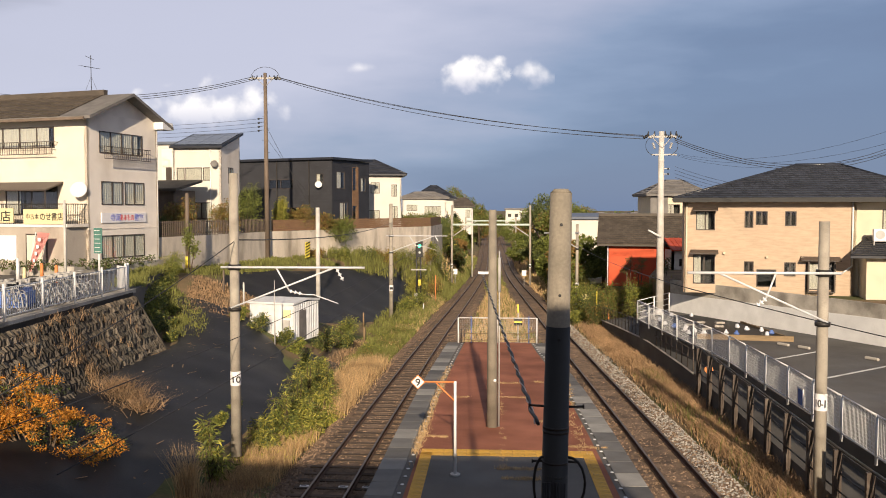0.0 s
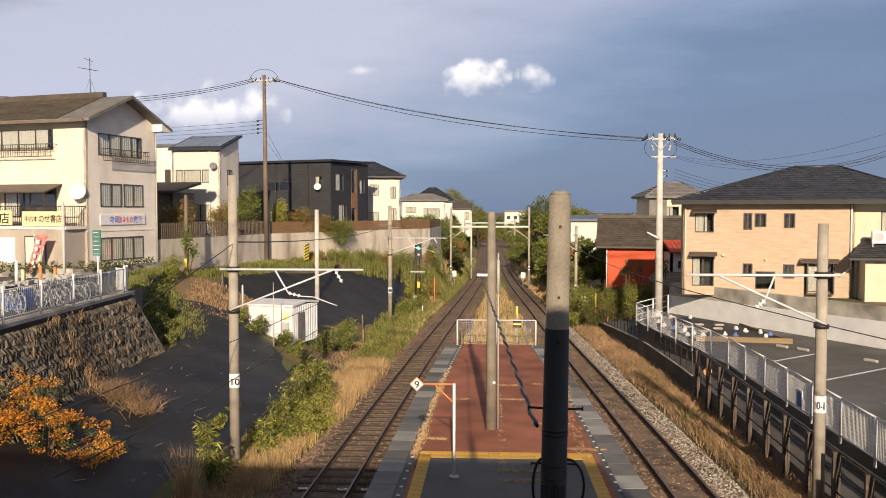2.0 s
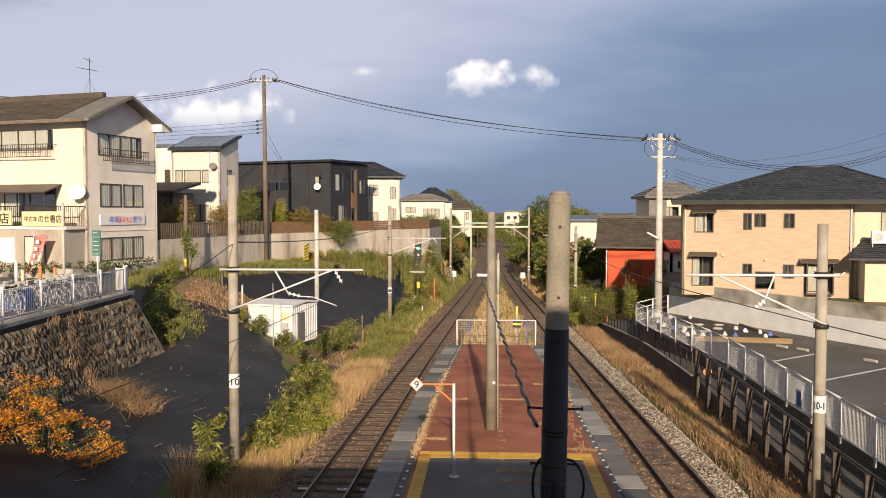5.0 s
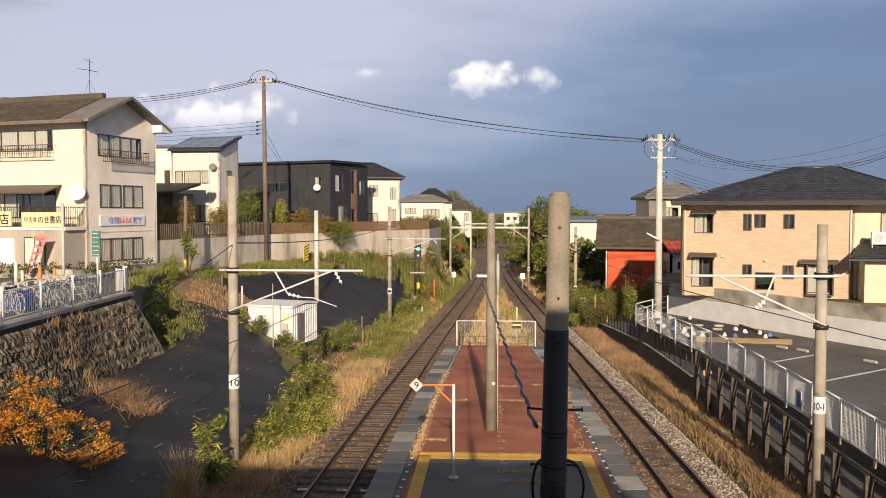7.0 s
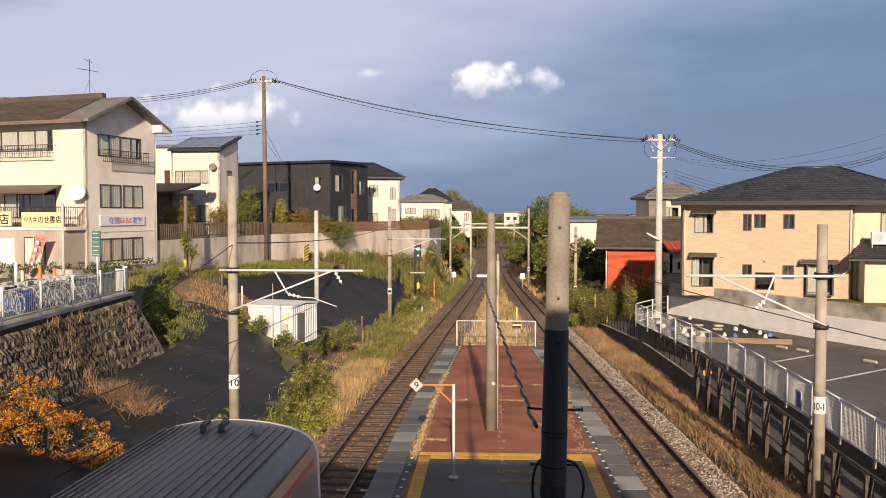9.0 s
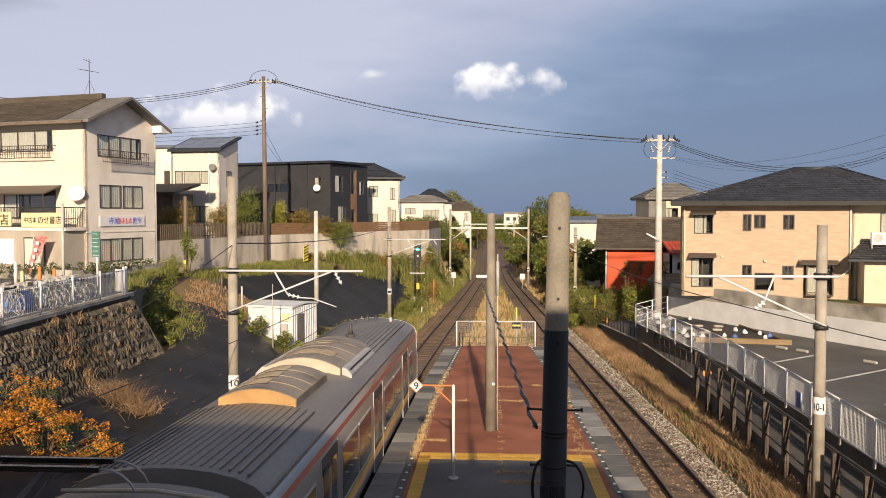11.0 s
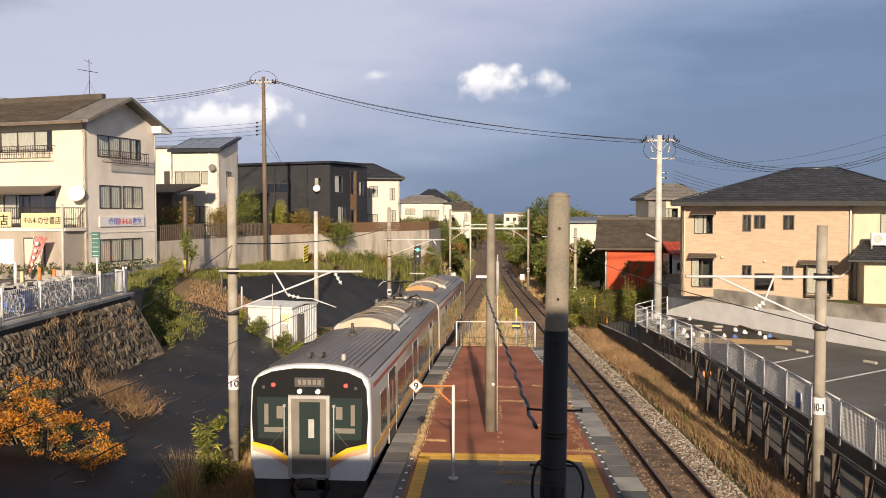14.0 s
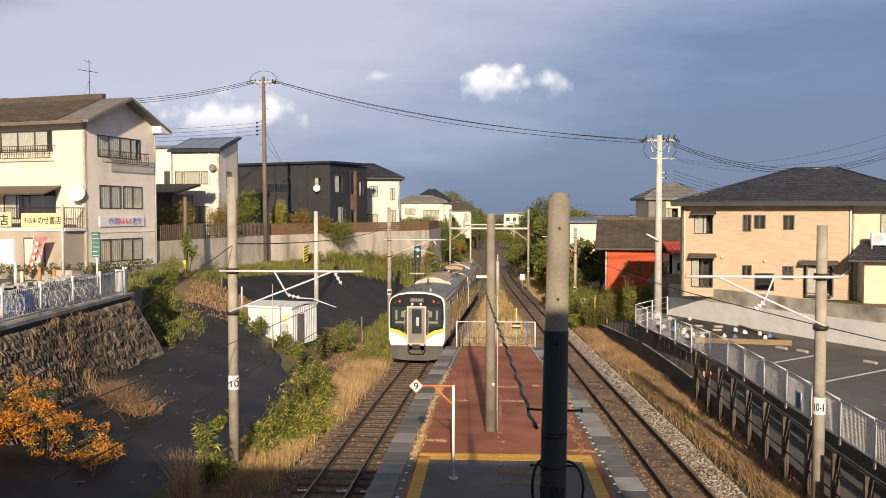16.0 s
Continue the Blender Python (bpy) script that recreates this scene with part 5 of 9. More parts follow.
# ---- railings, signs and small fixtures ----
def build_platform_end():
    y = 42.0
    z = rail_z(y) + PLAT
    f = thing("platform_fence", pose(0, y, z), "white pipe fence with wire mesh across the platform end", "fence")
    xs = [-1.6, -1.1, 0.0, 0.35, 1.4, 2.35]
    for x in (-1.6, 0.35, 2.35):
        part("post", rods(((x, 0, 0), (x, 0, 1.28), 0.035)), "white_paint", f)
    part("top_rail", rods(((-1.6, 0, 1.28), (2.35, 0, 1.28), 0.022)), "white_paint", f)
    for x, m in ((-0.95, "galv"), (1.95, "galv")):
        part("inner_post", rods(((x, 0, 0), (x, 0, 1.36), 0.025)), "bag_blue", f, "post with a blue cap")
    bm = bmesh.new()
    for x0, x1 in ((-1.55, 0.3), (0.4, 2.3)):
        n = 22
        for k in range(n + 1):
            x = x0 + (x1 - x0) * k / n
            rod(bm, (x, 0, 0.05), (x, 0, 1.25), 0.0035, n=3)
        for k in range(13):
            rod(bm, (x0, 0, 0.05 + k * 0.1), (x1, 0, 0.05 + k * 0.1), 0.0035, n=3)
    part("wire_mesh", bm, "galv", f)
    for x0, x1 in ((-1.5, 0.3), (0.45, 2.3)):
        for zz in (0.28, 0.62):
            bm = bmesh.new()
            pts = [Vector((x0 + (x1 - x0) * t / 10, -0.1, zz - 0.55 * (t / 10) * (1 - t / 10))) for t in range(11)]
            tube(bm, pts, 0.022, 6)
            part("rope", bm, "timber", f, "slack tan rope")
    part("bracket", rods(((-1.45, -0.1, 0), (-1.45, -0.1, 0.75), 0.03), ((-1.3, -0.1, 0), (-1.3, -0.1, 0.7), 0.02)), "dark_steel", f)
    s = thing("end_marker", pose(1.45, 43.2, z - 1.0), "small black and yellow marker board on a post", "sign")
    part("post", rods(((0, 0, 0), (0, 0, 2.4), 0.03)), "galv", s)
    part("board", boxes((-0.22, 0.22, -0.05, 0, 1.75, 2.1)), "black", s, "black board with a yellow band")
    part("band", boxes((-0.2, 0.2, -0.06, -0.052, 1.88, 1.97)), "sign_yellow", s)
    part("cap", boxes((-0.04, 0.04, -0.04, 0.04, 2.4, 2.85)), "sign_yellow", s)
    y = 19.6
    z = rail_z(y) + PLAT
    s = thing("stop_sign_post", pose(-0.82, y, z), "white post with an orange arm and a diamond stop board", "sign")
    part("post", rods(((0, 0, 0), (0, 0, 2.26), 0.035)), "white_paint", s)
    part("foot", rods(((0, 0, 0), (0, 0, 0.05), 0.12)), "galv", s)
    part("arm", rods(((0.03, 0, 2.24), (-0.78, 0, 2.24), 0.022)), "orange_paint", s, "orange painted arm")
    part("brace", rods(((0, 0, 1.78), (-0.45, 0, 2.22), 0.02)), "orange_paint", s)
    bm = boxes((-0.125, 0.125, -0.012, 0.012, -0.125, 0.125))
    b = part("board", bm, "orange_paint", s, "orange-edged diamond board", at=pose(-0.88, -0.03, 2.24, 0, 45, 0))
    part("board_face", boxes((-0.105, 0.105, -0.02, -0.014, -0.105, 0.105)), "sign_white", b)
    text_on(b, "9", 0.24, pose(0, -0.022, 0, 0, -45, 0) @ pose(0, 0, -0.085, 90, 0, 0), "number", 0.115)


build_platform_end()


# ---- the train ----
def tail_y(t):
    """Where the train's tail is: it gathers speed past the platform."""
    k = t - 12.5
    if k > 1:
        return 14.25 + 10.1 * (k - 1) + 0.5 * (k - 1) ** 2
    return 4.4 + 9.6 * k + (0.25 if k > 0 else 0.285) * k * k


def arc_profile():
    """Half of a car body's section, from the sill up to the roof's middle."""
    pts = [(1.36, 0.86), (1.475, 1.25), (1.475, 2.3), (1.44, 3.12), (1.38, 3.28), (1.22, 3.42), (0.95, 3.53), (0.6, 3.60), (0.25, 3.635), (0, 3.64)]
    return pts


def loft(bm, sections, cap=True):
    rings = [[bm.verts.new(p) for p in s] for s in sections]
    for a, b in zip(rings, rings[1:]):
        for i in range(len(a) - 1):
            f = bm.faces.new((a[i], a[i + 1], b[i + 1], b[i]))
            f.smooth = True
    if cap:
        bm.faces.new(rings[0])
        bm.faces.new(rings[-1][::-1])


def build_car(s, pantograph, label):
    """A car with its cab at the end s * -9.7 (s = 1: trailing cab)."""
    car = thing("train_car", pose(0, 0, 0), label, "train car", "train")
    half = arc_profile()
    ring = half + [(-x, z) for x, z in half[::-1][1:]]
    Y = lambda y: s * y
    bm = bmesh.new()
    side = [p for p in ring]
    loft(bm, [[(x, Y(y), z) for x, z in side] for y in (-9.5, 0, 9.7)])
    part("body", bm, "steel_body", car, "brushed stainless steel body")
    # roof skin, ribbed
    bm = bmesh.new()
    rp = [(x, z + 0.012) for x, z in ring if z > 3.2]
    loft(bm, [[(x, Y(y), z) for x, z in rp] for y in (-9.5, 9.7)], cap=False)
    roof = part("roof", bm, "train_roof", car, "dull grey ribbed roof")
    spans = ((-9.3, -2.0),) if pantograph else ((-9.3, -2.0), (5.5, 9.5))
    for k in range(-8, 9):
        x = k * 0.135
        z = 3.64 - 0.12 * (x / 1.1) ** 2 + 0.012
        for y0, y1 in spans:
            part("roof_rib", boxes((x - 0.016, x + 0.016, *sorted((Y(y0), Y(y1))), z - 0.03, z + 0.009)), "train_roof", roof)
    for q in (-1, 1):
        part("roof_gutter", boxes((q * 1.36 - 0.03, q * 1.36 + 0.03, *sorted((Y(-9.2), Y(9.6))), 3.26, 3.33)), "train_roof", roof)
    # air conditioner: long casing with curved top and pale end
    def casing(y0, y1, w, zs, zt, name, m, lab=""):
        """A roof unit with low upright cheeks and an arched top."""
        n = 10
        arch = [(-w + 2 * w * i / n, zs + (zt - zs) * (1 - (2 * i / n - 1) ** 2)) for i in range(n + 1)]
        prof = [(-w, 3.42)] + arch + [(w, 3.42)]
        bm = bmesh.new()
        loft(bm, [[(x, Y(y), z) for x, z in prof] for y in (y0, y1)])
        for f in bm.faces:
            f.smooth = False
        c = part(name, bm, m, car, lab)
        top = lambda x: zs + (zt - zs) * (1 - (x / w) ** 2)
        # seams across the casing
        for k in range(1, 4):
            yy = y0 + (y1 - y0) * k / 4
            bm = bmesh.new()
            tube(bm, [(x, Y(yy), z + 0.004) for x, z in arch], 0.014, 4)
            part("seam", bm, m, c)
        # end face: a shallow arched plate, slightly proud
        for yy, out in ((y0, -0.02), (y1, 0.02)):
            bm = bmesh.new()
            pr = [(-w * 0.985, 3.5)] + [(x * 0.985, z - 0.015) for x, z in arch] + [(w * 0.985, 3.5)]
            va = [bm.verts.new((x, Y(yy + out * 0.1), z)) for x, z in pr]
            vb = [bm.verts.new((x, Y(yy + out), z)) for x, z in pr]
            bm.faces.new(va), bm.faces.new(vb[::-1])
            for i in range(len(pr)):
                bm.faces.new((va[i], va[(i + 1) % len(pr)], vb[(i + 1) % len(pr)], vb[i]))
            part("end_panel", bm, "train_rust" if s < 0 and y0 > 2 else "train_cream", c, "rust-stained end panel" if s < 0 and y0 > 2 else "pale end panel")
        return c, top
    def grille(c, top, x0, x1, y0, y1, n):
        bm = bmesh.new()
        xs = [x0 + (x1 - x0) * i / 6 for i in range(7)]
        loft(bm, [[(x0, Y(y), top(x0) - 0.02)] + [(x, Y(y), top(x) + 0.005) for x in xs] + [(x1, Y(y), top(x1) - 0.02)] for y in (y0, y1)])
        part("grille", bm, "train_black", c, "black louvred opening")
        for k in range(n):
            yy = y0 + (y1 - y0) * (k + 0.5) / n
            bm = bmesh.new()
            tube(bm, [(x0 + (x1 - x0) * i / 4, Y(yy), top(x0 + (x1 - x0) * i / 4) + 0.012) for i in range(5)], 0.012, 4)
            part("vent_slat", bm, "train_ac", c)
    a, top = casing(-1.9, 1.9, 0.88, 3.72, 3.96, "air_conditioner", "train_ac", "weathered grey-brown roof air conditioner with arched casing")
    grille(a, top, -0.62, 0.55, 0.55, 1.25, 9)
    grille(a, top, -0.62, 0.2, -0.6, -0.45, 2)
    for q in (-1, 1):
        bm = bmesh.new()
        pr = ((0.89 * q, 3.44), (0.89 * q, 3.72), (0.98 * q, 3.71), (1.12 * q, 3.56), (1.12 * q, 3.42))
        loft(bm, [[(x, Y(y), z) for x, z in pr] for y in (-1.6, 1.8)])
        for f in bm.faces:
            f.smooth = False
        sd = part("side_duct", bm, "galv", a, "pale sloping side louvre")
        for k in range(22):
            y0 = -1.4 + 0.14 * k
            part("slot", boxes((1.05 * q - 0.014, 1.05 * q + 0.014, *sorted((Y(y0), Y(y0 + 0.09))), 3.61, 3.67)), "train_black", sd)
    b, top = casing(2.75, 5.45, 0.74, 3.74, 3.93, "equipment_box", "train_ac", "grey-brown roof equipment box with three louvred panels")
    for k in range(3):
        grille(b, top, -0.42, 0.06, 2.95 + 0.75 * k, 3.5 + 0.75 * k, 7)
    # aerial and horns at the cab end
    part("radio_aerial", rods(((0, Y(-4.2), 3.62), (0, Y(-4.2), 3.72), 0.14), ((0, Y(-4.2), 3.72), (0, Y(-4.2), 4.02), 0.07, 0.045), n=10), "train_grey", car)
    for x in (-0.2, 0.1):
        part("horn", rods(((x, Y(-8.6), 3.6), (x, Y(-8.6), 3.78), 0.05), ((x, Y(-8.6), 3.76), (x - 0.03, Y(-8.9), 3.76), 0.035, 0.065), n=10), "train_grey", car)
    part("roof_vent", rods(((0.62, Y(-8.7), 3.58), (0.62, Y(-8.7), 3.76), 0.07, 0.05), n=10), "galv", car)
    if pantograph:
        pg = part("pantograph", rods(((-0.6, Y(6.0), 3.86), (0.6, Y(6.0), 3.86), 0.035), ((-0.6, Y(8.0), 3.86), (0.6, Y(8.0), 3.86), 0.035), ((-0.45, Y(6.0), 3.86), (-0.45, Y(8.0), 3.86), 0.03), ((0.45, Y(6.0), 3.86), (0.45, Y(8.0), 3.86), 0.03)), "train_grey", car, "single-arm pantograph, half raised")
        part("lower_arm", rods(((0, Y(7.7), 3.92), (0.02, Y(6.35), 4.22), 0.065, 0.05)), "train_grey", pg)
        part("upper_arm", rods(((0.02, Y(6.35), 4.22), (0, Y(7.3), 4.52), 0.04, 0.03)), "train_grey", pg)
        part("balance_rod", rods(((-0.16, Y(7.5), 3.9), (-0.04, Y(6.4), 4.16), 0.02)), "train_grey", pg)
        part("guide_rod", rods(((0.12, Y(6.45), 4.2), (0.1, Y(7.25), 4.48), 0.014)), "train_grey", pg)
        part("crank", boxes((-0.22, 0.22, *sorted((Y(7.45), Y(7.9))), 3.86, 4.0), (-0.4, -0.25, *sorted((Y(6.6), Y(7.4))), 3.84, 3.96)), "train_grey", pg)
        part("spring", rods(((0.3, Y(6.5), 3.92), (0.3, Y(7.6), 3.92), 0.055), n=10), "galv", pg)
        part("collector_head", boxes((-0.62, 0.62, *sorted((Y(7.12), Y(7.18))), 4.55, 4.60), (-0.62, 0.62, *sorted((Y(7.42), Y(7.48))), 4.55, 4.60), (-0.5, -0.46, *sorted((Y(7.18), Y(7.42))), 4.54, 4.57), (0.46, 0.5, *sorted((Y(7.18), Y(7.42))), 4.54, 4.57), (-0.3, 0.3, *sorted((Y(7.27), Y(7.33))), 4.50, 4.55)), "train_black", pg, "black carbon collector strips")
        for q in (-1, 1):
            for yy in (7.15, 7.45):
                bm = bmesh.new()
                tube(bm, [(q * x, Y(yy), z) for x, z in ((0.62, 4.575), (0.74, 4.565), (0.84, 4.52), (0.92, 4.45), (0.97, 4.36))], 0.013, 5)
                part("horn_rod", bm, "galv", pg, "pale bent collector horn")
        for x in (-0.6, 0.6):
            for y in (6.0, 8.0):
                bm = bmesh.new()
                disc_chain(bm, (x, Y(y), 3.54), (x, Y(y), 3.86), 4, 0.085)
                part("insulator", bm, "train_door", pg, "grey-green ribbed insulator")
        for x, y in ((0.78, 5.75), (0.9, 6.9), (-0.85, 5.9)):
            bm = bmesh.new()
            disc_chain(bm, (x, Y(y), 3.5), (x, Y(y), 3.9), 5, 0.10)
            part("arrester", bm, "train_door", car, "grey-green ribbed surge arrester")
        for x0, x1, y0, y1, z0, z1 in ((0.55, 1.0, 6.2, 6.65, 3.5, 3.74), (0.62, 0.92, 7.3, 8.0, 3.5, 3.7), (-1.0, -0.7, 6.5, 7.6, 3.48, 3.68)):
            bm = boxes((x0, x1, *sorted((Y(y0), Y(y1))), z0, z1))
            bmesh.ops.bevel(bm, geom=bm.edges, offset=0.025, segments=1, affect="EDGES")
            part("switch_box", bm, "train_black", car, "black roof switch box")
        bm = bmesh.new()
        for pts in (((0.78, 5.75, 3.9), (0.6, 6.1, 4.02), (0.45, 6.4, 3.9)), ((0.9, 6.9, 3.9), (0.7, 7.2, 4.0), (0.5, 7.6, 3.88)), ((-0.85, 5.9, 3.9), (-0.6, 6.2, 4.0), (-0.45, 6.6, 3.88)), ((0.95, 5.6, 3.6), (1.05, 6.6, 3.58), (0.95, 8.2, 3.6), (0.5, 8.7, 3.68), (-0.6, 8.8, 3.68)), ((0.3, 5.6, 3.72), (0.5, 6.3, 3.74), (0.4, 8.4, 3.72))):
            tube(bm, [(x, Y(y), z) for x, y, z in pts], 0.026, 6)
        part("roof_cable", bm, "train_black", car, "black roof cables")
        bm = bmesh.new()
        for k in range(9):
            y0 = 5.7 + 0.33 * k
            box(bm, 1.0, 1.12, *sorted((Y(y0), Y(y0 + 0.06))), 3.46, 3.6)
        tube(bm, [(1.06, Y(5.6), 3.6), (1.06, Y(8.6), 3.6)], 0.03, 6)
        part("conduit_rack", bm, "train_grey", car)
        bm = bmesh.new()
        tube(bm, [(-0.9, Y(9.3), 3.66), (0.3, Y(9.2), 3.72), (1.1, Y(9.3), 3.58), (1.38, Y(9.55), 3.38)], 0.028, 6)
        part("side_cable", bm, "train_cream", car, "pale cable over the car end")
    # stripes, windows and doors on both flanks
    for q in (-1, 1):
        xo = lambda z: (1.475 - (max(0, z - 2.3) / 0.82) * 0.035) * q
        def band(z0, z1, m, y0=-9.2, y1=9.65, name="stripe", out=0.006):
            bm = bmesh.new()
            v = [bm.verts.new((xo(z) + out * q, Y(y), z)) for y, z in ((y0, z0), (y1, z0), (y1, z1), (y0, z1))]
            bm.faces.new(v)
            v2 = [bm.verts.new((xo(z) - 0.01 * q, Y(y), z)) for y, z in ((y0, z0), (y1, z0), (y1, z1), (y0, z1))]
            for i in range(4):
                bm.faces.new((v[i], v[(i + 1) % 4], v2[(i + 1) % 4], v2[i]))
            return part(name, bm, m, car)
        band(3.0, 3.11, "train_pink")
        band(1.42, 1.52, "train_yellow")
        band(1.30, 1.42, "train_peach")
        doors = (-5.9, 0.0, 5.9)
        for c in doors:
            d = band(0.98, 2.92, "train_grey", c - 0.72, c + 0.72, "door", 0.009)
            for e in (-0.35, 0.35):
                band(1.62, 2.72, "pane_black", c + e - 0.22, c + e + 0.22, "door_window", 0.014)
            for e in (-0.74, 0.74):
                band(1.0, 2.95, "galv", c + e - 0.018, c + e + 0.018, "door_post", 0.018)
        for y0, y1 in ((-4.7, -3.0), (-2.8, -1.2), (1.2, 2.8), (3.0, 4.7), (7.1, 8.6), (-8.1, -7.1)):
            w = band(1.65, 2.65, "pane_black", y0, y1, "side_window", 0.012)
            band(1.60, 1.65, "galv", y0 - 0.04, y1 + 0.04, "window_rim", 0.016)
            band(2.65, 2.70, "galv", y0 - 0.04, y1 + 0.04, "window_rim", 0.016)
        part("sill", boxes((q * 1.30 - 0.06, q * 1.30 + 0.06, *sorted((Y(-9.0), Y(9.5))), 0.84, 0.95)), "train_grey", car)
    # end bellows
    part("gangway", boxes((-0.6, 0.6, *sorted((Y(9.68), Y(10.02))), 1.0, 3.2)), "train_black", car)
    # running gear
    for yb in (-6.9, 6.9):
        bg = part("bogie", boxes((-1.0, -0.82, *sorted((Y(yb - 1.6), Y(yb + 1.6))), 0.3, 0.72), (0.82, 1.0, *sorted((Y(yb - 1.6), Y(yb + 1.6))), 0.3, 0.72), (-0.9, 0.9, *sorted((Y(yb - 0.3), Y(yb + 0.3))), 0.4, 0.8)), "underframe", car)
        for e in (-1.05, 1.05):
            for q in (-1, 1):
                part("wheel", rods(((q * 0.50, Y(yb + e), 0.43), (q * 0.62, Y(yb + e), 0.43), 0.43), n=24), "underframe", bg)
    part("underfloor_box", boxes((-1.2, 1.2, *sorted((Y(-4.6), Y(4.6))), 0.32, 0.86)), "underframe", car)
    # ---- cab end ----
    e = -9.72
    mask = [(x, z) for x, z in ring]
    def face(y, sc, zlo):
        return [(x * sc, Y(y), max(zlo, z) if z < 1.2 else z) for x, z in mask]
    bm = bmesh.new()
    loft(bm, [[(x, Y(-9.46), z) for x, z in ring], [(x * 1.006, Y(-9.5), z + 0.018) for x, z in ring], [(x * 0.995, Y(-9.66), z - 0.01 if z > 3 else z) for x, z in ring], [(x * 0.975, Y(e), z - 0.035 if z > 3 else z + 0.02) for x, z in ring]])
    cab = part("cab_front", bm, "train_white", car, "white cab end with a rounded frame")
    def shield(pts, y, t, m, name, parent, lab=""):
        bm = bmesh.new()
        a = [bm.verts.new((x, Y(y), z)) for x, z in pts]
        b = [bm.verts.new((x, Y(y - t), z)) for x, z in pts]
        bm.faces.new(a), bm.faces.new(b[::-1])
        for i in range(len(pts)):
            bm.faces.new((a[i], a[(i + 1) % len(pts)], b[(i + 1) % len(pts)], b[i]))
        return part(name, bm, m, parent, lab)
    sx = s
    black = [(-1.38, 1.78), (-0.9, 1.66), (-0.5, 1.42), (0.5, 1.42), (0.9, 1.66), (1.38, 1.78), (1.415, 2.4), (1.38, 3.08), (1.26, 3.33), (0.93, 3.475), (0.4, 3.56), (-0.4, 3.56), (-0.93, 3.475), (-1.26, 3.33), (-1.38, 3.08), (-1.415, 2.4)]
    bk = shield(black, e, 0.02, "train_black", "window_mask", cab, "black glazed mask")
    for q in (-1, 1):
        shield([(q * 0.5, 1.86), (q * 1.25, 1.86), (q * 1.28, 2.86), (q * 0.5, 2.86)], e - 0.021, 0.012, "pane_black", "windscreen", bk, "dark windscreen")
        shield([(q * 0.5, 1.29), (q * 0.95, 1.56), (q * 1.40, 1.68), (q * 1.41, 1.78), (q * 0.9, 1.66), (q * 0.5, 1.42)], e - 0.004, 0.02, "train_yellow", "stripe", cab)
        shield([(q * 0.5, 1.16), (q * 0.95, 1.44), (q * 1.40, 1.57), (q * 1.40, 1.68), (q * 0.95, 1.56), (q * 0.5, 1.29)], e - 0.003, 0.02, "train_peach", "stripe", cab)
        for k, (cx, cz, cw, ch, cm) in enumerate(((0.72, 2.35, 0.16, 0.3, "train_door"), (1.05, 2.2, 0.1, 0.5, "train_door"), (0.85, 2.02, 0.5, 0.12, "train_door"))):
            part("cab_fitting", boxes((q * cx - cw / 2, q * cx + cw / 2, *sorted((Y(e - 0.034), Y(e - 0.037))), cz, cz + ch)), cm, bk, "grey cab equipment behind glass")
        part("tail_lamp", rods(((q * 0.88, Y(e - 0.02), 3.16), (q * 0.88, Y(e - 0.04), 3.16), 0.045), n=12), "red_lamp" if s > 0 else "train_white", bk, "lit red tail lamp" if s > 0 else "")
        part("marker_light", rods(((q * 1.12, Y(e - 0.02), 3.1), (q * 1.12, Y(e - 0.03), 3.1), 0.04), n=10), "train_grey", bk)
        part("wiper", rods(((q * 0.95, Y(e - 0.05), 1.7), (q * 0.55, Y(e - 0.05), 2.15), 0.012), n=5), "train_grey", bk)
        part("door_handrail", rods(((q * 0.60, Y(e - 0.09), 1.5), (q * 0.60, Y(e - 0.09), 2.7), 0.016), n=6), "galv", cab)
        part("handrail_lug", boxes((q * 0.60 - 0.03, q * 0.60 + 0.03, *sorted((Y(e - 0.09), Y(e))), 1.5, 1.56), (q * 0.60 - 0.03, q * 0.60 + 0.03, *sorted((Y(e - 0.09), Y(e))), 2.64, 2.7)), "galv", cab)
        part("lamp_pod", rods(((q * 0.22, Y(e - 0.02), 3.02), (q * 0.22, Y(e - 0.12), 3.02), 0.06), n=10), "train_white", cab)
    part("destination_board", boxes((-0.36, 0.36, *sorted((Y(e - 0.02), Y(e - 0.035))), 3.12, 3.34)), "train_grey", bk, "dim destination board")
    part("display_bars", boxes(*[(-0.28 + 0.12 * k, -0.2 + 0.12 * k, *sorted((Y(e - 0.036), Y(e - 0.04))), 3.17, 3.29) for k in range(5)]), "train_door", bk)
    # gangway door with frame
    fw = 0.5
    part("door_frame", boxes((-fw, -fw + 0.08, *sorted((Y(e), Y(e - 0.1))), 0.95, 2.92), (fw - 0.08, fw, *sorted((Y(e), Y(e - 0.1))), 0.95, 2.92), (-fw + 0.08, fw - 0.08, *sorted((Y(e), Y(e - 0.1))), 2.84, 2.92), (-fw + 0.08, fw - 0.08, *sorted((Y(e), Y(e - 0.1))), 0.95, 1.02)), "galv", cab, "pale metal gangway door frame")
    dr = part("gangway_door", boxes((-0.42, 0.42, *sorted((Y(e), Y(e - 0.05))), 1.02, 2.84)), "train_door", cab, "grey steel end door")
    part("door_window", boxes((-0.24, 0.26, *sorted((Y(e - 0.05), Y(e - 0.058))), 1.5, 2.76)), "pane_black", dr)
    part("door_reflector", boxes((-0.02, 0.12, *sorted((Y(e - 0.058), Y(e - 0.061))), 1.9, 2.35)), "galv", dr, "grey fitting behind the glass")
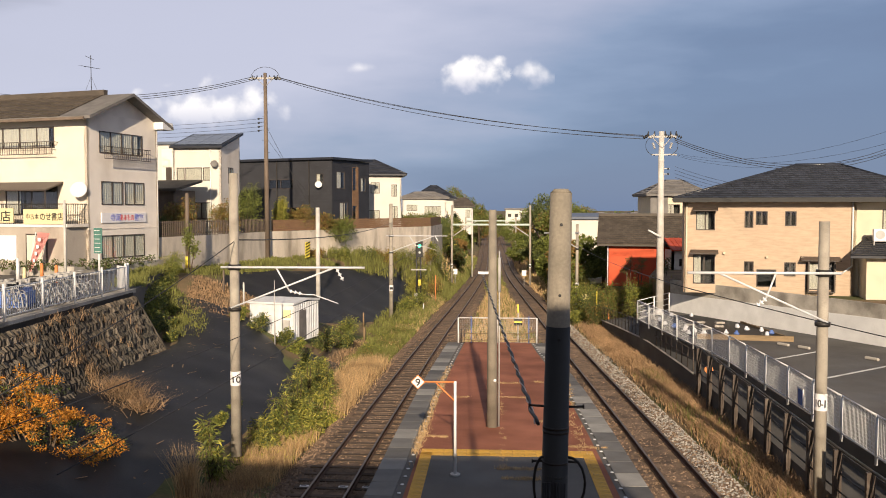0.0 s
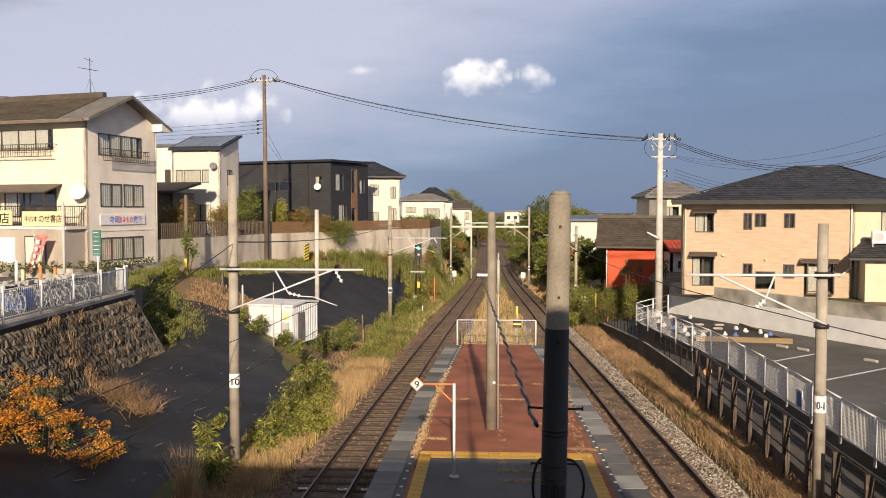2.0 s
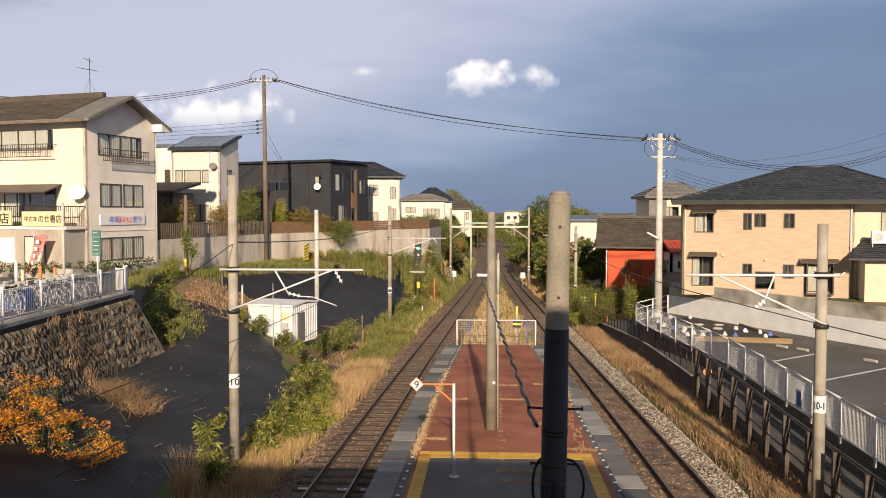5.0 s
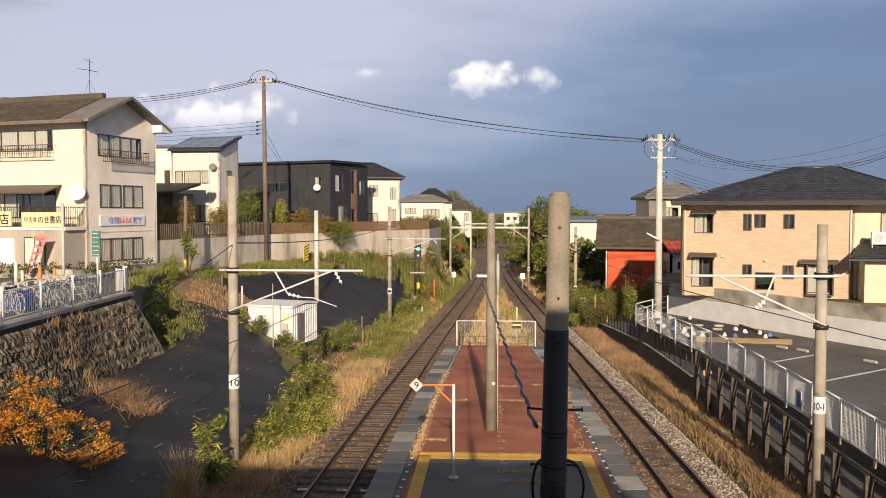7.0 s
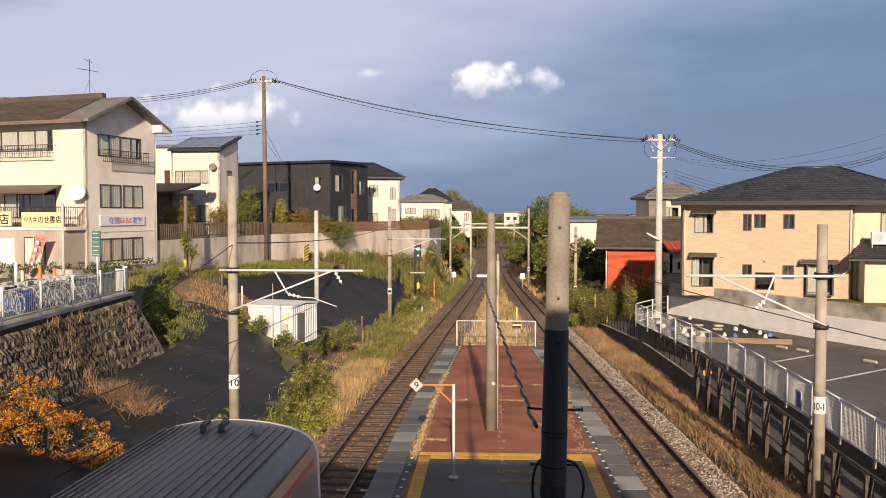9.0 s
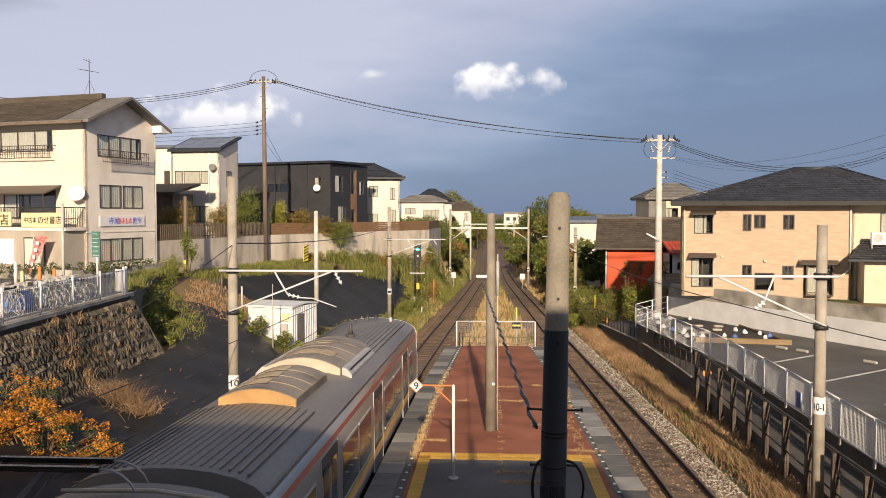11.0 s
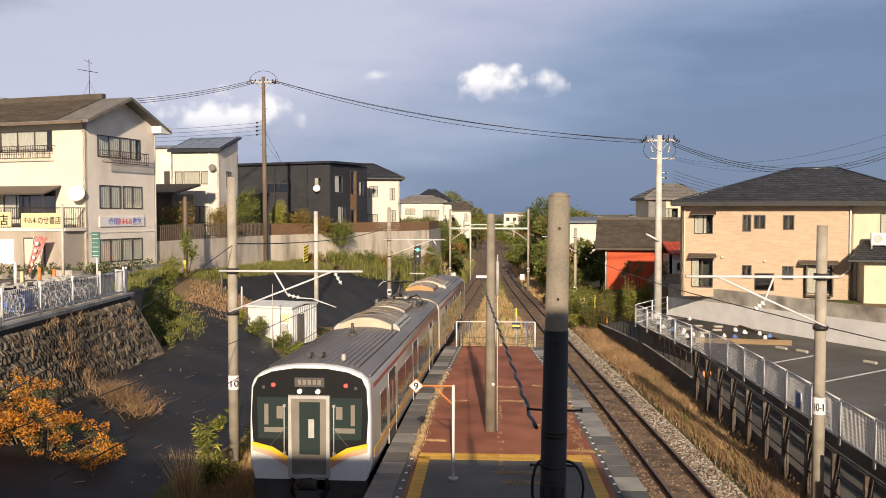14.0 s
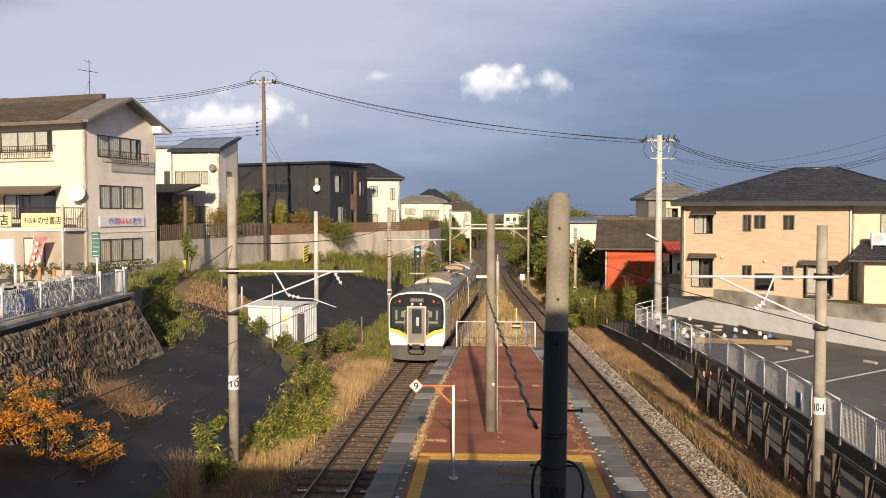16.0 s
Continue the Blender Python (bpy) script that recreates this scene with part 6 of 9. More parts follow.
    # lower valance and coupler
    part("valance", boxes((-1.38, -0.45, *sorted((Y(e + 0.1), Y(e + 0.05))), 0.55, 0.9), (0.45, 1.38, *sorted((Y(e + 0.1), Y(e + 0.05))), 0.55, 0.9)), "train_grey", car)
    shield([(-1.35, 0.55), (-1.28, 0.2), (-0.6, 0.1), (0.6, 0.1), (1.28, 0.2), (1.35, 0.55), (0.45, 0.62), (-0.45, 0.62)], e + 0.12, 0.08, "train_grey", "snow_plough", car, "dark grey snow plough skirt")
    part("coupler", rods(((0, Y(e + 0.3), 0.82), (0, Y(e - 0.25), 0.82), 0.12), ((-0.2, Y(e - 0.2), 0.82), (0.2, Y(e - 0.2), 0.82), 0.13), n=10), "underframe", car)
    part("coupler_box", boxes((-0.28, 0.28, *sorted((Y(e - 0.1), Y(e - 0.3))), 0.5, 0.7)), "train_grey", car)
    for x in (-0.42, 0.42):
        part("brake_hose", rods(((x, Y(e), 0.95), (x, Y(e - 0.12), 0.6), 0.04), ((x, Y(e - 0.12), 0.6), (x * 0.8, Y(e - 0.05), 0.45), 0.035), n=6), "black", car)
    return car


def pane_black_material():
    m = bpy.data.materials.new("pane_black")
    m.use_nodes = True
    b = m.node_tree.nodes["Principled BSDF"]
    b.inputs["Base Color"].default_value = (0.03, 0.043, 0.042, 1)
    b.inputs["Roughness"].default_value = 0.06
    b.inputs["Specular IOR Level"].default_value = 0.7
    return m


M["pane_black"] = pane_black_material()
rear_car = build_car(1, True, "stainless steel train car with white cab end and yellow stripes")
front_car = build_car(-1, False, "leading stainless steel commuter train car with roof air conditioner")


# ---- planting helpers ----
def gnd(x, y):
    z = ground_z(x, y)
    if -25 < x < 25 and y < 130:
        z += 0.10 * noise.noise((x * 0.5, y * 0.5, 0)) * step(0, 1.5, min(abs(x - left_x(y)), abs(x - right_x(y))) - 2.2)
    return z


def raw_mesh(name, verts, faces, material, parent=None, label=""):
    me = bpy.data.meshes.new(name)
    me.from_pydata(verts, [], faces)
    me.materials.append(M[material])
    ob = new(name, me)
    if parent is not None:
        ob.parent = parent
    if label:
        ob["label"] = label
    return ob


def blades(rng, spots, height, width=0.012, lean=0.35, per=7, spread=0.12):
    """Tufts of grass blades: bent, tapering strips fanning out of each spot."""
    verts, faces = [], []
    for x, y, z, k in spots:
        for _ in range(per):
            a = rng.uniform(0, 2 * math.pi)
            h = height * k * rng.uniform(0.55, 1.2)
            l = lean * rng.uniform(0.2, 1.3) * h
            ox, oy = x + rng.gauss(0, spread), y + rng.gauss(0, spread)
            dx, dy = math.cos(a), math.sin(a)
            b = rng.uniform(0, math.pi)
            wx, wy = math.cos(b) * width, math.sin(b) * width
            n = len(verts)
            verts += [(ox - wx, oy - wy, z - 0.05), (ox + wx, oy + wy, z - 0.05), (ox + dx * l * 0.35 + wx * 0.8, oy + dy * l * 0.35 + wy * 0.8, z + h * 0.6),
                      (ox + dx * l * 0.35 - wx * 0.8, oy + dy * l * 0.35 - wy * 0.8, z + h * 0.6), (ox + dx * l, oy + dy * l, z + h)]
            faces += [(n, n + 1, n + 2, n + 3), (n + 3, n + 2, n + 4)]
    return verts, faces


def leaf_cloud(rng, lobes, count, size, aspect=0.5, droop=0.3, hollow=0.55):
    """Leaves scattered through ellipsoid lobes (x, y, z, rx, ry, rz), mostly near the skin, in clumps with gaps."""
    verts, faces = [], []
    vol = [l[3] * l[4] * l[5] for l in lobes]
    tot = sum(v ** 0.67 for v in vol)
    for l, v in zip(lobes, vol):
        n_here = int(count * v ** 0.67 / tot)
        made = 0
        while made < n_here:
            d = Vector((rng.gauss(0, 1), rng.gauss(0, 1), rng.gauss(0, 1))).normalized()
            if noise.noise((d.x * 1.9 + l[0], d.y * 1.9 + l[1], d.z * 1.9 + l[2])) < -0.12 and rng.random() < 0.85:
                continue
            r = rng.uniform(hollow, 1.0) * (1 + 0.22 * noise.noise((d.x * 3 + l[0] * 2, d.y * 3 + l[1], d.z * 3)))
            c = Vector((l[0] + d.x * l[3] * r, l[1] + d.y * l[4] * r, l[2] + d.z * l[5] * r))
            t = (d * 0.6 + Vector((rng.gauss(0, 0.6), rng.gauss(0, 0.6), rng.gauss(0, 0.5) - droop))).normalized()
            s = t.cross(Vector((rng.gauss(0, 1), rng.gauss(0, 1), rng.gauss(0, 1)))).normalized()
            L = size * rng.uniform(0.6, 1.35)
            w = s * (L * aspect * 0.5)
            n = len(verts)
            verts += [tuple(c), tuple(c + t * (L * 0.45) + w), tuple(c + t * L), tuple(c + t * (L * 0.45) - w)]
            faces.append((n, n + 1, n + 2, n + 3))
            made += 1
    return verts, faces


def bush(name, at, lobes, count, size, m, label, category="bush", stems=6, aspect=0.5, droop=0.3, hollow=0.5, extra=None, seed=1, group=""):
    rng = random.Random(seed)
    h = thing(name, pose(*at), label, category, group)
    bm = bmesh.new()
    for k in range(stems):
        l = lobes[k % len(lobes)]
        a = Vector((l[0] * 0.3 + rng.uniform(-0.1, 0.1), l[1] * 0.3 + rng.uniform(-0.1, 0.1), -0.15))
        b = Vector((l[0] + rng.uniform(-0.4, 0.4) * l[3], l[1] + rng.uniform(-0.4, 0.4) * l[4], l[2] + rng.uniform(0, 0.6) * l[5]))
        m1 = a.lerp(b, 0.5) + Vector((rng.uniform(-0.1, 0.1), rng.uniform(-0.1, 0.1), 0.1))
        rod(bm, a, m1, 0.03, 0.022, n=6)
        rod(bm, m1, b, 0.022, 0.008, n=6)
    part("stem", bm, "bark", h)
    raw_mesh("foliage", *leaf_cloud(rng, lobes, count, size, aspect, droop, hollow), m, h)
    if extra:
        m2, frac = extra
        raw_mesh("foliage", *leaf_cloud(rng, lobes, int(count * frac), size, aspect, droop, hollow + 0.2), m2, h, "paler leaves")
    return h


def tree(at, height, crown_r, m, label, seed, count=2600, size=0.35, trunk_r=0.18, lift=0.35, group="trees", extra=None, name="tree"):
    """A tapered trunk with forked limbs and a crown of many leaf clumps."""
    rng = random.Random(seed)
    h = thing(name, pose(*at), label, "tree", group)
    bm = bmesh.new()
    rod(bm, (0, 0, -0.3), (rng.uniform(-0.2, 0.2), 0, height * 0.55), trunk_r, trunk_r * 0.6, n=9)
    lobes = []
    for k in range(9):
        a = 2 * math.pi * k / 9 + rng.uniform(-0.3, 0.3)
        rr = crown_r * rng.uniform(0.3, 0.75)
        z = height * (lift + (1 - lift) * rng.uniform(0.15, 0.8))
        p = Vector((math.cos(a) * rr, math.sin(a) * rr, z))
        rod(bm, (0, 0, height * rng.uniform(0.25, 0.5)), p, trunk_r * 0.4, trunk_r * 0.12, n=6)
        s = crown_r * rng.uniform(0.32, 0.55)
        lobes.append((p.x, p.y, p.z, s, s, s * rng.uniform(0.55, 0.85)))
    lobes.append((0, 0, height * 0.88, crown_r * 0.5, crown_r * 0.5, height * 0.12))
    part("trunk", bm, "bark", h)
    raw_mesh("crown", *leaf_cloud(rng, lobes, count, size, 0.6, 0.1, 0.35), m, h)
    if extra:
        raw_mesh("crown", *leaf_cloud(rng, lobes, int(count * extra[1]), size, 0.6, 0.1, 0.6), extra[0], h)
    return h


# ---- stone retaining wall with its pieces ----
def top_x(y):
    return lerp([(-10, -13.9), (22, -14.35), (34.6, -15.1), (50, -15.6)], y)


def build_stone_wall():
    bm = bmesh.new()
    ys = [-5, 8, 14, 18, 22, 26, 30, 34.4]
    rows = []
    for y in ys:
        xt = top_x(y)
        xb = xt + 1.62
        rows.append([bm.verts.new(p) for p in ((xt - 0.3, y, 3.40), (xt + 0.05, y, 3.40), (xt + 0.05, y, 3.22), (xb, y - 0.02, 0.55), (xb - 1.7, y, 0.3))])
    for a, b in zip(rows, rows[1:]):
        for i in range(5):
            bm.faces.new((a[i], a[(i + 1) % 5], b[(i + 1) % 5], b[i]))
    bm.faces.new(rows[0])
    bm.faces.new(rows[-1][::-1])
    w = finish("retaining_wall_stone", bm, "joint")
    tagged(w, "battered retaining wall of dark weathered split stones", "wall", kind="structure")
    part("coping", boxes((-0.32, 0.14, -17, 17.2, 3.36, 3.52)), "concrete", w, "concrete coping", at=pose(top_x(18), 17.6, 0, 0, 0, 3.1))
    rng = random.Random(5)
    # split stones laid in leaning courses, each course leaning against the last
    def stone_shape(q):
        hw, hh, lean = 0.08 * rng.uniform(0.75, 1.08), 0.106 * rng.uniform(0.95, 1.08), 0.075 * q
        out = [(-hw - lean, -hh), (hw - lean, -hh), (hw + lean, hh), (-hw + lean, hh)]
        lo = [(x, z, -0.06) for x, z in out]
        hi = [(x * 0.62 + z * 0.08 * q, z * 0.93, rng.uniform(0.04, 0.12)) for x, z in out]
        return lo + hi
    quads = ((4, 5, 6, 7), (0, 1, 5, 4), (1, 2, 6, 5), (2, 3, 7, 6), (3, 0, 4, 7))
    shapes = {}
    for q in (-1, 1):
        shapes[q] = []
        for k in range(5):
            v = stone_shape(q)
            bm = bmesh.new()
            vs = [bm.verts.new(p) for p in v]
            for f in quads:
                bm.faces.new([vs[i] for i in f])
            shapes[q].append((v, mesh_of(bm, "stonewall")))
    slope = math.degrees(math.atan2(3.22 - 0.55, 1.57))
    rest_v, rest_f = [], []
    for r in range(15):
        t = (r + 0.5) / 15
        y = 18.0 + (0.13 if r % 2 else 0)
        while y < 34.25:
            x = top_x(y) + 0.05 + 1.57 * (1 - t)
            z = 0.55 + 2.67 * t
            m = Matrix.Translation((x, y, z)) @ Matrix.Rotation(radians(93), 4, "Z") @ Matrix.Rotation(radians(slope), 4, "X") @ pose(0, 0, rng.uniform(-0.02, 0.02), rng.uniform(-5, 5), rng.uniform(-7, 7), rng.uniform(-5, 5))
            v, me = rng.choice(shapes[1 if r % 2 else -1])
            if 25.6 < y < 29.6:
                piece("stone", me, w, m)
            else:
                n0 = len(rest_v)
                rest_v += [tuple(m @ Vector(p)) for p in v]
                rest_f += [tuple(i + n0 for i in f) for f in quads]
            y += 0.205
    me = bpy.data.meshes.new("stones")
    me.from_pydata(rest_v, [], rest_f)
    me.materials.append(M["stonewall"])
    ob = new("stones", me)
    ob.parent = w
    tagged(ob, "dark weathered split stones", kind="stuff")
    # expansion joint
    part("joint_strip", rods(((top_x(27.3) + 0.12, 27.3, 3.2), (top_x(26.6) + 1.68, 26.6, 0.6), 0.05), n=5), "joint", w)
    part("joint_strip", rods(((top_x(34.3) + 0.12, 34.4, 3.2), (top_x(34.3) + 1.68, 34.3, 0.6), 0.06), n=5), "stonewall", w)


build_stone_wall()
rw = random.Random(19)
spots = []
for k in range(70):
    t = rw.random()
    y = rw.choice((27.0 + rw.gauss(0, 0.4), rw.uniform(21, 34)))
    spots.append((top_x(y) + 0.1 + 1.6 * (1 - t), y, 0.6 + 2.65 * t, rw.uniform(0.5, 1.2)))
tagged(raw_mesh("wall_weeds", *blades(rw, spots, 0.35, 0.008, 0.9, 12, 0.08), "grass_brown"), "dry weeds hanging in the stone wall joints", "grass", kind="stuff")


def build_street_fence():
    f = thing("street_fence", pose(0, 0, 3.5), "white painted steel railing along the upper street", "fence")
    y0, y1 = 17.0, 34.0
    xf = lambda y: top_x(y) - 0.12
    bm = bmesh.new()
    y = y0
    while y <= y1 + 0.01:
        part("post", rods(((xf(y), y, -0.1), (xf(y), y, 1.15), 0.045)), "white_paint", f)
        y += 2.43
    for z in (0.15, 1.0):
        part("rail", rods(((xf(y0), y0, z), (xf(y1), y1, z), 0.022)), "white_paint", f)
    bm = bmesh.new()
    y = y0
    while y < y1:
        rod(bm, (xf(y), y, 0.15), (xf(y), y, 1.0), 0.011, n=4)
        y += 0.13
    tagged(part("baluster", bm, "white_paint", f), kind="stuff")
    # solid white end panel turning into the street
    part("end_panel", boxes((-1.0, 0, -0.03, 0.0, 0.05, 1.0)), "white_paint", f, "white sheet panel", at=pose(xf(34), 34.3, 0, 0, 0, -40))
    part("end_post", rods(((xf(34.4), 34.3, -0.1), (xf(34.4), 34.3, 1.15), 0.045)), "white_paint", f)


build_street_fence()


def build_bicycles():
    first = thing("bicycle", pose(-16.2, 30.5, 3.42, 0, 0, 60), "parked silver bicycle behind the street railing", "bicycle", "parked bicycles")
    for y in (-0.52, 0.52):
        bm = bmesh.new()
        pts = [Vector((0, y + 0.32 * math.cos(2 * math.pi * k / 16), 0.33 + 0.32 * math.sin(2 * math.pi * k / 16))) for k in range(17)]
        tube(bm, pts, 0.018, 5)
        wh = part("wheel", bm, "galv", first)
        bm = bmesh.new()
        for k in range(8):
            rod(bm, (0, y, 0.33), pts[2 * k], 0.004, n=3)
        tagged(part("spokes", bm, "galv", wh), kind="stuff")
    part("frame", rods(((0, -0.52, 0.33), (0, -0.15, 0.75), 0.018), ((0, -0.15, 0.75), (0, 0.35, 0.8), 0.018), ((0, 0.35, 0.8), (0, 0.0, 0.32), 0.018), ((0, 0.0, 0.32), (0, -0.15, 0.75), 0.018), ((0, 0.52, 0.33), (0, 0.35, 0.98), 0.018), ((0, 0, 0.32), (0, -0.52, 0.33), 0.014), n=6), "galv", first)
    part("handlebar", rods(((-0.27, 0.2, 1.0), (0, 0.36, 0.98), 0.014), ((0.27, 0.2, 1.0), (0, 0.36, 0.98), 0.014), n=6), "galv", first)
    part("saddle", boxes((-0.08, 0.08, -0.32, -0.06, 0.82, 0.9)), "black", first)
    part("basket", boxes((-0.17, 0.17, 0.48, 0.76, 0.7, 0.72), (-0.17, -0.16, 0.48, 0.76, 0.72, 0.95), (0.16, 0.17, 0.48, 0.76, 0.72, 0.95), (-0.16, 0.16, 0.75, 0.76, 0.72, 0.95)), "galv", first)
    rng = random.Random(8)
    for k in range(11):
        copy_thing(first, pose(-16.0 - rng.uniform(0, 0.9), 27.6 + 0.52 * k, 3.42, 0, rng.uniform(-6, 6), 62 + rng.uniform(-12, 12)))
    b = thing("blue_cover", pose(-16.9, 28.8, 3.42), "blue plastic sheet over a low stack", "cover")
    bm = boxes((-0.6, 0.6, -0.4, 0.4, 0, 0.7))
    bmesh.ops.bevel(bm, geom=bm.edges, offset=0.12, segments=2, affect="EDGES")
    part("cover", bm, "bag_blue", b)


build_bicycles()


def build_street_clutter():
    s = thing("street_sign", pose(-18.45, 38.5, 3.42), "green guide sign on a white post by the street", "sign")
    part("post", rods(((0, 0, 0), (0, 0, 2.6), 0.05)), "white_paint", s)
    part("board", boxes((-0.2, 0.2, -0.1, -0.06, 1.4, 2.6)), "teal", s, "dark green sign board")
    for k in range(6):
        part("text_bar", boxes((-0.16, 0.14 - 0.05 * (k % 2), -0.108, -0.101, 1.47 + 0.2 * k, 1.49 + 0.2 * k)), "sign_white", s)
    p = thing("street_pole", pose(-19.0, 36.4, 3.42), "slim white post beside the railing", "post")
    part("shaft", rods(((0, 0, 0), (0, 0, 3.9), 0.06)), "pole_pale", p)
    b = thing("shop_banner", pose(-23.9, 41.9, 3.42), "red and white shop banner on a leaning pole", "banner")
    part("pole", rods(((0, 0, 0), (0.5, 0, 2.3), 0.02)), "white_paint", b)
    bm = bmesh.new()
    prev = None
    for k in range(9):
        t = k / 8
        a = bm.verts.new((0.08 + 0.5 * t, -0.05 * math.sin(6 * t), 0.25 + 2.05 * t))
        c = bm.verts.new((0.08 + 0.5 * t + 0.15 + 0.5 * t, -0.08 * math.sin(5 * t + 1), 0.25 + 2.0 * t))
        if prev:
            bm.faces.new((prev[0], prev[1], c, a))
        prev = (a, c)
    bmesh.ops.solidify(bm, geom=bm.faces, thickness=0.01)
    part("cloth", bm, "banner_red", b, "red cloth with pale marks")
    for k in range(4):
        part("mark", boxes((0.40 + 0.09 * k, 0.50 + 0.11 * k, -0.16, -0.14, 0.75 + 0.36 * k, 0.93 + 0.36 * k)), "sign_white", b)
    rng = random.Random(12)
    for k in range(9):
        bush("potted_plant", (-25.0 + 0.62 * k, 41.6 + 0.1 * k + (0.0 if k < 6 else 0.2), 3.95), [(0, 0, 0.1, 0.3, 0.25, 0.28)], 130, 0.12, "leaf_dark", "small green potted plant on the planter wall", "plant", 3, seed=30 + k, group="potted plants")
    for k in range(6):
        bush("potted_plant", (-20.6 + 0.16 * k, 43.0 + 0.95 * k, 3.92), [(0, 0, 0.1, 0.28, 0.3, 0.25)], 130, 0.12, "leaf_dark", "small green potted plant on the planter wall", "plant", 3, seed=40 + k, group="potted plants")
    for x, y, hh, m, nm, lab in ((-22.6, 38.8, 1.1, "white_paint", "bollard", "white plastic bollard by the shop"), (-21.2, 38.4, 0.9, "orange_paint", "barrier_post", "orange barrier post by the shop"), (-20.6, 38.6, 0.8, "orange_paint", "barrier_post", "orange barrier post by the shop"), (-22.0, 38.3, 0.7, "sign_cream", "crate_stand", "cream stand by the shop front")):
        c = thing(nm, pose(x, y, 3.42), lab, "post")
        part("body", rods(((0, 0, 0), (0, 0, hh), 0.09, 0.07), ((0, 0, hh), (0, 0, hh + 0.04), 0.07, 0.03), n=12), m, c)


build_street_clutter()


# ---- weed-control sheets on the bank ----
def sheet_patch(name, x_edges, y0, y1, label, lift=0.10, step_m=0.5):
    bm = bmesh.new()
    rows = []
    y = y0
    while y <= y1 + 0.01:
        xa, xb = x_edges(y)
        xa += 0.25 * noise.noise((y * 0.9, 3, 1))
        xb += 0.35 * noise.noise((y * 0.8, 7, 1))
        n = max(4, int(14))
        row = []
        for i in range(n + 1):
            x = xa + (xb - xa) * i / n
            fold = 0.05 * noise.noise((x * 1.3, y * 0.6, 4)) + 0.03 * abs(noise.noise((x * 0.7, y * 2.2, 9)))
            edge = 0.0 if 0 < i < n and y0 < y < y1 - step_m else -0.16
            row.append(bm.verts.new((x, y, gnd(x, y) + lift + fold + edge)))
        rows.append(row)
        y += step_m
    for a, b in zip(rows, rows[1:]):
        for i in range(len(a) - 1):
            f = bm.faces.new((a[i], a[i + 1], b[i + 1], b[i]))
            f.smooth = True
    ob = finish(name, bm, "sheet")
    return tagged(ob, label, "ground cover")


sheet_patch("weed_sheet", lambda y: (wall_foot(y) - 0.4, lerp([(10, -8.9), (22, -8.6), (30, -7.9), (36, -8.3), (40, -10.2), (45, -13.5)], y)), 10, 45, "black weed-control sheet pegged over the sloping bank")
sheet_patch("weed_sheet", lambda y: (lerp([(49, -16.2), (53, -17.0), (64, -13.6), (78, -8.2)], y), lerp([(49, -11.5), (52, -10.0), (57, -8.3), (66, -7.2), (78, -6.9)], y)), 49.5, 77, "black weed-control sheet draped over the grassy mound", 0.14)
sheet_patch("weed_sheet", lambda y: (-9.2, -7.3), 37.5, 42.5, "black weed-control sheet between the bushes", 0.12)


def build_litter():
    rl = random.Random(44)
    v, f = [], []
    for k in range(150):
        y = rl.uniform(20, 43)
        x = rl.uniform(wall_foot(y) + 0.3, lerp([(20, -8.9), (30, -8.2), (36, -8.6), (43, -11.5)], y))
        z = gnd(x, y) + 0.17
        a, L, wd = rl.uniform(0, 6.28), rl.choice((0.06, 0.08, 0.3, 0.5)), rl.uniform(0.008, 0.03)
        c, d = math.cos(a), math.sin(a)
        n = len(v)
        v += [(x - d * wd, y + c * wd, z), (x + c * L - d * wd, y + d * L + c * wd, z + 0.03), (x + c * L + d * wd, y + d * L - c * wd, z + 0.03), (x + d * wd, y - c * wd, z)]
        f.append((n, n + 1, n + 2, n + 3))
    tagged(raw_mesh("litter", v, f, "grass_brown"), "scattered twigs and scraps on the black sheet", "litter", kind="stuff")


build_litter()


def build_hut():
    h = thing("equipment_hut", pose(-12.6, 43.1, 0.02, 0, 0, -17), "small white metal equipment hut with ribbed side", "hut")
    w, d, H = 2.62, 2.6, 2.12
    bm = boxes((0, w, 0, d, 0, H - 0.12))
    part("body", bm, "white_metal", h)
    bm = bmesh.new()
    slab(bm, [(-0.08, -0.08, H - 0.06), (w + 0.08, -0.08, H - 0.06), (w + 0.08, d * 0.5, H + 0.08), (-0.08, d * 0.5, H + 0.08)], 0.1)
    slab(bm, [(-0.08, d * 0.5, H + 0.08), (w + 0.08, d * 0.5, H + 0.08), (w + 0.08, d + 0.08, H - 0.06), (-0.08, d + 0.08, H - 0.06)], 0.1)
    part("roof", bm, "white_metal", h)
    for k in range(14):
        part("rib", boxes((w, w + 0.03, 0.05 + 0.19 * k, 0.12 + 0.19 * k, 0, H - 0.13)), "white_metal", h)
    part("door", boxes((w + 0.005, w + 0.035, 0.55, 1.25, 0.05, 1.6)), "roof_slate", h, "grey side door")
    part("meter_box", boxes((0.85, 1.35, -0.14, 0, 0.35, 1.05)), "white_paint", h, "white cabinet on the wall")
    part("panel_box", boxes((2.0, 2.4, -0.1, 0, 0.72, 1.15)), "galv", h, "grey switch box")
    part("panel_box", boxes((2.05, 2.45, -0.08, 0, 1.3, 1.68)), "sign_cream", h, "cream box")
    part("panel_box", boxes((2.1, 2.35, -0.06, 0, 0.3, 0.58)), "white_paint", h)


build_hut()


